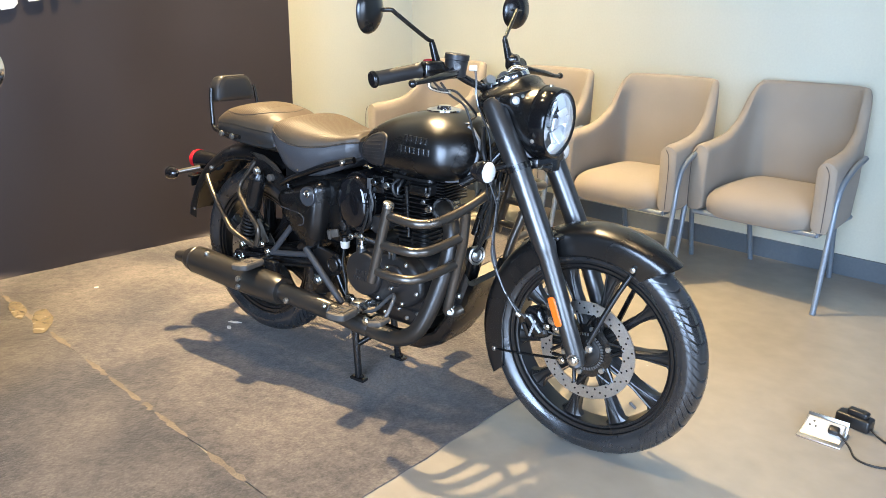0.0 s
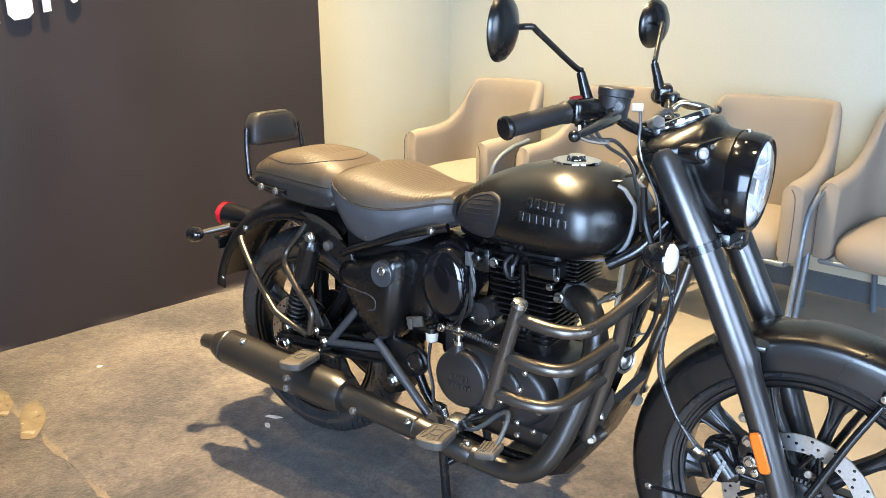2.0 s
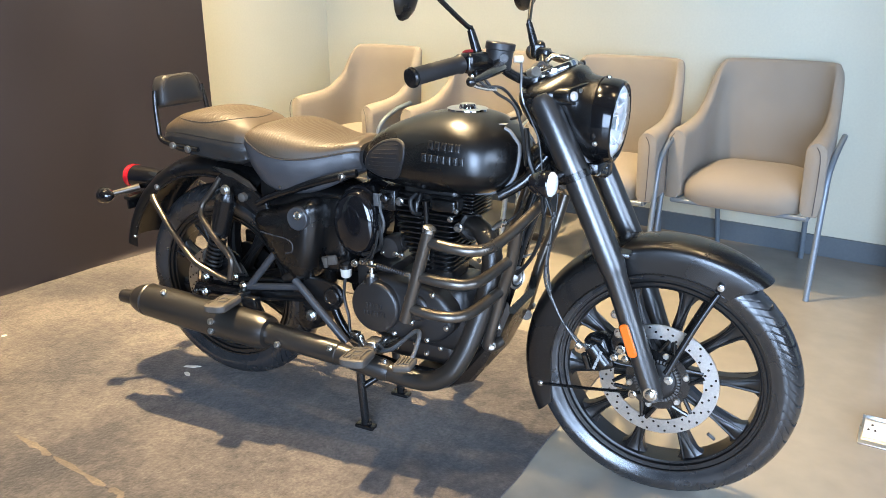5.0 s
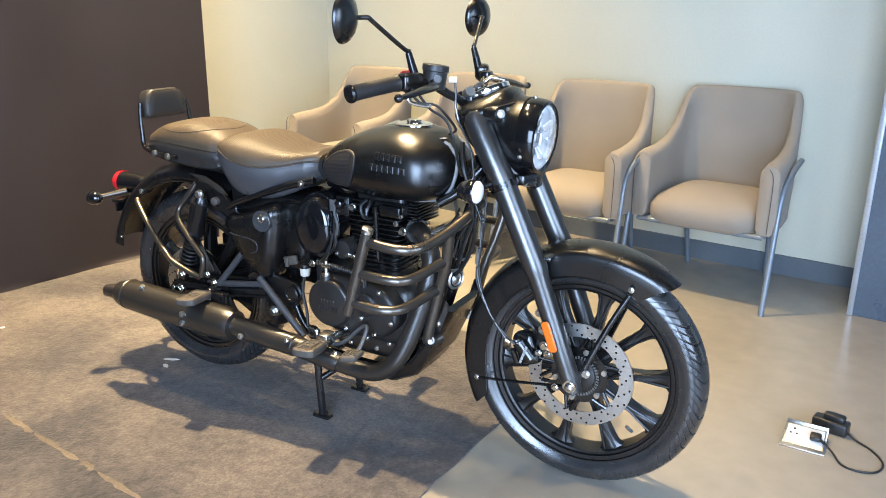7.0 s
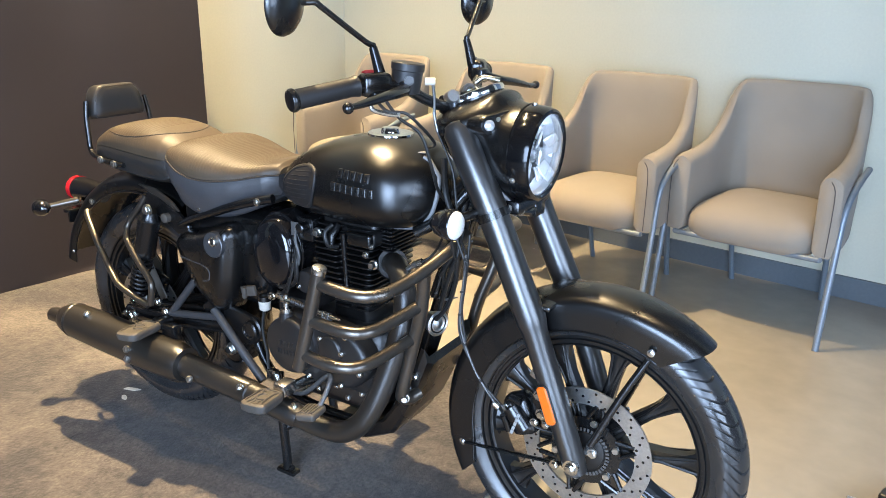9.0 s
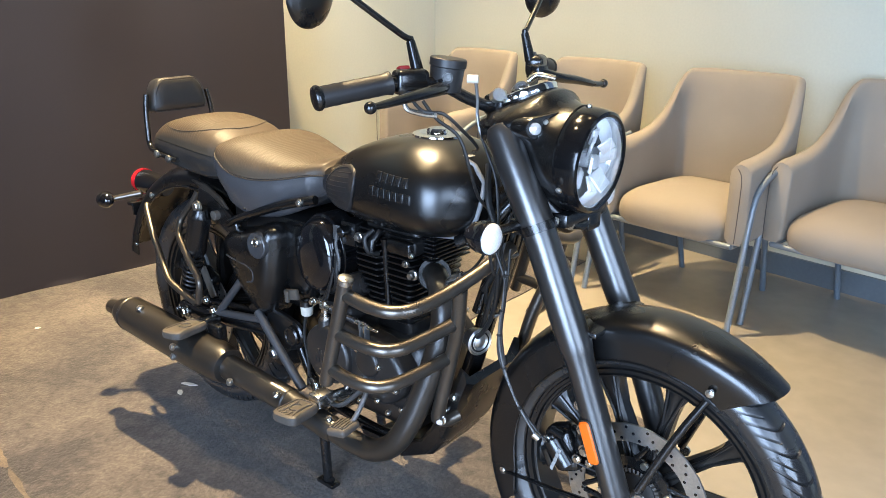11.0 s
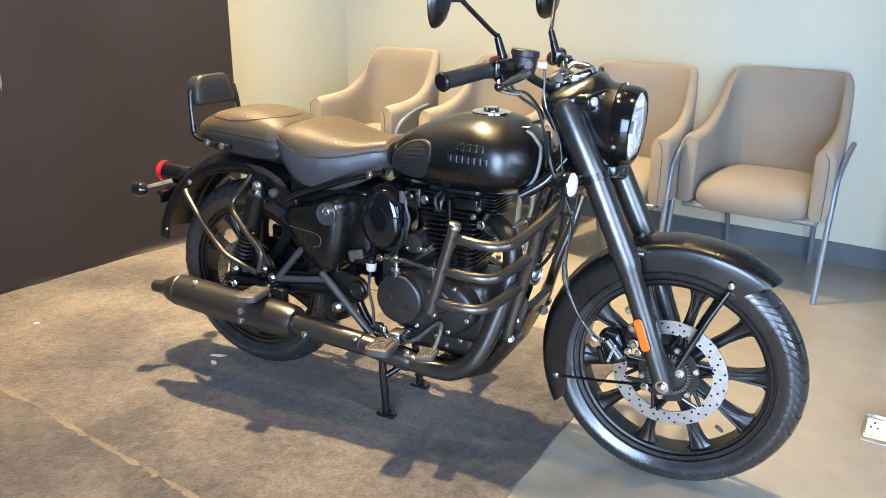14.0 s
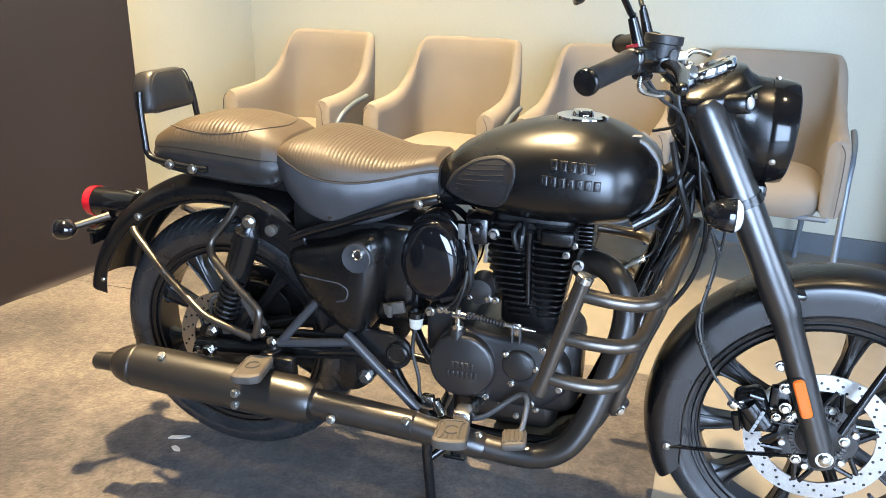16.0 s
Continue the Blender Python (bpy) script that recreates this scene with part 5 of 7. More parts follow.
# ---- seats ----
def cushion(x0, x1, top, wid, piping, low, low_in, ribs, name, label, rib_range=(0, 1), inner_seam=False):
    """A saddle: a crowned top out to the piping, then a skirt down to the lower edge."""
    g, loops, skirts, pipe_l, pipe_r = Geo(), [], [], [], []
    N = 240
    for i in range(N + 1):
        x = x0 + (x1 - x0) * i / N
        u = i / N
        zt, w, zp, zl = curve_at(top, x), curve_at(wid, x), curve_at(piping, x), curve_at(low, x)
        rib = 0.0
        if ribs and rib_range[0] < u < rib_range[1]:
            rib = -0.0011 * abs(math.cos(math.pi * ribs * u)) ** 6
        loop = []
        half = []
        for j in range(13):
            s = j / 12
            y = w * math.sin(s * math.pi / 2) ** 0.9
            z = zp + (zt - zp) * (1 - s ** 2.6) + rib * (1 if s < 0.86 else 0)
            half.append((y, z))
        li = curve_at(low_in, x)
        crease = 0.0022 * math.sin(x * 74 + 0.6) * math.sin(x * 29 + 1.0)
        side = [(w + 0.004, zp - 0.010), (w + 0.006 + crease * 0.5, zp - (zp - zl) * 0.28), (w + 0.004 - (w - li) * 0.22 + crease, zp - (zp - zl) * 0.52), (w - (w - li) * 0.52 - crease, zp - (zp - zl) * 0.76), (li + 0.006, zl + 0.009), (li - 0.004, zl), (li * 0.5, zl + 0.002)]
        loops.append([(x, -y, z) for y, z in half[::-1]] + [(x, y, z) for y, z in half[1:]])
        side = [(w + 0.001, zp - 0.001)] + side
        skirts.append([(x, -y, z) for y, z in side[::-1]] + [(x, y, z) for y, z in side])
        pipe_r.append((x, -w - 0.002, zp - 0.003))
        pipe_l.append((x, w + 0.002, zp - 0.003))
    g.rings(loops)
    ob = part(name, g, LEATHER, bike, label, sharp=50)
    # skirt tones stand for cool side light (rider) and shade (pillion)
    part("skirt", Geo().rings(skirts), LEATHER_DARK if inner_seam else SIDE_LIT_GREY, ob, "seat skirt with light and shade put into its grey", sharp=50)
    pp = Geo().cut().tube(pipe_r, 0.0022, 6).cut().tube(pipe_l, 0.0022, 6)
    if not inner_seam:
        part("piping", pp, PIPING, ob)
    if inner_seam:
        run = []
        for i in range(61):
            a = 2 * math.pi * i / 60
            x = (x0 + x1) / 2 - 0.010 + (x0 - x1) * 0.415 * math.cos(a)
            s = 0.74 * math.sin(a)
            w, zt, zp = curve_at(wid, x), curve_at(top, x), curve_at(piping, x)
            run.append((x, w * math.copysign(math.sin(abs(s) * math.pi / 2) ** 0.9, s), zp + (zt - zp) * (1 - abs(s) ** 2.6) + 0.0006))
        part("stitched_seam", Geo().tube(run, 0.0012, 6), PIPING, ob)
    return ob


cushion(0.562, 0.200,
    [(0.200, 0.868), (0.215, 0.880), (0.245, 0.892), (0.29, 0.896), (0.34, 0.889), (0.40, 0.874), (0.46, 0.862), (0.52, 0.864), (0.55, 0.866), (0.562, 0.856)],
    [(0.200, 0.095), (0.215, 0.128), (0.245, 0.150), (0.29, 0.160), (0.34, 0.158), (0.40, 0.142), (0.46, 0.118), (0.52, 0.092), (0.562, 0.072)],
    [(0.200, 0.850), (0.215, 0.858), (0.245, 0.850), (0.29, 0.830), (0.34, 0.818), (0.40, 0.815), (0.46, 0.822), (0.52, 0.834), (0.562, 0.838)],
    [(0.200, 0.80), (0.23, 0.762), (0.27, 0.734), (0.33, 0.714), (0.40, 0.712), (0.46, 0.728), (0.52, 0.757), (0.562, 0.780)],
    [(0.200, 0.085), (0.23, 0.115), (0.29, 0.135), (0.36, 0.128), (0.44, 0.105), (0.52, 0.085), (0.562, 0.065)],
    44, "rider_seat", "brown-black ribbed leatherette saddle", (0.12, 0.98))
cushion(0.222, -0.132,
    [(-0.132, 0.848), (-0.115, 0.876), (-0.07, 0.900), (0.0, 0.916), (0.06, 0.920), (0.12, 0.914), (0.17, 0.902), (0.205, 0.884), (0.222, 0.862)],
    [(-0.132, 0.075), (-0.115, 0.100), (-0.06, 0.118), (0.02, 0.125), (0.11, 0.128), (0.17, 0.124), (0.207, 0.110), (0.222, 0.085)],
    [(-0.132, 0.830), (-0.115, 0.843), (-0.06, 0.850), (0.02, 0.848), (0.12, 0.842), (0.17, 0.838), (0.207, 0.834), (0.222, 0.826)],
    [(-0.132, 0.813), (-0.10, 0.797), (0.0, 0.785), (0.12, 0.776), (0.19, 0.776), (0.222, 0.795)],
    [(-0.132, 0.075), (-0.10, 0.105), (0.0, 0.118), (0.12, 0.118), (0.19, 0.112), (0.222, 0.080)],
    34, "pillion_seat", "brown-black leatherette pillion seat", (0.25, 0.78), True)
# backrest
pad_rows = []
for k, (d, sc) in enumerate(((-0.024, 0.90), (-0.021, 0.97), (-0.010, 1.0), (0.008, 1.0), (0.018, 0.97), (0.024, 0.90), (0.026, 0.6), (0.027, 0.1))):
    pad_rows.append([(d, y * sc, z * sc) for y, z in round_outline([(-0.092, -0.046), (0.092, -0.046), (0.080, 0.020), (0.060, 0.048), (-0.060, 0.048), (-0.080, 0.020)], 0.022, 5)])
rest = part("backrest", Geo().rings(pad_rows, m=pose(-0.150, 0, 0.958, 0, -8, 0)), LEATHER_DARK, bike, "padded black pillion backrest", sharp=60)
part("backrest_welt", Geo().tube([(-0.150 + 0.0245, y * 0.94, 0.958 + z * 0.94) for y, z in round_outline([(-0.092, -0.046), (0.092, -0.046), (0.080, 0.020), (0.060, 0.048), (-0.060, 0.048), (-0.080, 0.020)], 0.022, 5)], 0.002, 6), PIPING, rest)
for sgn in (-1, 1):
    part("backrest_bar", Geo().tube([(0.040, sgn * 0.132, 0.808), (-0.04, sgn * 0.128, 0.812), (-0.105, sgn * 0.118, 0.818), (-0.128, sgn * 0.112, 0.832), (-0.132, sgn * 0.110, 0.86), (-0.138, sgn * 0.106, 0.92), (-0.142, sgn * 0.098, 0.965)], 0.0075, 10, smooth=4), SATIN_BLACK, rest)
    part("bar_bolts", Geo().bolt((0.005, sgn * 0.140, 0.808), 0.008, 0.005, (0, sgn, 0)).bolt((-0.055, sgn * 0.137, 0.813), 0.008, 0.005, (0, sgn, 0)), STEEL, rest, "bright steel bolt")

# ---- side panels ----
for sgn in (-1, 1):
    o = round_outline([(0.219, 0.616), (0.229, 0.642), (0.262, 0.657), (0.337, 0.674), (0.391, 0.697), (0.440, 0.705), (0.459, 0.680), (0.455, 0.612), (0.441, 0.530), (0.421, 0.468), (0.396, 0.450), (0.364, 0.453), (0.303, 0.497), (0.250, 0.556)], 0.020, 4)
    rows = []
    flare = lambda x, z: 0.12 * max(0, 0.33 - x) + 0.03 * max(0.0, 0.55 - z)
    for d, y in ((0.0, 0.080), (0.0, 0.112), (0.0015, 0.124), (0.005, 0.136), (0.010, 0.146), (0.016, 0.153)):
        rows.append([(x, sgn * (y - flare(x, z)), z) for x, z in inset(o, d)])
    cx, cz = 0.385, 0.600
    face = [(x, z) for x, y, z in rows[-1]]
    for k, y in ((0.92, 0.158), (0.80, 0.1625), (0.65, 0.165), (0.45, 0.1665), (0.25, 0.167), (0.05, 0.167)):
        rows.append([(cx + (x - cx) * k, sgn * (y - flare(cx + (x - cx) * k, cz + (z - cz) * k)), cz + (z - cz) * k) for x, z in face])
    pan = part("side_panel", Geo().rings(rows), MATT_BLACK, bike, "matt black triangular side panel", sharp=60)
    lockm = Matrix.Translation((0.407, sgn * 0.1590, 0.652)) @ Vector((0, 0, 1)).rotation_difference(Vector((0.02, sgn, 0.05))).to_matrix().to_4x4()
    # the light caught in the hollow is put in as a paler grey
    part("lock_dish", Geo().lathe([(-0.004, 0.0345), (0.0085, 0.0330), (0.0100, 0.0310), (0.0092, 0.027), (0.0078, 0.014), (0.0074, 0.0005)], axis="z", seg=40, m=lockm), HANGER, pan)
    lock2 = Matrix.Translation((0.414, sgn * 0.160, 0.662)) @ Vector((0, 0, 1)).rotation_difference(Vector((-0.06, sgn, 0.12))).to_matrix().to_4x4()
    part("lock", Geo().lathe([(0.0, 0.0125), (0.015, 0.0125), (0.017, 0.010), (0.015, 0.008), (0.015, 0.0005)], axis="z", seg=24, m=lock2), STEEL, pan, "bright round lock")
    tri_mark = round_outline([(0.240, 0.600), (0.278, 0.595), (0.365, 0.590), (0.387, 0.578), (0.384, 0.552), (0.345, 0.541)], 0.014, 5)
    # paler than the panel: the glint along its edge is put in as colour
    part("raised_outline", Geo().tube([(x, sgn * (0.1665 - flare(x, z)), z) for x, z in tri_mark[7:-5]], 0.0020, 8), SIDE_LIT_GREY, pan)
# inner body between the panels
part("inner_body", Geo().box((0.26, 0.20, 0.24), (0.40, 0, 0.60), 0.02).box((0.10, 0.22, 0.20), (0.475, 0, 0.615), 0.03, segs=3), MATT_BLACK, bike)
# air box drum
for sgn in (-1, 1):
    g = Geo().lathe([(0.02, 0.098), (0.062, 0.099), (0.074, 0.097), (0.079, 0.093), (0.084, 0.0935), (0.098, 0.0915), (0.110, 0.085), (0.117, 0.075), (0.121, 0.060), (0.1235, 0.035), (0.124, 0.0005)], axis="z", seg=48, m=Matrix.Translation((0.556, 0, 0.640)) @ Matrix.Diagonal((0.78, 1, 1.03, 1)) @ Vector((0, 0, 1)).rotation_difference(Vector((0, sgn, 0))).to_matrix().to_4x4())
    box = part("air_box", g, GLOSS_BLACK, bike, "gloss black round air box")
    part("trim_ring", Geo().lathe([(0.072, 0.0975), (0.075, 0.1010), (0.079, 0.1000), (0.081, 0.0950)], axis="z", seg=48, m=Matrix.Translation((0.556, 0, 0.640)) @ Matrix.Diagonal((0.78, 1, 1.03, 1)) @ Vector((0, 0, 1)).rotation_difference(Vector((0, sgn, 0))).to_matrix().to_4x4()), GLOSS_BLACK, box)


# ---- frame ----
def tubes(name, runs, r, mat, parent=None, label="", smooth=4, seg=14, flat=1.0):
    g = Geo()
    for run in runs:
        g.cut().tube(run, r, seg, smooth=smooth, flat=flat)
    return part(name, g, mat, parent or bike, label)


tubes("down_tube", [[(1.075, 0, 0.88), (1.045, 0, 0.76), (1.00, 0, 0.60), (0.955, 0, 0.44), (0.915, 0, 0.33)]], 0.022, SATIN_BLACK)
tubes("down_tube_rib", [[(1.075, -0.030, 0.86), (1.04, -0.036, 0.74), (0.995, -0.040, 0.60)], [(1.075, 0.030, 0.86), (1.04, 0.036, 0.74), (0.995, 0.040, 0.60)]], 0.012, SATIN_BLACK)
tubes("backbone", [[(1.06, 0, 0.87), (0.95, 0, 0.80), (0.75, 0, 0.78), (0.55, 0, 0.77)]], 0.026, SATIN_BLACK)
for sgn in (-1, 1):
    tubes("gusset", [[(1.075, sgn * 0.03, 0.86), (1.03, sgn * 0.06, 0.80), (0.97, sgn * 0.08, 0.76)]], 0.014, SATIN_BLACK)
    tubes("seat_rail", [[(0.572, sgn * 0.112, 0.786), (0.545, sgn * 0.117, 0.780), (0.47, sgn * 0.125, 0.759), (0.36, sgn * 0.130, 0.719), (0.285, sgn * 0.126, 0.690), (0.232, sgn * 0.116, 0.664)]], 0.0115, SATIN_BLACK)
    part("rail_bolt", Geo().bolt((0.535, sgn * 0.132, 0.776), 0.007, 0.005, (0, sgn, 0)).bolt((0.338, sgn * 0.138, 0.732), 0.006, 0.006, (0, sgn, 0)), STEEL, bike)
    # gusset plate that carries the shock absorber
    o = round_outline([(0.078, 0.722), (0.108, 0.742), (0.150, 0.734), (0.215, 0.704), (0.268, 0.668), (0.262, 0.628), (0.222, 0.635), (0.165, 0.672), (0.110, 0.690)], 0.012, 3)
    part("shock_bracket", Geo().plate(o, sgn * 0.012, m=pose(0, sgn * 0.108, 0), rim=0.003), SATIN_BLACK, bike)
    part("bracket_stud", Geo().lathe([(0, 0.013), (0.014, 0.013), (0.016, 0.010), (0.016, 0.0005)], axis="z", seg=20, m=Matrix.Translation((0.187, sgn * 0.120, 0.680)) @ Vector((0, 0, 1)).rotation_difference(Vector((0, sgn, 0))).to_matrix().to_4x4()), GREY_RUBBER, bike)
    # shock absorber
    top, bot = Vector((0.147, sgn * 0.142, 0.702)), Vector((0.048, sgn * 0.142, 0.428))
    ax = bot - top
    sh = part("shock_absorber", Geo().tube([top + ax * 0.02, top + ax * 0.07, top + ax * 0.10, top + ax * 0.50, top + ax * 0.52], [0.018, 0.022, 0.030, 0.030, 0.024], 28), SATIN_BLACK, bike)
    coil = []
    side = ax.normalized().cross(Vector((0, 1, 0))).normalized()
    for k in range(0, 8 * 14 + 1):
        t, a = k / (8 * 14), 2 * math.pi * k / 14
        coil.append(top + ax * (0.52 + 0.40 * t) + 0.0235 * (math.cos(a) * side + math.sin(a) * Vector((0, 1, 0))))
    part("spring", Geo().tube(coil, 0.0042, 8), CAST_BLACK, sh)
    part("damper_rod", Geo().tube([top + ax * 0.5, bot], [0.012, 0.014], 16), SATIN_BLACK, sh)
    part("lower_collar", Geo().tube([top + ax * 0.91, top + ax * 0.95, bot], [0.028, 0.028, 0.014], 24), SATIN_BLACK, sh)
    part("top_bolt", Geo().bolt((top.x, top.y + sgn * 0.012, top.z), 0.012, 0.010, (0, sgn, 0)), STEEL, sh, "bright steel top bolt")
    # swing arm, axle end
    tubes("swing_arm", [[(0.50, sgn * 0.115, 0.420), (0.30, sgn * 0.118, 0.395), (0.10, sgn * 0.112, 0.362), (-0.04, sgn * 0.112, 0.350)]], 0.019, SATIN_BLACK, flat=1.2)
    part("rear_axle_nut", Geo().bolt((0.0, sgn * 0.132, 0.353), 0.014, 0.014, (0, sgn, 0)).bolt((0.012, sgn * 0.130, 0.405), 0.011, 0.010, (0, sgn, 0)).bolt((-0.035, sgn * 0.130, 0.352), 0.007, 0.01, (0, sgn, 0)), STEEL, bike)
    # pivot plate
    o = round_outline([(0.300, 0.452), (0.340, 0.478), (0.455, 0.468), (0.508, 0.455), (0.524, 0.425), (0.512, 0.392), (0.478, 0.376), (0.440, 0.372), (0.425, 0.335), (0.405, 0.325), (0.388, 0.338), (0.385, 0.385), (0.345, 0.418)], 0.018, 3)
    plate = part("pivot_plate", Geo().plate(o, sgn * 0.014, m=pose(0, sgn * 0.120, 0), rim=0.004), SATIN_BLACK, bike)
    part("pivot_cap", Geo().lathe([(0, 0.026), (0.010, 0.026), (0.014, 0.022), (0.014, 0.018), (0.011, 0.016), (0.012, 0.0005)], axis="z", seg=32, m=Matrix.Translation((0.490, sgn * 0.133, 0.424)) @ Vector((0, 0, 1)).rotation_difference(Vector((0, sgn, 0))).to_matrix().to_4x4()), SATIN_BLACK, plate)
    part("plate_bolt", Geo().bolt((0.412, sgn * 0.138, 0.352), 0.013, 0.012, (0, sgn, 0)), STEEL, plate, "bright steel bolt")
    # pillion footrest hanger: three bars that meet at the peg
    hang = tubes("footrest_hanger", [[(0.315, sgn * 0.140, 0.545), (0.268, sgn * 0.146, 0.490), (0.215, sgn * 0.155, 0.425)], [(0.200, sgn * 0.155, 0.415), (0.30, sgn * 0.150, 0.428), (0.390, sgn * 0.142, 0.440)]], 0.0105, HANGER, smooth=2)
    part("strut", Geo().tube([(0.372, sgn * 0.150, 0.462), (0.46, sgn * 0.158, 0.385), (0.548, sgn * 0.162, 0.305)], 0.0115, 12), HANGER, hang)
    part("hanger_bolts", Geo().bolt((0.192, sgn * 0.165, 0.418), 0.010, 0.008, (0, sgn, 0)).bolt((0.165, sgn * 0.165, 0.442), 0.009, 0.008, (0, sgn, 0)).bolt((0.218, sgn * 0.172, 0.375), 0.008, 0.006, (0, sgn, 0)), STEEL, hang)
    def peg_block(wx, wy, thick, m):
        """A rubber foot pad with cut corners and a rounded rim."""
        o = round_outline([(-wx, -wy), (-wx * 0.55, -wy * 1.18), (wx * 0.55, -wy * 1.18), (wx, -wy), (wx * 0.9, wy), (-wx * 0.9, wy)], 0.016, 4)
        rows = [[(x * k, y * k, z) for x, y in o] for k, z in ((0.86, -thick), (0.97, -thick * 0.7), (1.0, 0.0), (0.97, thick * 0.55), (0.88, thick * 0.8), (0.80, thick * 0.80), (0.78, thick * 0.62), (0.1, thick * 0.62))]
        return Geo().rings(rows, m=m)

    flip = 0 if sgn < 0 else 180
    pm = pose(0.190, sgn * 0.250, 0.395, sgn * 2, -4, sgn * -8 + flip)
    peg = part("pillion_peg", peg_block(0.035, 0.052, 0.013, pm), GREY_RUBBER, bike, "dusty grey rubber pillion peg")
    part("peg_rib", Geo().lathe([(0.006, 0.018), (0.0105, 0.017), (0.0105, 0.0135), (0.006, 0.0125)], axis="z", seg=28, m=pm), GREY_RUBBER, peg)
    part("peg_bracket", Geo().box((0.035, 0.05, 0.03), (0.196, sgn * 0.180, 0.395), 0.006), SATIN_BLACK, peg)
    # rider peg
    pm = pose(0.657, sgn * 0.272, 0.333, sgn * 2, -2, sgn * -6 + flip)
    peg = part("rider_peg", peg_block(0.037, 0.043, 0.014, pm), GREY_RUBBER, bike, "dusty grey rubber rider peg")
    ring = Geo().cut().lathe([(0.007, 0.018), (0.0115, 0.017), (0.0115, 0.0135), (0.007, 0.0125)], axis="z", seg=28, m=pm)
    for k in (-1, 1):
        ring.cut().tube([(k * 0.022, -0.036, 0.0085), (k * 0.016, -0.018, 0.0095), (k * 0.016, 0.018, 0.0095), (k * 0.022, 0.032, 0.0085)], 0.0030, 8, smooth=3, m=pm)
        ring.cut().tube([(k * 0.008, -0.040, 0.0085), (k * 0.006, -0.022, 0.0090)], 0.0028, 8, m=pm)
    part("peg_ribs", ring, GREY_RUBBER, peg)
    part("peg_bracket", Geo().box((0.04, 0.05, 0.036), (0.665, sgn * 0.205, 0.340), 0.008).tube([(0.67, sgn * 0.20, 0.34), (0.68, sgn * 0.12, 0.33)], 0.013, 12), STEEL if sgn < 0 else SATIN_BLACK, peg, "bare metal peg bracket")
    part("peg_bolt", Geo().bolt((0.640, sgn * 0.236, 0.314), 0.007, 0.008, (0, sgn * 0.6, -0.8)).bolt((0.700, sgn * 0.215, 0.300), 0.008, 0.006, (0, sgn, 0)), STEEL, peg)

# ---- engine ----
def outline_solid(outline, y0, y1, dome=0.0, sgn=-1, soft_edge=0.010):
    """A cover: an outline in x and z stood out from y0 to y1 with a rounded edge and a softly domed face."""
    cx = sum(p[0] for p in outline) / len(outline)
    cz = sum(p[1] for p in outline) / len(outline)
    rows = [[(x, sgn * y0, z) for x, z in outline]]
    for k in range(6):
        a = math.pi / 2 * k / 5
        rows.append([(x, sgn * (y1 - soft_edge + soft_edge * math.sin(a)), z) for x, z in inset(outline, soft_edge * (1 - math.cos(a)))])
    last = [(x, z) for x, y, z in rows[-1]]
    for k, f in ((0.8, 0.4), (0.5, 0.8), (0.2, 1.0), (0.03, 1.0)):
        rows.append([(cx + (x - cx) * k, sgn * (y1 + f * dome), cz + (z - cz) * k) for x, z in last])
    return Geo().rings(rows)


def circle_outline(cx, cz, r, n=32, a0=0.0, a1=360.0):
    return [(cx + r * math.cos(radians(a0 + (a1 - a0) * k / n)), cz + r * math.sin(radians(a0 + (a1 - a0) * k / n))) for k in range(n)]


case = part("crankcase", Geo().box((0.32, 0.19, 0.20), (0.730, 0, 0.400), 0.04, segs=3).box((0.25, 0.14, 0.10), (0.72, 0, 0.29), 0.03, segs=3).box((0.12, 0.18, 0.12), (0.60, 0, 0.47), 0.02), ENGINE_BLACK, bike)
cover = round_outline([(0.566, 0.430), (0.582, 0.480), (0.615, 0.508), (0.668, 0.514), (0.720, 0.503), (0.780, 0.508), (0.835, 0.490), (0.874, 0.448), (0.876, 0.395), (0.825, 0.345), (0.740, 0.338), (0.660, 0.346), (0.592, 0.370)], 0.05, 5)
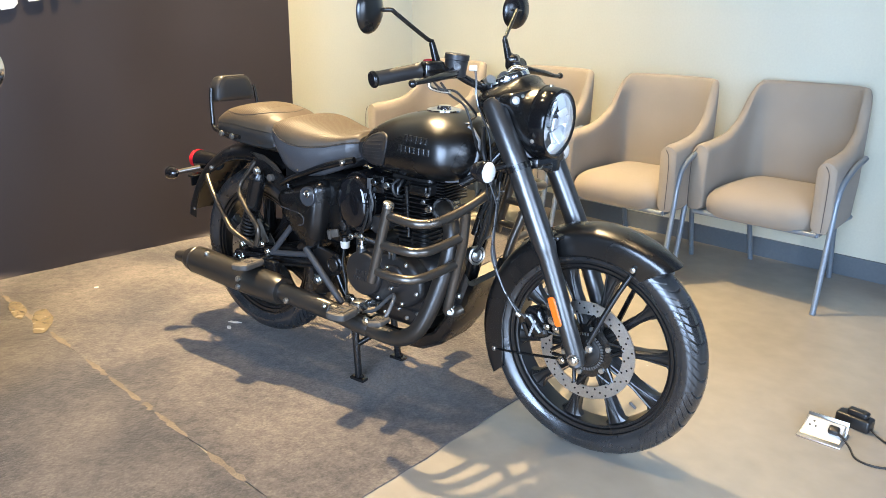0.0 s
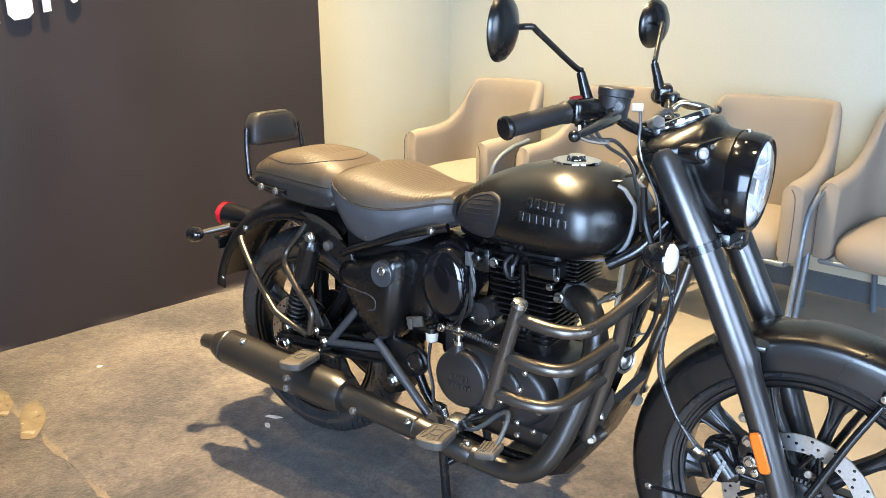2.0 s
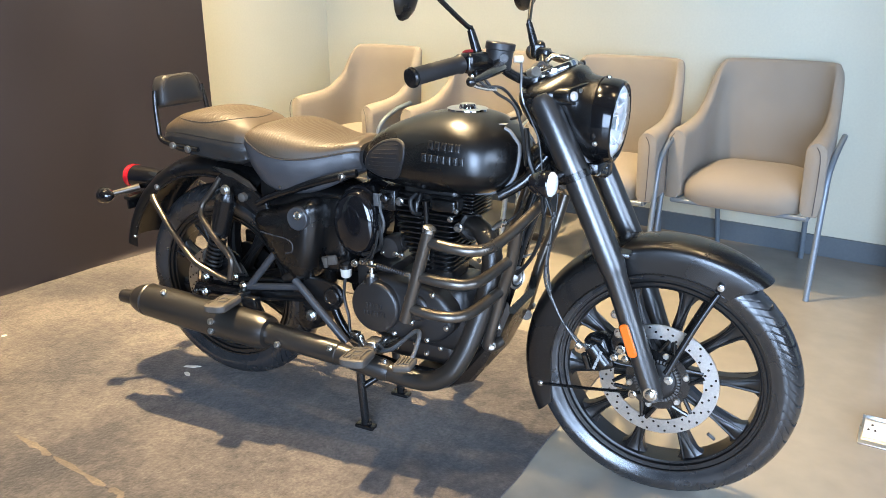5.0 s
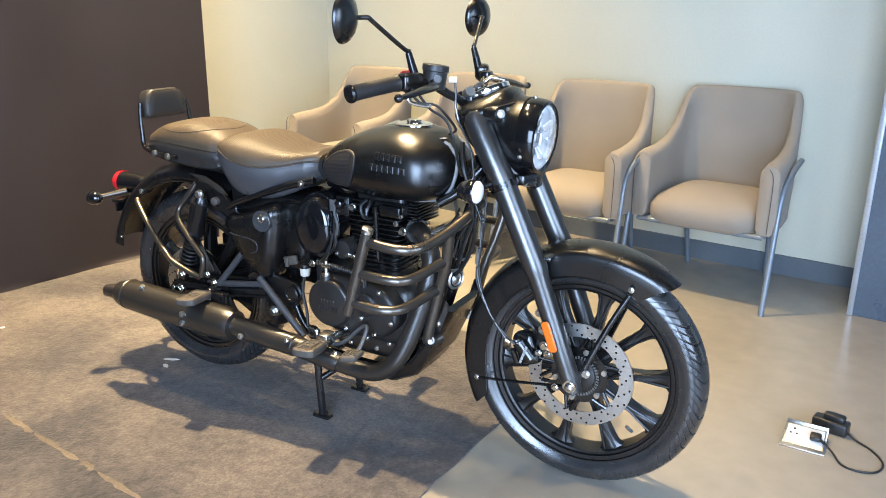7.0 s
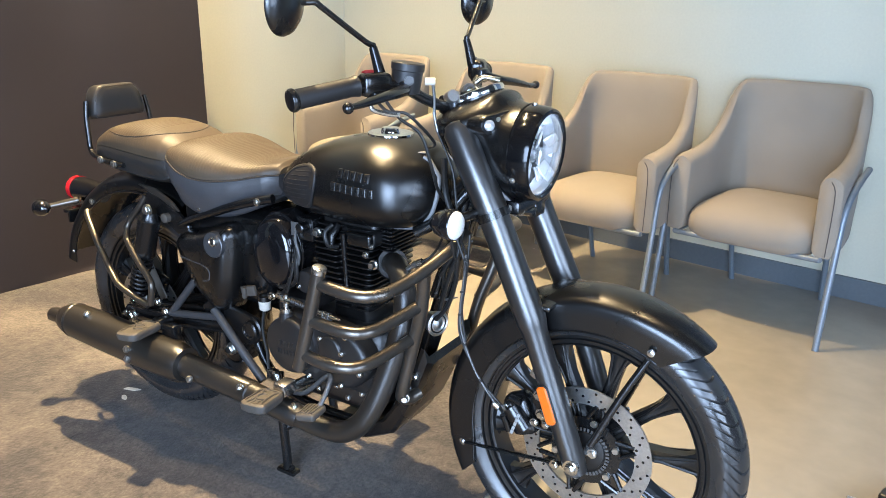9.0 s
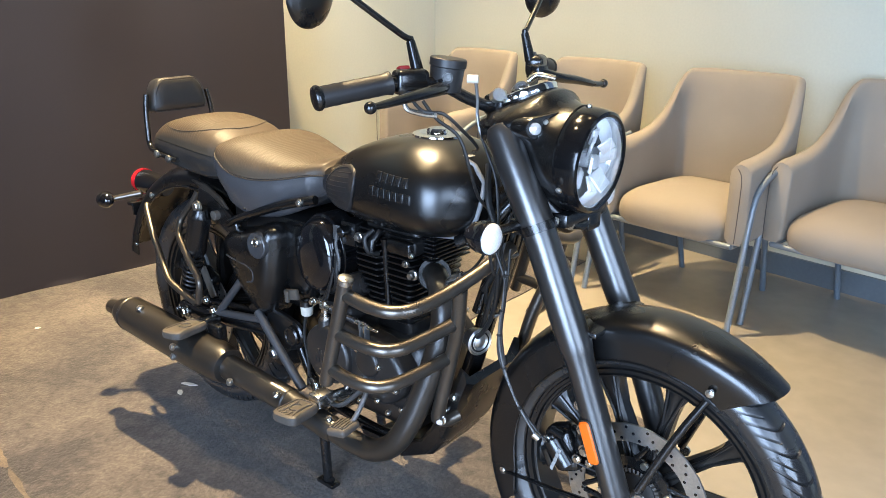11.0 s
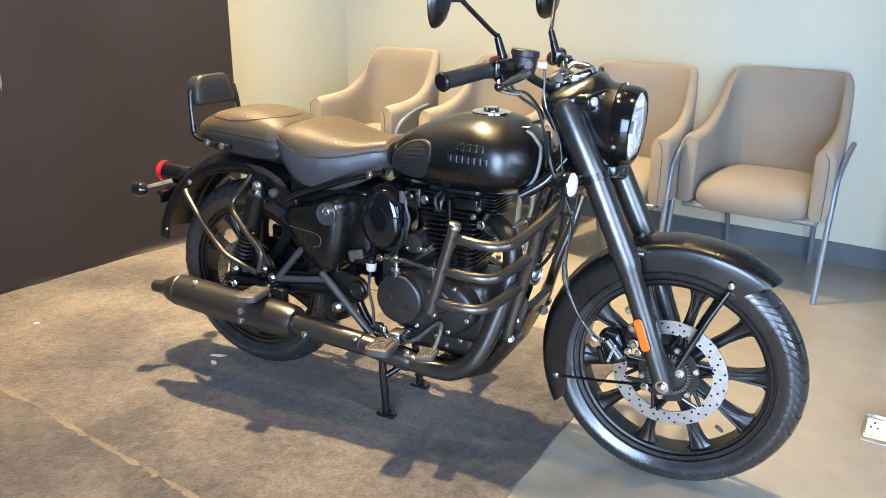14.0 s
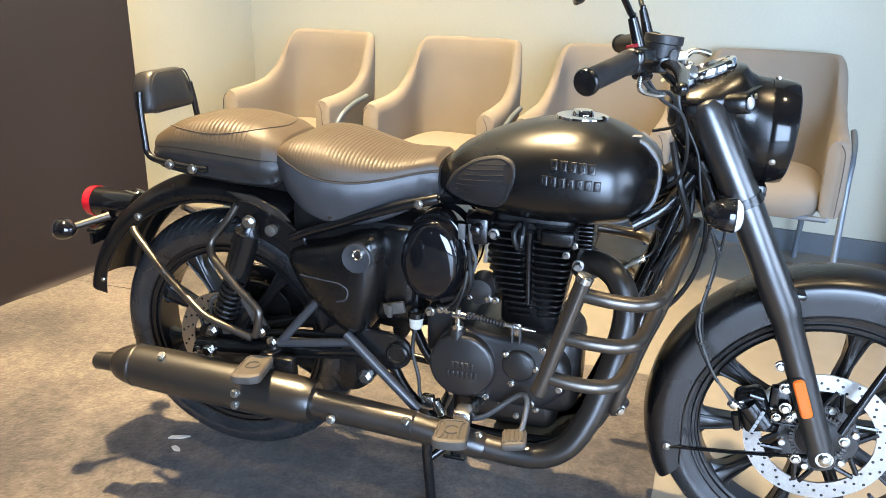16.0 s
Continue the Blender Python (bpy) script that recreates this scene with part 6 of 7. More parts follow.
for sgn in (-1, 1):
    part("engine_cover", outline_solid(cover, 0.095, 0.146, 0.006, sgn, 0.018), ENGINE_BLACK, case, "matt black engine cover", sharp=45)
    part("round_cover", outline_solid(circle_outline(0.646, 0.432, 0.074, 40), 0.140, 0.168, 0.007, sgn), ENGINE_BLACK, case, sharp=45)
    part("small_cover", outline_solid(circle_outline(0.768, 0.446, 0.037), 0.145, 0.158, 0.003, sgn), ENGINE_BLACK, case, sharp=45)
    bolts = Geo()
    for x, z in ((0.740, 0.470), (0.754, 0.402), (0.804, 0.446), (0.817, 0.492), (0.857, 0.405), (0.700, 0.360), (0.800, 0.360)):
        bolts.bolt((x, sgn * 0.1535, z), 0.0055, 0.006, (0, sgn, 0))
    part("cover_bolts", bolts, STEEL, case, "bright steel cover bolt")
    marks = Geo()
    for nn, x0, x1, zc in ((5, 0.622, 0.676, 0.440), (7, 0.614, 0.684, 0.418)):
        for k in range(nn):
            w = (x1 - x0) / nn
            marks.cut().box((w * 0.72, 0.003, 0.014), (x0 + (k + 0.5) * w, sgn * 0.1752, zc), 0.001)
    part("raised_blocks", marks, ENGINE_BLACK, case, "plain raised dark mark block")
    lower = Geo()
    for x, z in ((0.60, 0.31), (0.66, 0.275), (0.72, 0.30), (0.755, 0.275), (0.80, 0.30), (0.835, 0.33)):
        lower.bolt((x, sgn * 0.073, z), 0.0055, 0.006, (0, sgn, 0))
    part("sump_bolts", lower, STEEL, case)
    part("sump_boss", Geo().lathe([(0, 0.020), (0.012, 0.020), (0.016, 0.014), (0.016, 0.0005)], axis="z", seg=24, m=Matrix.Translation((0.66, sgn * 0.070, 0.322)) @ Vector((0, 0, 1)).rotation_difference(Vector((0, sgn, 0))).to_matrix().to_4x4()), CAST_BLACK, case)
# oil filler with cable adjuster and bellows
part("adjuster_post", Geo().tube([(0.632, -0.150, 0.500), (0.632, -0.150, 0.525)], 0.014, 16).tube([(0.632, -0.150, 0.522), (0.632, -0.150, 0.560)], 0.007, 10).tube([(0.620, -0.150, 0.545), (0.650, -0.150, 0.545)], 0.008, 10), STEEL, case, "bright metal cable adjuster")
part("adjuster_boss", Geo().tube([(0.632, -0.150, 0.47), (0.632, -0.150, 0.515)], [0.021, 0.017], 20), ENGINE_BLACK, case)
bel = []
rads = []
for k in range(25):
    bel.append((0.650 + 0.085 * k / 24, -0.150, 0.548 - 0.010 * k / 24))
    rads.append(0.0075 if k % 2 else 0.0050)
part("cable_bellows", Geo().tube(bel, rads, 12), GRIP, case)
part("cable_end", Geo().tube([(0.735, -0.150, 0.538), (0.755, -0.150, 0.536), (0.80, -0.148, 0.531)], [0.006, 0.007, 0.003], 10).box((0.022, 0.006, 0.028), (0.758, -0.150, 0.530), 0.002), STEEL, case)
# cylinder with fins, a bolt channel down the middle of each side
cyl = part("cylinder", Geo().box((0.13, 0.135, 0.24), (0.768, 0, 0.60), 0.03, segs=3), CAST_BLACK, bike)
FIN_O = round_outline([(-0.090, -0.096), (-0.014, -0.096), (-0.012, -0.080), (0.012, -0.080), (0.014, -0.096), (0.090, -0.096), (0.090, 0.096), (0.014, 0.096), (0.012, 0.080), (-0.012, 0.080), (-0.014, 0.096), (-0.090, 0.096)], 0.022, 4)


def fin_mesh(sx, sy):
    rows = []
    for d, z in ((0.0014, -0.0026), (0.0, -0.0014), (0.0, 0.0014), (0.0014, 0.0026)):
        rows.append([(x * sx, y * sy, z) for x, y in inset(FIN_O, d)])
    return Geo().rings(rows)


FIN_BLACK = surface("semi_gloss_black_fins", (0.0035, 0.0035, 0.0037), 0.27, grain=350, bump=0.05, rough_vary=0.05, spec=0.6, dist=0.0005)
fin = part("fin", fin_mesh(1, 1), FIN_BLACK, cyl)
fin.matrix_basis = pose(0.781, 0, 0.534)
fin.scale = (0.62, 0.84, 1)
for k in range(1, 12):
    wider = min(1.0, 0.62 + 0.050 * k)
    shifted(fin, (0.781 - 0.0020 * min(k, 8), 0, 0.534 + 0.0146 * k)).scale = (wider, min(1.0, 0.84 + 0.022 * k), 1)
for sgn in (-1, 1):
    part("stud_channel", Geo().tube([(0.768, sgn * 0.076, 0.56), (0.764, sgn * 0.080, 0.70), (0.764, sgn * 0.080, 0.725)], [0.008, 0.008, 0.012], 12), FIN_BLACK, cyl)
head = part("cylinder_head", Geo().box((0.165, 0.14, 0.060), (0.770, 0, 0.738), 0.018, segs=3).box((0.085, 0.19, 0.036), (0.822, 0, 0.722), 0.010, segs=3), CAST_BLACK, bike)
hf = part("fin", fin_mesh(1.0, 1.02), FIN_BLACK, head)
hf.matrix_basis = pose(0.764, 0, 0.7100)
for k in range(1, 3):
    shifted(hf, (0.764, 0, 0.7100 + 0.0146 * k)).scale = (0.92, 0.9, 1)
part("rocker_covers", Geo().cut().box((0.070, 0.020, 0.034), (0.826, -0.098, 0.722), 0.007, segs=3).cut().box((0.070, 0.020, 0.034), (0.826, 0.098, 0.722), 0.007, segs=3), MATT_BLACK, head)
fr_fins = Geo()
for k in range(8):
    fr_fins.cut().box((0.034, 0.13, 0.0045), (0.876, 0, 0.684 + 0.0095 * k), 0.0015)
part("front_fins", fr_fins, FIN_BLACK, head)
part("plug_lead", Geo().tube([(0.745, -0.098, 0.745), (0.738, -0.118, 0.730), (0.745, -0.116, 0.700), (0.752, -0.090, 0.690)], 0.006, 10, smooth=4), CABLE, head)
part("plug_cap", Geo().tube([(0.752, -0.086, 0.742), (0.752, -0.110, 0.722), (0.752, -0.112, 0.700)], [0.010, 0.010, 0.007], 12), FIN_BLACK, head)
part("head_bolts", Geo().bolt((0.872, -0.108, 0.672), 0.009, 0.014).bolt((0.846, -0.104, 0.690), 0.006, 0.008).bolt((0.69, -0.09, 0.715), 0.009, 0.010).bolt((0.862, -0.104, 0.712), 0.005, 0.006), STEEL, head)
# starter motor bulge and throttle body
part("starter", Geo().lathe([(-0.06, 0.030), (-0.105, 0.032), (-0.118, 0.028), (-0.122, 0.0005)], (0.668, 0, 0.590), axis="y", seg=28).tube([(0.668, -0.08, 0.590), (0.70, -0.08, 0.60)], 0.02, 14), ENGINE_BLACK, bike)
part("starter_bolts", Geo().bolt((0.690, -0.120, 0.578), 0.006, 0.008).bolt((0.705, -0.116, 0.575), 0.006, 0.008).bolt((0.648, -0.118, 0.575), 0.005, 0.006), STEEL, bike)
part("intake", Geo().tube([(0.62, -0.02, 0.71), (0.66, -0.02, 0.715), (0.71, -0.02, 0.72)], [0.032, 0.026, 0.030], 20), ENGINE_BLACK, bike)
part("throttle_body", Geo().box((0.05, 0.08, 0.06), (0.652, -0.05, 0.715), 0.008).lathe([(-0.09, 0.012), (-0.115, 0.012), (-0.118, 0.008)], (0.655, 0, 0.725), seg=16), SATIN_BLACK, bike)
# grey plate added for the pale background that shows through a gap here
part("label_plate", Geo().box((0.016, 0.003, 0.035), (0.622, -0.098, 0.715), 0.001), BRAID, bike)
cable("breather_hose", [(0.642, -0.11, 0.68), (0.652, -0.128, 0.64), (0.650, -0.128, 0.60), (0.625, -0.12, 0.575), (0.585, -0.118, 0.56)], 0.006, CABLE)
cable("clip_hose", [(0.60, -0.13, 0.545), (0.625, -0.14, 0.56), (0.64, -0.138, 0.60), (0.645, -0.13, 0.64)], 0.004, CABLE)
part("hose_clips", Geo().bolt((0.562, -0.125, 0.533), 0.008, 0.010).bolt((0.585, -0.125, 0.540), 0.006, 0.008).bolt((0.602, -0.132, 0.545), 0.006, 0.008), STEEL, bike)
# small milky reservoir with black cap
cup = part("brake_reservoir", Geo().lathe([(-0.018, 0.010), (-0.014, 0.0145), (0.008, 0.0165), (0.012, 0.0165)], axis="z", seg=24, m=pose(0.528, -0.118, 0.502)), WHITE_PLASTIC, bike, "milky plastic brake fluid cup")
part("cup_cap", Geo().lathe([(0.010, 0.018), (0.022, 0.018), (0.024, 0.015), (0.024, 0.0005)], axis="z", seg=24, m=pose(0.528, -0.118, 0.502)), SATIN_BLACK, cup)
cable("rear_brake_hose", [(0.526, -0.120, 0.485), (0.522, -0.125, 0.43), (0.538, -0.130, 0.37), (0.545, -0.135, 0.325), (0.575, -0.145, 0.305), (0.595, -0.150, 0.302)], 0.0045, CABLE)
part("rear_master_cylinder", Geo().tube([(0.585, -0.150, 0.33), (0.600, -0.152, 0.295)], 0.010, 14).box((0.03, 0.02, 0.035), (0.565, -0.142, 0.318), 0.005), STEEL, bike)
part("battery_clip", Geo().box((0.05, 0.012, 0.028), (0, 0, 0), 0.004, m=pose(0.478, -0.122, 0.528, 0, -14, 0)).box((0.012, 0.008, 0.03), (0.47, -0.131, 0.523), 0.002), GREY_RUBBER, bike)
# lower frame cradle, bash plate
for sgn in (-1, 1):
    tubes("cradle_tube", [[(0.925, sgn * 0.05, 0.36), (0.89, sgn * 0.07, 0.26), (0.82, sgn * 0.08, 0.225), (0.60, sgn * 0.085, 0.235), (0.50, sgn * 0.09, 0.30), (0.45, sgn * 0.09, 0.40)]], 0.013, SATIN_BLACK)
g, rows = Geo(), []
for x, z in ((1.010, 0.445), (0.985, 0.375), (0.945, 0.290), (0.895, 0.222), (0.82, 0.185), (0.70, 0.178)):
    rows.append([(x, -0.105, z + 0.045), (x + 0.004, -0.100, z + 0.012), (x + 0.006, -0.075, z), (x + 0.006, 0.075, z), (x + 0.004, 0.10, z + 0.012), (x, 0.105, z + 0.045), (x - 0.012, 0.10, z + 0.045), (x - 0.010, 0.07, z + 0.012), (x - 0.010, -0.07, z + 0.012), (x - 0.012, -0.10, z + 0.045)])
g.rings(rows)
part("bash_plate", g, MATT_BLACK, bike, "black bash plate below the engine")
part("bash_bolts", Geo().bolt((0.985, -0.108, 0.415), 0.007, 0.006).bolt((0.965, -0.108, 0.375), 0.007, 0.006).bolt((1.0, 0.06, 0.43), 0.006, 0.005, (1, 0, -0.4)), STEEL, bike)
# horn
hm = Matrix.Translation((1.012, -0.055, 0.540)) @ Vector((0, 0, 1)).rotation_difference(Vector((0.95, -0.3, 0))).to_matrix().to_4x4()
horn = part("horn", Geo().lathe([(-0.03, 0.020), (0.0, 0.030), (0.004, 0.031), (0.006, 0.028), (0.003, 0.026), (0.007, 0.018), (0.004, 0.014), (0.009, 0.008), (0.010, 0.0005)], axis="z", seg=40, m=hm), DISC_STEEL, bike, "bare metal disc horn")
part("horn_centre", Geo().lathe([(0.004, 0.0235), (0.0062, 0.0225), (0.0062, 0.0195), (0.004, 0.0185)], axis="z", seg=32, m=hm), SATIN_BLACK, horn)


# ---- exhaust ----
ex = part("exhaust_header", Geo().tube([(0.885, -0.055, 0.662), (0.918, -0.085, 0.672), (0.955, -0.115, 0.655), (0.978, -0.135, 0.605), (0.972, -0.150, 0.53), (0.950, -0.168, 0.44), (0.925, -0.185, 0.365), (0.890, -0.198, 0.305), (0.84, -0.205, 0.272), (0.78, -0.206, 0.266), (0.70, -0.206, 0.272), (0.60, -0.206, 0.280)], 0.0265, 24, smooth=6), EXHAUST, bike, "black curved exhaust header")
part("port_flange", Geo().tube([(0.876, -0.045, 0.656), (0.892, -0.060, 0.665)], 0.036, 20), EXHAUST, ex)
part("heat_shield", Geo().tube([(0.715, -0.208, 0.271), (0.70, -0.208, 0.273), (0.555, -0.210, 0.293)], [0.026, 0.0300, 0.0305], 28), EXHAUST, ex)
part("heat_shield", Geo().tube([(0.556, -0.210, 0.2925), (0.552, -0.210, 0.293), (0.29, -0.214, 0.312)], [0.029, 0.0330, 0.0340], 28), EXHAUST, ex)
mu = part("silencer", Geo().tube([(0.322, -0.216, 0.312), (0.320, -0.216, 0.312), (0.310, -0.216, 0.3125), (0.285, -0.217, 0.314), (0.22, -0.218, 0.317), (0.0, -0.222, 0.329), (-0.105, -0.225, 0.336), (-0.122, -0.2255, 0.3375), (-0.135, -0.226, 0.338), (-0.158, -0.2265, 0.337), (-0.180, -0.227, 0.336), (-0.193, -0.2275, 0.335), (-0.197, -0.2275, 0.335), (-0.245, -0.229, 0.334), (-0.249, -0.229, 0.334)],
    [0.030, 0.046, 0.049, 0.0530, 0.0545, 0.0535, 0.0515, 0.050, 0.0495, 0.046, 0.038, 0.027, 0.0225, 0.0215, 0.018], 36), EXHAUST, bike, "black peashooter silencer")
part("end_band", Geo().tube([(-0.130, -0.2258, 0.338), (-0.134, -0.226, 0.338), (-0.138, -0.226, 0.338)], [0.0498, 0.0518, 0.049], 36), EXHAUST, mu)
# a closed dark disc; the shade inside the pipe is painted by it
part("silencer_bore", Geo().tube([(-0.2485, -0.229, 0.334), (-0.2505, -0.229, 0.334)], 0.017, 20), RUBBER, mu)
sb = Geo()
for x, z, s in ((-0.052, 0.385, 0.4), (0.152, 0.338, 1), (0.150, 0.308, 1), (0.376, 0.303, 1), (0.545, 0.322, 0.7)):
    sb.bolt((x, -0.225 - 0.050 * s + (0.018 if x > 0.28 else 0), z), 0.0075, 0.006, (0, -s, 1 - s * 0.6))
part("silencer_bolts", sb, STEEL, mu, "bright steel bolt")
part("silencer_bracket", Geo().box((0.05, 0.03, 0.07), (0.235, -0.185, 0.365), 0.006), SATIN_BLACK, mu)

# ---- crash guards ----
for sgn in (-1, 1):
    cg = part("crash_guard", Geo().tube([(0.838, sgn * 0.338, 0.498), (0.845, sgn * 0.338, 0.520), (0.906, sgn * 0.339, 0.733)], 0.0145, 20), GUARD, bike, "dark bronze tubular crash guard")
    part("guard_cap", Geo().tube([(0.905, sgn * 0.339, 0.731), (0.9085, sgn * 0.339, 0.741), (0.9095, sgn * 0.339, 0.744)], [0.0155, 0.0155, 0.011], 20), STEEL, cg, "bright end cap")
    for run in ([(0.896, sgn * 0.336, 0.706), (0.950, sgn * 0.338, 0.700), (1.000, sgn * 0.330, 0.696), (1.030, sgn * 0.308, 0.697), (1.046, sgn * 0.270, 0.702), (1.060, sgn * 0.205, 0.716), (1.078, sgn * 0.130, 0.742), (1.092, sgn * 0.060, 0.772)],
                [(0.873, sgn * 0.336, 0.618), (0.925, sgn * 0.338, 0.614), (0.976, sgn * 0.330, 0.611), (1.004, sgn * 0.308, 0.611), (1.018, sgn * 0.265, 0.614), (1.038, sgn * 0.165, 0.628)],
                [(0.850, sgn * 0.336, 0.534), (0.900, sgn * 0.338, 0.528), (0.950, sgn * 0.330, 0.525), (0.978, sgn * 0.308, 0.525), (0.992, sgn * 0.262, 0.527), (1.010, sgn * 0.150, 0.538)]):
        part("guard_bar", Geo().tube(run, 0.0135, 18, smooth=6), GUARD, cg)
    part("guard_upright", Geo().tube([(1.060, sgn * 0.185, 0.712), (1.040, sgn * 0.165, 0.620), (1.010, sgn * 0.150, 0.525), (0.978, sgn * 0.148, 0.400), (0.972, sgn * 0.140, 0.375), (0.978, sgn * 0.120, 0.365), (0.990, sgn * 0.095, 0.372)], 0.0150, 18, smooth=5), GUARD, cg)
    part("guard_bolt", Geo().bolt((0.985, sgn * 0.150, 0.380), 0.009, 0.010, (0.5, sgn, 0)), STEEL, cg)
    # bronze loops beside the rear wheel
    lp = part("rear_loop", Geo().tube([(-0.200, sgn * 0.100, 0.635), (-0.185, sgn * 0.112, 0.622), (-0.10, sgn * 0.148, 0.562), (-0.077, sgn * 0.154, 0.543), (0.020, sgn * 0.190, 0.490), (0.050, sgn * 0.197, 0.476), (0.095, sgn * 0.196, 0.459), (0.156, sgn * 0.190, 0.437)], 0.0092, 12, smooth=5), GUARD, bike, "bronze tubular side guard")
    part("inner_loop", Geo().tube([(0.098, sgn * 0.115, 0.728), (0.078, sgn * 0.124, 0.695), (0.040, sgn * 0.138, 0.645), (0.044, sgn * 0.152, 0.618), (0.066, sgn * 0.166, 0.600), (0.114, sgn * 0.176, 0.556), (0.160, sgn * 0.184, 0.520), (0.178, sgn * 0.190, 0.498), (0.164, sgn * 0.190, 0.442)], 0.0092, 12, smooth=5), GUARD, lp)

# ---- tail ----
tail = part("tail_lamp", Geo().lathe([(-0.26, 0.030), (-0.30, 0.036), (-0.375, 0.0385), (-0.380, 0.0385)], (0, 0, 0.659), axis="x", seg=36), GLOSS_BLACK, bike, "gloss black tail lamp with red lens")
part("red_lens", Geo().lathe([(-0.376, 0.0405), (-0.392, 0.0405), (-0.400, 0.0370), (-0.404, 0.022), (-0.405, 0.0005)], (0, 0, 0.659), axis="x", seg=36), RED_LENS, tail, "red round tail lens")
part("plate_bracket", Geo().box((0.03, 0.16, 0.012), (-0.345, 0, 0.605), 0.003).box((0.010, 0.12, 0.05), (-0.366, 0, 0.585), 0.003, m=None).tube([(-0.29, 0, 0.64), (-0.35, 0, 0.60)], 0.012, 10), SATIN_BLACK, bike)
for sgn in (-1, 1):
    ri = part("rear_indicator", Geo().lathe([(0.030, 0.004), (0.024, 0.014), (0.008, 0.024), (-0.006, 0.027), (-0.012, 0.0265)], axis="x", seg=28, m=pose(-0.366, sgn * 0.142, 0.628)), GLOSS_BLACK, bike, "gloss black round rear indicator")
    part("indicator_lens", Geo().lathe([(-0.010, 0.0258), (-0.018, 0.024), (-0.026, 0.012), (-0.028, 0.0005)], axis="x", seg=28, m=pose(-0.366, sgn * 0.142, 0.628)), CHROME, ri, "smoked clear lens")
    part("stalk", Geo().tube([(-0.355, sgn * 0.125, 0.630), (-0.30, sgn * 0.06, 0.645)], [0.0085, 0.011], 12), GUARD, ri)
    part("guard_bolts", Geo().bolt((-0.196, sgn * 0.087, 0.660), 0.007, 0.005, (0, sgn, 0)).bolt((-0.322, sgn * 0.086, 0.480), 0.005, 0.004, (0, sgn, 0)), STEEL, bike)
# rear caliper and drive side bits behind the loops
part("rear_caliper", Geo().box((0.07, 0.045, 0.085), (0, 0, 0), 0.014, m=pose(0.075, -0.098, 0.452, 0, 25, 0), segs=3), SATIN_BLACK, bike)
part("rear_caliper_hose", Geo().tube([(0.06, -0.125, 0.49), (0.03, -0.130, 0.50), (0.012, -0.128, 0.47), (0.015, -0.122, 0.43)], 0.005, 10, smooth=4), GREY_RUBBER, bike)
part("caliper_plate", Geo().box((0.03, 0.006, 0.09), (0, 0, 0), 0.003, m=pose(0.125, -0.128, 0.475, 0, -28, 0)), GREY_RUBBER, bike)
part("chain_guard", Geo().box((0.46, 0.02, 0.05), (0.22, 0.10, 0.47), 0.006), SATIN_BLACK, bike)
part("torque_bar", Geo().tube([(0.07, -0.105, 0.40), (0.25, -0.11, 0.425), (0.44, -0.112, 0.44)], 0.010, 10), SATIN_BLACK, bike)
# chain side: sprocket and chain guard
part("sprocket", Geo().lathe([(0.062, 0.030), (0.066, 0.104), (0.072, 0.106), (0.078, 0.104), (0.084, 0.040), (0.096, 0.030), (0.100, 0.0005)], (RWL.x, 0, RWL.z), seg=48), CAST_BLACK, bike)
part("chain_guard", Geo().plate(round_outline([(-0.02, 0.452), (0.06, 0.486), (0.25, 0.500), (0.47, 0.486), (0.47, 0.372), (0.44, 0.366), (0.25, 0.382), (0.03, 0.392)], 0.016, 4), 0.016, m=pose(0, 0.098, 0), rim=0.003), MATT_BLACK, bike)
part("inner_guard", arc_guard(RWL, 0.368, -14, 72, 0.078, 0.030, taper0=0.8, taper1=1.0), CAST_BLACK, bike, sharp=50)
part("seat_tray", Geo().box((0.30, 0.15, 0.030), (0, 0, 0), 0.008, m=pose(0.175, 0, 0.772, 0, 6, 0)).box((0.16, 0.19, 0.12), (0.300, 0, 0.690), 0.02), CAST_BLACK, bike)

# brake pedal
pd = part("brake_pedal", Geo().tube([(0.640, -0.160, 0.300), (0.700, -0.170, 0.320), (0.770, -0.172, 0.385), (0.795, -0.185, 0.390), (0.796, -0.215, 0.352), (0.790, -0.232, 0.330)], [0.006, 0.006, 0.006, 0.006, 0.006, 0.006], 12, smooth=4), BRAID, bike, "dull grey steel brake pedal")
part("pedal_pad", Geo().box((0.052, 0.062, 0.020), (0, 0, 0), 0.008, m=pose(0.783, -0.246, 0.326, 0, -10, 8), segs=3), GREY_RUBBER, pd, "dusty grey ribbed rubber pad")
pr = Geo()
for k in range(5):
    pr.cut().box((0.005, 0.046, 0.004), (0, 0, 0), 0.001, m=pose(0.783, -0.246, 0.326, 0, -10, 8) @ pose(-0.018 + 0.009 * k, 0, 0.0105))
part("pad_ribs", pr, GREY_RUBBER, pd)

# centre stand
st = part("centre_stand", Geo().tube([(0.545, -0.098, 0.30), (0.552, -0.103, 0.15), (0.566, -0.108, 0.018)], 0.0125, 14).tube([(0.545, 0.098, 0.30), (0.552, 0.103, 0.15), (0.566, 0.108, 0.018)], 0.0125, 14).tube([(0.549, -0.10, 0.20), (0.549, 0.10, 0.20)], 0.0125, 14).tube([(0.555, -0.10, 0.135), (0.60, -0.07, 0.17), (0.64, -0.05, 0.20)], 0.010, 10), SATIN_BLACK, bike, "black tubular centre stand")
for sgn in (-1, 1):
    part("stand_foot", Geo().box((0.062, 0.030, 0.012), (0.566, sgn * 0.108, 0.0115), 0.004).tube([(0.556, sgn * 0.108, 0.016), (0.582, sgn * 0.108, 0.022)], 0.009, 10), SATIN_BLACK, st)
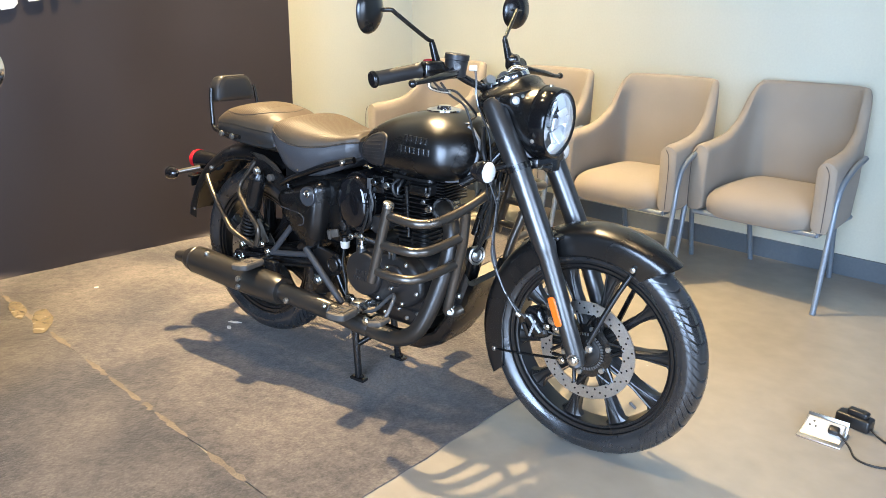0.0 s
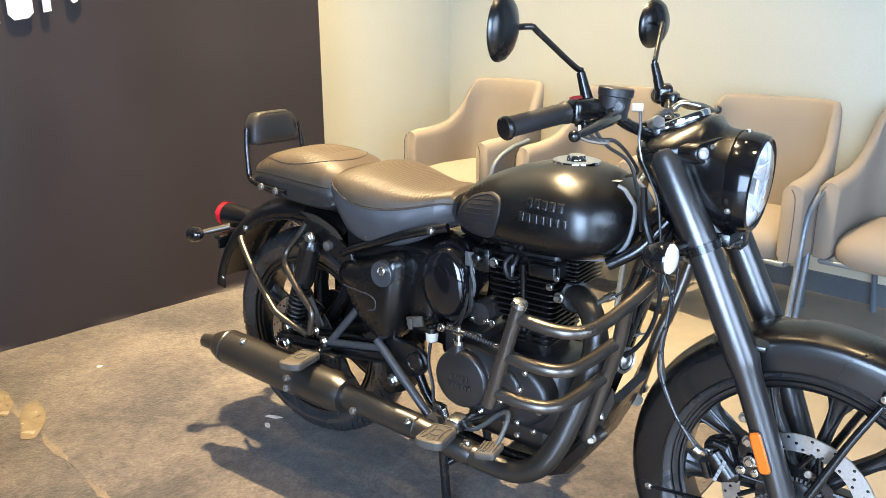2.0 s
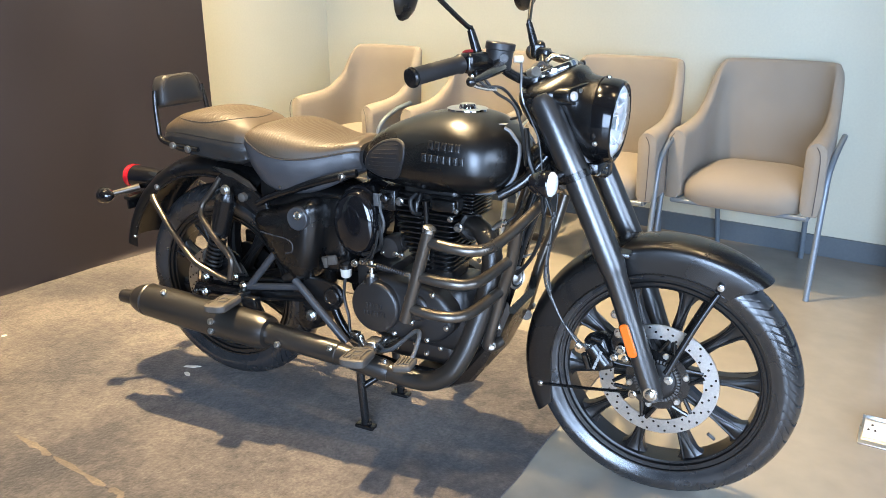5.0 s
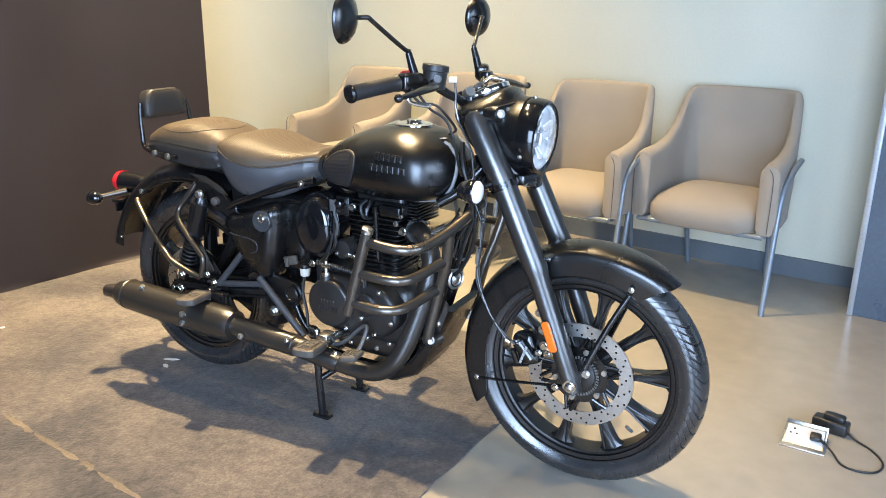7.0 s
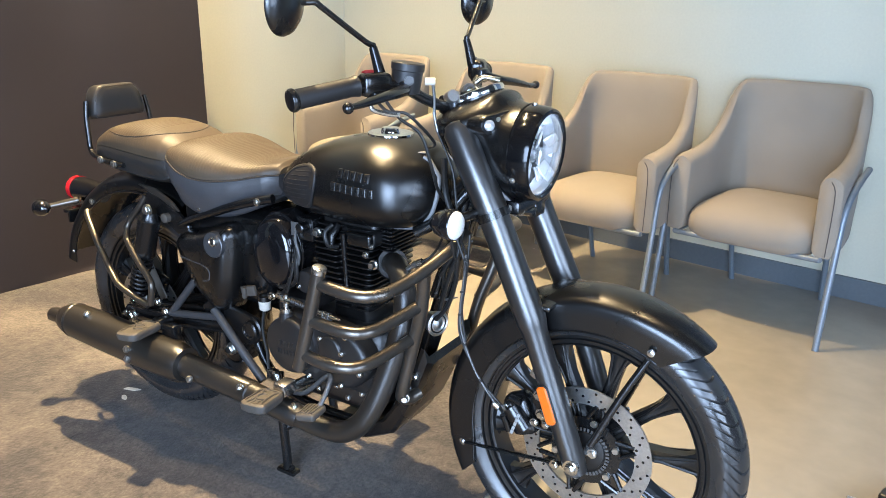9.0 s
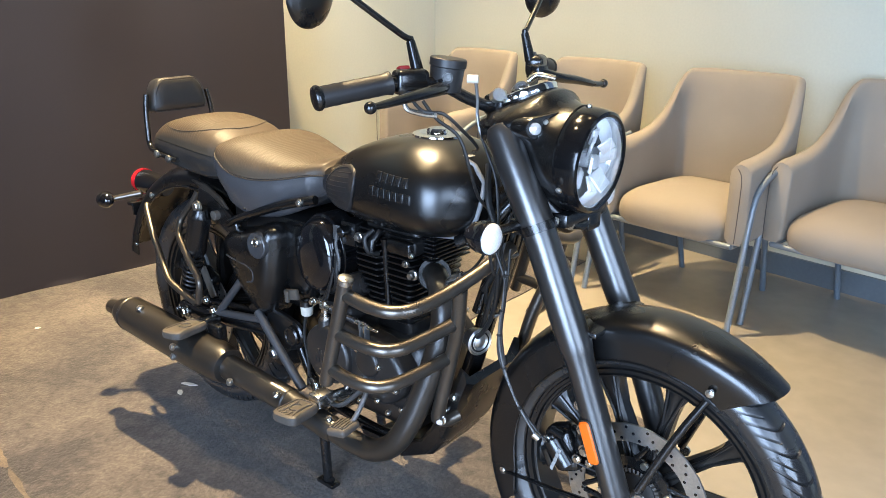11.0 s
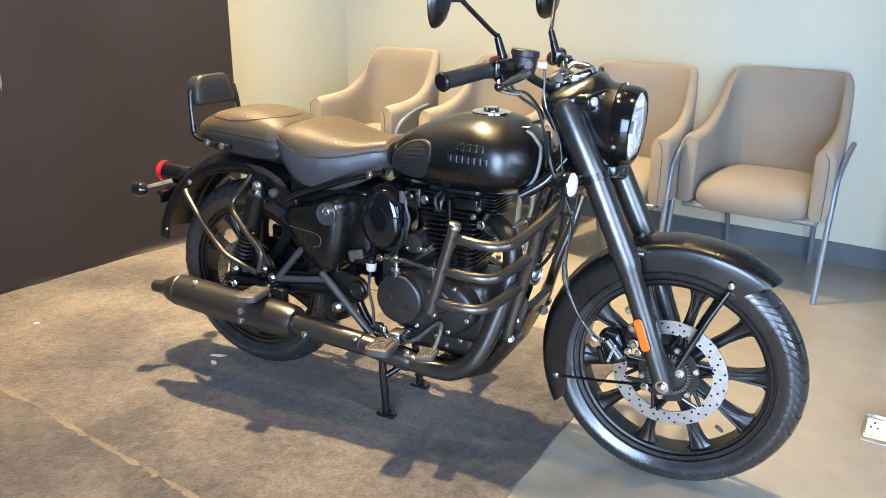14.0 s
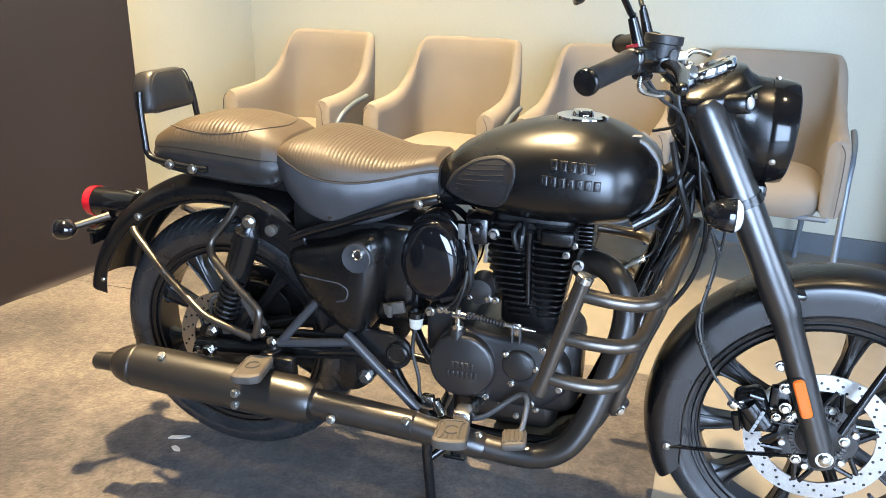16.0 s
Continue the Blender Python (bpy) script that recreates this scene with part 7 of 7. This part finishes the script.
# side stand folded on the left
part("side_stand", Geo().tube([(0.62, 0.13, 0.26), (0.50, 0.16, 0.25), (0.38, 0.17, 0.26)], 0.011, 12), SATIN_BLACK, bike)


# ---- cable clips, ties and small fittings ----
def ring_at(place, axis, r, half, thick, mat, name, parent, label=""):
    m = Matrix.Translation(place) @ Vector((0, 0, 1)).rotation_difference(Vector(axis).normalized()).to_matrix().to_4x4()
    return part(name, Geo().lathe([(-half, r), (-half, r + thick), (half, r + thick), (half, r), (-half, r)], axis="z", seg=24, m=m), mat, parent, label)


for x, y, z, tilt in ((1.136, -0.142, 0.745, 10), (1.126, -0.137, 0.670, -8), (1.119, -0.133, 0.615, 6), (1.128, -0.129, 0.545, 24), (1.168, -0.126, 0.468, 45)):
    part("hose_clip", Geo().box((0.010, 0.010, 0.006), (0, 0, 0), 0.002, m=pose(x, y, z, 0, tilt, 0)), CABLE, bike)
cable("hose_twin", [(1.142, -0.140, 0.80), (1.139, -0.140, 0.750), (1.131, -0.136, 0.69), (1.122, -0.132, 0.62), (1.130, -0.127, 0.552)], 0.0028, CABLE)
cable("horn_lead", [(1.018, -0.068, 0.556), (1.045, -0.082, 0.585), (1.075, -0.100, 0.630), (1.098, -0.118, 0.690), (1.108, -0.130, 0.760), (1.105, -0.128, 0.815)], 0.0052, CABLE)
for z, tail in ((0.735, 0.030), (0.590, 0.038)):
    x = 1.045 - (0.76 - z) * 0.281
    ring_at((x, 0, z), (0.27, 0, 0.96), 0.0225, 0.003, 0.0022, BRAID, "cable_tie", bike)
    part("tie_tail", Geo().box((tail, 0.003, 0.0035), (0, 0, 0), m=pose(x + 0.03, -0.024, z + 0.004, 0, -12, 30)), BRAID, bike)
cable("frame_wire", [(1.052, -0.034, 0.80), (1.040, -0.040, 0.745), (1.022, -0.043, 0.68), (1.004, -0.046, 0.61)], 0.0042, BRAID)
cable("frame_wire", [(1.060, -0.028, 0.80), (1.050, -0.050, 0.74), (1.036, -0.060, 0.69), (1.024, -0.052, 0.63)], 0.0036, CABLE)
# fittings between the bar clamps and the dial
lock_m = Matrix.Translation((1.022, 0.056, 1.064)) @ Vector((0, 0, 1)).rotation_difference(Vector((0.70, -0.66, 0.26))).to_matrix().to_4x4()
fit_lock = part("clutch_perch", Geo().lathe([(-0.030, 0.015), (0.002, 0.0165), (0.005, 0.015), (0.005, 0.010), (0.002, 0.009), (0.002, 0.0005)], axis="z", seg=28, m=lock_m), BRAID, hb, "bare metal clutch perch")
part("perch_nut", Geo().lathe([(0.002, 0.0072), (0.009, 0.0072), (0.010, 0.005), (0.010, 0.0005)], axis="z", seg=6, m=lock_m), STEEL, fit_lock)
part("cable_elbow", Geo().tube([(1.034, 0.062, 1.080), (1.048, 0.070, 1.092), (1.066, 0.075, 1.091), (1.080, 0.086, 1.086)], [0.007, 0.0065, 0.0065, 0.008], 12, smooth=4), STEEL, hb, "bright metal cable elbow")
part("wire_tag", Geo().box((0.030, 0.010, 0.004), (0, 0, 0), 0.0012, m=pose(1.006, 0.043, 1.042, 20, -40, 25)), WHITE_PLASTIC, hb, "white plastic wire tag")
g = Geo()
for k in range(7):
    g.cut().box((0.008, 0.005, 0.005), (0, 0, 0), 0.0012, m=dial @ pose(0, 0, 0, 0, 0, 200 + 20 * k) @ pose(0.0625, 0, 0.002, 0, 0, 0))
part("dial_lugs", g, STEEL, nac)
# wedge plates below the saddle joint and the exhaust sensor
for sgn in (-1, 1):
    w = round_outline([(0.070, 0.758), (0.140, 0.754), (0.205, 0.726), (0.232, 0.700), (0.196, 0.704), (0.130, 0.730)], 0.006, 3)
    part("grab_plate", Geo().plate(w, sgn * 0.006, m=pose(0, sgn * 0.112, 0), rim=0.002), GUARD, bike)
part("exhaust_sensor", Geo().tube([(0.955, -0.110, 0.672), (0.976, -0.106, 0.688), (0.981, -0.105, 0.692), (1.002, -0.101, 0.703)], [0.0055, 0.0055, 0.0085, 0.0080], 12), STEEL, bike, "bright metal exhaust sensor")
cable("sensor_lead", [(1.000, -0.101, 0.702), (1.014, -0.094, 0.712), (1.022, -0.075, 0.728), (1.020, -0.050, 0.745)], 0.003, CABLE)
cable("plug_cap_lead", [(0.640, -0.105, 0.735), (0.650, -0.125, 0.700), (0.662, -0.128, 0.665), (0.655, -0.124, 0.635)], 0.0038, BRAID)
cable("breather_pipe", [(0.575, -0.115, 0.545), (0.600, -0.130, 0.552), (0.622, -0.136, 0.572), (0.634, -0.134, 0.600)], 0.0035, CABLE)
# bracket that guides the clutch cable
part("cable_bracket", Geo().cut().box((0.004, 0.016, 0.040), (0.752, -0.150, 0.522), 0.001).cut().box((0.004, 0.016, 0.040), (0.768, -0.150, 0.520), 0.001), BRAID, case)
# strap and springs of the rear brake
part("rear_disc_guard", Geo().plate(round_outline([(0.035, 0.395), (0.060, 0.400), (0.052, 0.470), (0.030, 0.465)], 0.006, 2), -0.004, m=pose(0, -0.118, 0), rim=0.001), DISC_STEEL, bike)


# ---- floor socket with plug, adapter and lead ----
SOCKET_WHITE = surface("white_socket_plastic", (0.55, 0.54, 0.52), 0.35, grain=80, bump=0.02, vary=0.03)
BOX_METAL = surface("brushed_box_metal", (0.55, 0.54, 0.51), 0.35, metal=1.0, grain=220, bump=0.1)
PLASTIC_BLACK = surface("black_plug_plastic", (0.012, 0.012, 0.012), 0.35, grain=120, bump=0.05)
sock_m = pose(1.953, 0.500, 0.0, 0, 0, -4) @ Matrix.Diagonal((0.8, 0.8, 0.8, 1))
so = thing("floor_socket", "metal pop-up floor socket with white outlets on bare floor", "floor socket", sock_m)
part("base_plate", Geo().box((0.160, 0.130, 0.005), (0, -0.012, 0.0035), 0.002), BOX_METAL, so, "bare metal base plate")
wedge = [(-0.050, 0.006), (0.046, 0.006), (0.050, 0.042), (0.040, 0.044), (-0.046, 0.010)]
g = Geo().rings([[(-0.072, y, z) for y, z in wedge], [(0.070, y, z) for y, z in wedge]])
part("housing", g, BOX_METAL, so)
face = Matrix.Translation((0, -0.003, 0.0285)) @ pose(0, 0, 0, 27, 0, 0)
part("outlet_plate", Geo().box((0.134, 0.078, 0.008), (0, 0, 0), 0.003, m=face), SOCKET_WHITE, so, "white outlet plate")
for cx in (-0.040, 0.032):
    for dx, dy in ((0, 0.018), (-0.011, -0.004), (0.011, -0.004)):
        # solid black plugs stand in for the dark inside the holes
        part("socket_hole", Geo().lathe([(0.0, 0.0042), (0.0046, 0.0042), (0.0047, 0.0005)], axis="z", seg=12, m=face @ pose(cx + dx, dy, 0)), PLASTIC_BLACK, so)
part("lid", Geo().box((0.150, 0.004, 0.050), (0, 0, 0), 0.0015, m=pose(0, 0.053, 0.028, -18, 0, 0)), BOX_METAL, so, "bare metal lid standing open")
pl = thing("power_plug", "black power plug in the white outlet", "plug", sock_m @ face @ pose(0.038, -0.006, 0.004))
part("plug_body", Geo().box((0.040, 0.034, 0.024), (0, 0, 0.012), 0.008, segs=3), PLASTIC_BLACK, pl)
part("plug_collar", Geo().tube([(0.012, -0.006, 0.014), (0.034, -0.022, 0.012)], [0.007, 0.004], 10), PLASTIC_BLACK, pl)
ad = thing("power_adapter", "black power adapter lying beside the floor socket", "power adapter", pose(2.020, 0.615, 0.0, 0, 0, -14))
part("adapter_body", Geo().box((0.105, 0.050, 0.042), (0, 0, 0.021), 0.008, segs=3), PLASTIC_BLACK, ad)
part("adapter_top", Geo().box((0.062, 0.032, 0.022), (0.008, 0, 0.050), 0.007, segs=3), PLASTIC_BLACK, ad)
lead = thing("power_lead", "thin black power lead looped on the floor", "cable")
part("lead", Geo().tube([(2.005, 0.470, 0.030), (2.035, 0.445, 0.012), (2.060, 0.405, 0.004), (2.105, 0.392, 0.0035), (2.150, 0.412, 0.0035), (2.168, 0.470, 0.0035), (2.140, 0.535, 0.0035), (2.095, 0.575, 0.006), (2.066, 0.600, 0.014)], 0.0034, 8, smooth=6), CABLE, lead)

# ---- a second motorcycle whose chrome mirror reaches into view ----
mo = thing("parked_motorcycle", "parked motorcycle with a round chrome mirror", "motorcycle")
NX, NY = -0.30, -1.42
part("fork", Geo().tube([(NX + 0.02, NY - 0.10, 0.33), (NX - 0.22, NY - 0.10, 0.98)], 0.028, 16), FORK, mo)
part("fork", Geo().tube([(NX + 0.02, NY + 0.10, 0.33), (NX - 0.22, NY + 0.10, 0.98)], 0.028, 16), FORK, mo)
part("tyre", Geo().lathe([(-0.045, 0.25), (-0.05, 0.28), (-0.035, 0.318), (0, 0.33), (0.035, 0.318), (0.05, 0.28), (0.045, 0.25), (-0.045, 0.25)], (NX + 0.03, NY, 0.33), seg=64), RUBBER, mo)
part("wheel", Geo().lathe([(-0.04, 0.25), (-0.03, 0.22), (-0.05, 0.05), (-0.06, 0.03), (0.06, 0.03), (0.05, 0.05), (0.03, 0.22), (0.04, 0.25)], (NX + 0.03, NY, 0.33), seg=48), CAST_BLACK, mo)
part("yoke", Geo().box((0.07, 0.26, 0.04), (NX - 0.22, NY, 0.97), 0.01), SATIN_BLACK, mo)
part("handlebar", Geo().tube([(NX - 0.20, NY - 0.36, 1.06), (NX - 0.16, NY - 0.15, 1.06), (NX - 0.19, NY, 1.0), (NX - 0.16, NY + 0.15, 1.06), (NX - 0.20, NY + 0.36, 1.06)], 0.012, 12, smooth=5), SATIN_BLACK, mo)
MX, MY, MZ = 0.335, -1.115, 1.115
part("mirror_stem", Geo().tube([(NX - 0.17, NY + 0.20, 1.06), (NX - 0.10, NY + 0.24, 1.14), (0.10, -1.16, 1.165), (MX - 0.03, MY, MZ + 0.01)], 0.006, 10, smooth=5), CHROME, mo, "chrome mirror stem")
part("chrome_mirror", Geo().lathe([(0.046, 0.0005), (0.044, 0.018), (0.036, 0.042), (0.022, 0.060), (0.006, 0.069), (-0.004, 0.070), (-0.010, 0.066), (-0.012, 0.0005)], axis="z", seg=48, m=Matrix.Translation((MX, MY, MZ)) @ Vector((0, 0, 1)).rotation_difference(Vector((0.80, -0.55, 0.10))).to_matrix().to_4x4()), CHROME, mo, "round chrome mirror shell")

# ---- scraps on the carpet ----
PAPER = surface("dusty_white_scrap", (0.62, 0.60, 0.56), 0.7, bump=0.1)
for x, y, a, s in ((-0.19, -0.035, 20, 1.0), (-0.165, -0.085, -30, 0.6), (-1.02, -0.155, 50, 0.35)):
    o = round_outline([(-0.030 * s, -0.006), (0.010 * s, -0.009), (0.034 * s, 0.002), (0.012 * s, 0.008), (-0.022 * s, 0.007)], 0.004, 2)
    solid("scrap", Geo().rings([[(p, q, 0.0) for p, q in o], [(p, q, 0.0016) for p, q in o]]), PAPER, "small torn white scrap lying on the carpet", "scrap", pose(x, y, 0.0052, 0, 0, a), group="scraps on the carpet")
SEAM_DUST = surface("worn_carpet_seam", (0.135, 0.110, 0.085), 0.9, grain=160, bump=0.5, patch=12, patch_vary=0.35, vary=0.3, dist=0.002)
rnd = random.Random(8)
seam = Geo()
x = -1.25
while x < 0.95:
    run = rnd.uniform(0.06, 0.30)
    lo, hi = [], []
    for i in range(9):
        px = min(0.98, x + run * i / 8)
        py = -0.465 - 0.1439 * (px + 1.25)
        end = 0.35 if i in (0, 8) else 1.0
        lo.append((px, py - end * rnd.uniform(0.004, 0.017)))
        hi.append((px, py + end * rnd.uniform(0.003, 0.013)))
    o = lo + hi[::-1]
    seam.rings([[(p, q, 0.0045) for p, q in o], [(p, q, 0.0056) for p, q in o]])
    x += run + rnd.uniform(0.01, 0.16)
# two wrinkled strips of old clear tape on the seam
TAPE = surface("yellowed_clear_tape", (0.17, 0.14, 0.095), 0.20, grain=60, bump=0.5, bump_scale=45, patch=18, patch_vary=0.25, coat=0.4, dist=0.004)
for tx, ty, ta, o in ((-1.01, -0.515, -12, [(-0.130, 0.000), (-0.105, 0.032), (0.020, 0.030), (0.060, 0.012), (0.118, -0.020), (0.060, -0.034), (-0.060, -0.028)]),
                      (-0.815, -0.525, -14, [(-0.125, 0.010), (-0.145, 0.058), (-0.020, 0.060), (0.062, 0.030), (0.130, -0.014), (0.112, -0.052), (0.030, -0.030), (-0.050, -0.018)])):
    o = round_outline(o, 0.016, 3)
    strip = [[(p * k, q * k, z + 0.0012 * math.sin(p * 90 + q * 40)) for p, q in o] for k, z in ((1.0, 0.0010), (1.0, 0.0026), (0.8, 0.0040), (0.45, 0.0034), (0.1, 0.0040))]
    solid("tape_strip", Geo().rings(strip), TAPE, "wrinkled yellowed clear tape stuck on the carpet seam", "tape", pose(tx, ty, 0.0058, 0, 0, ta), group="tape on the carpet")
solid("carpet_seam", seam, SEAM_DUST, "pale worn patches along the seam between two carpet strips", "carpet seam", kind="structure")
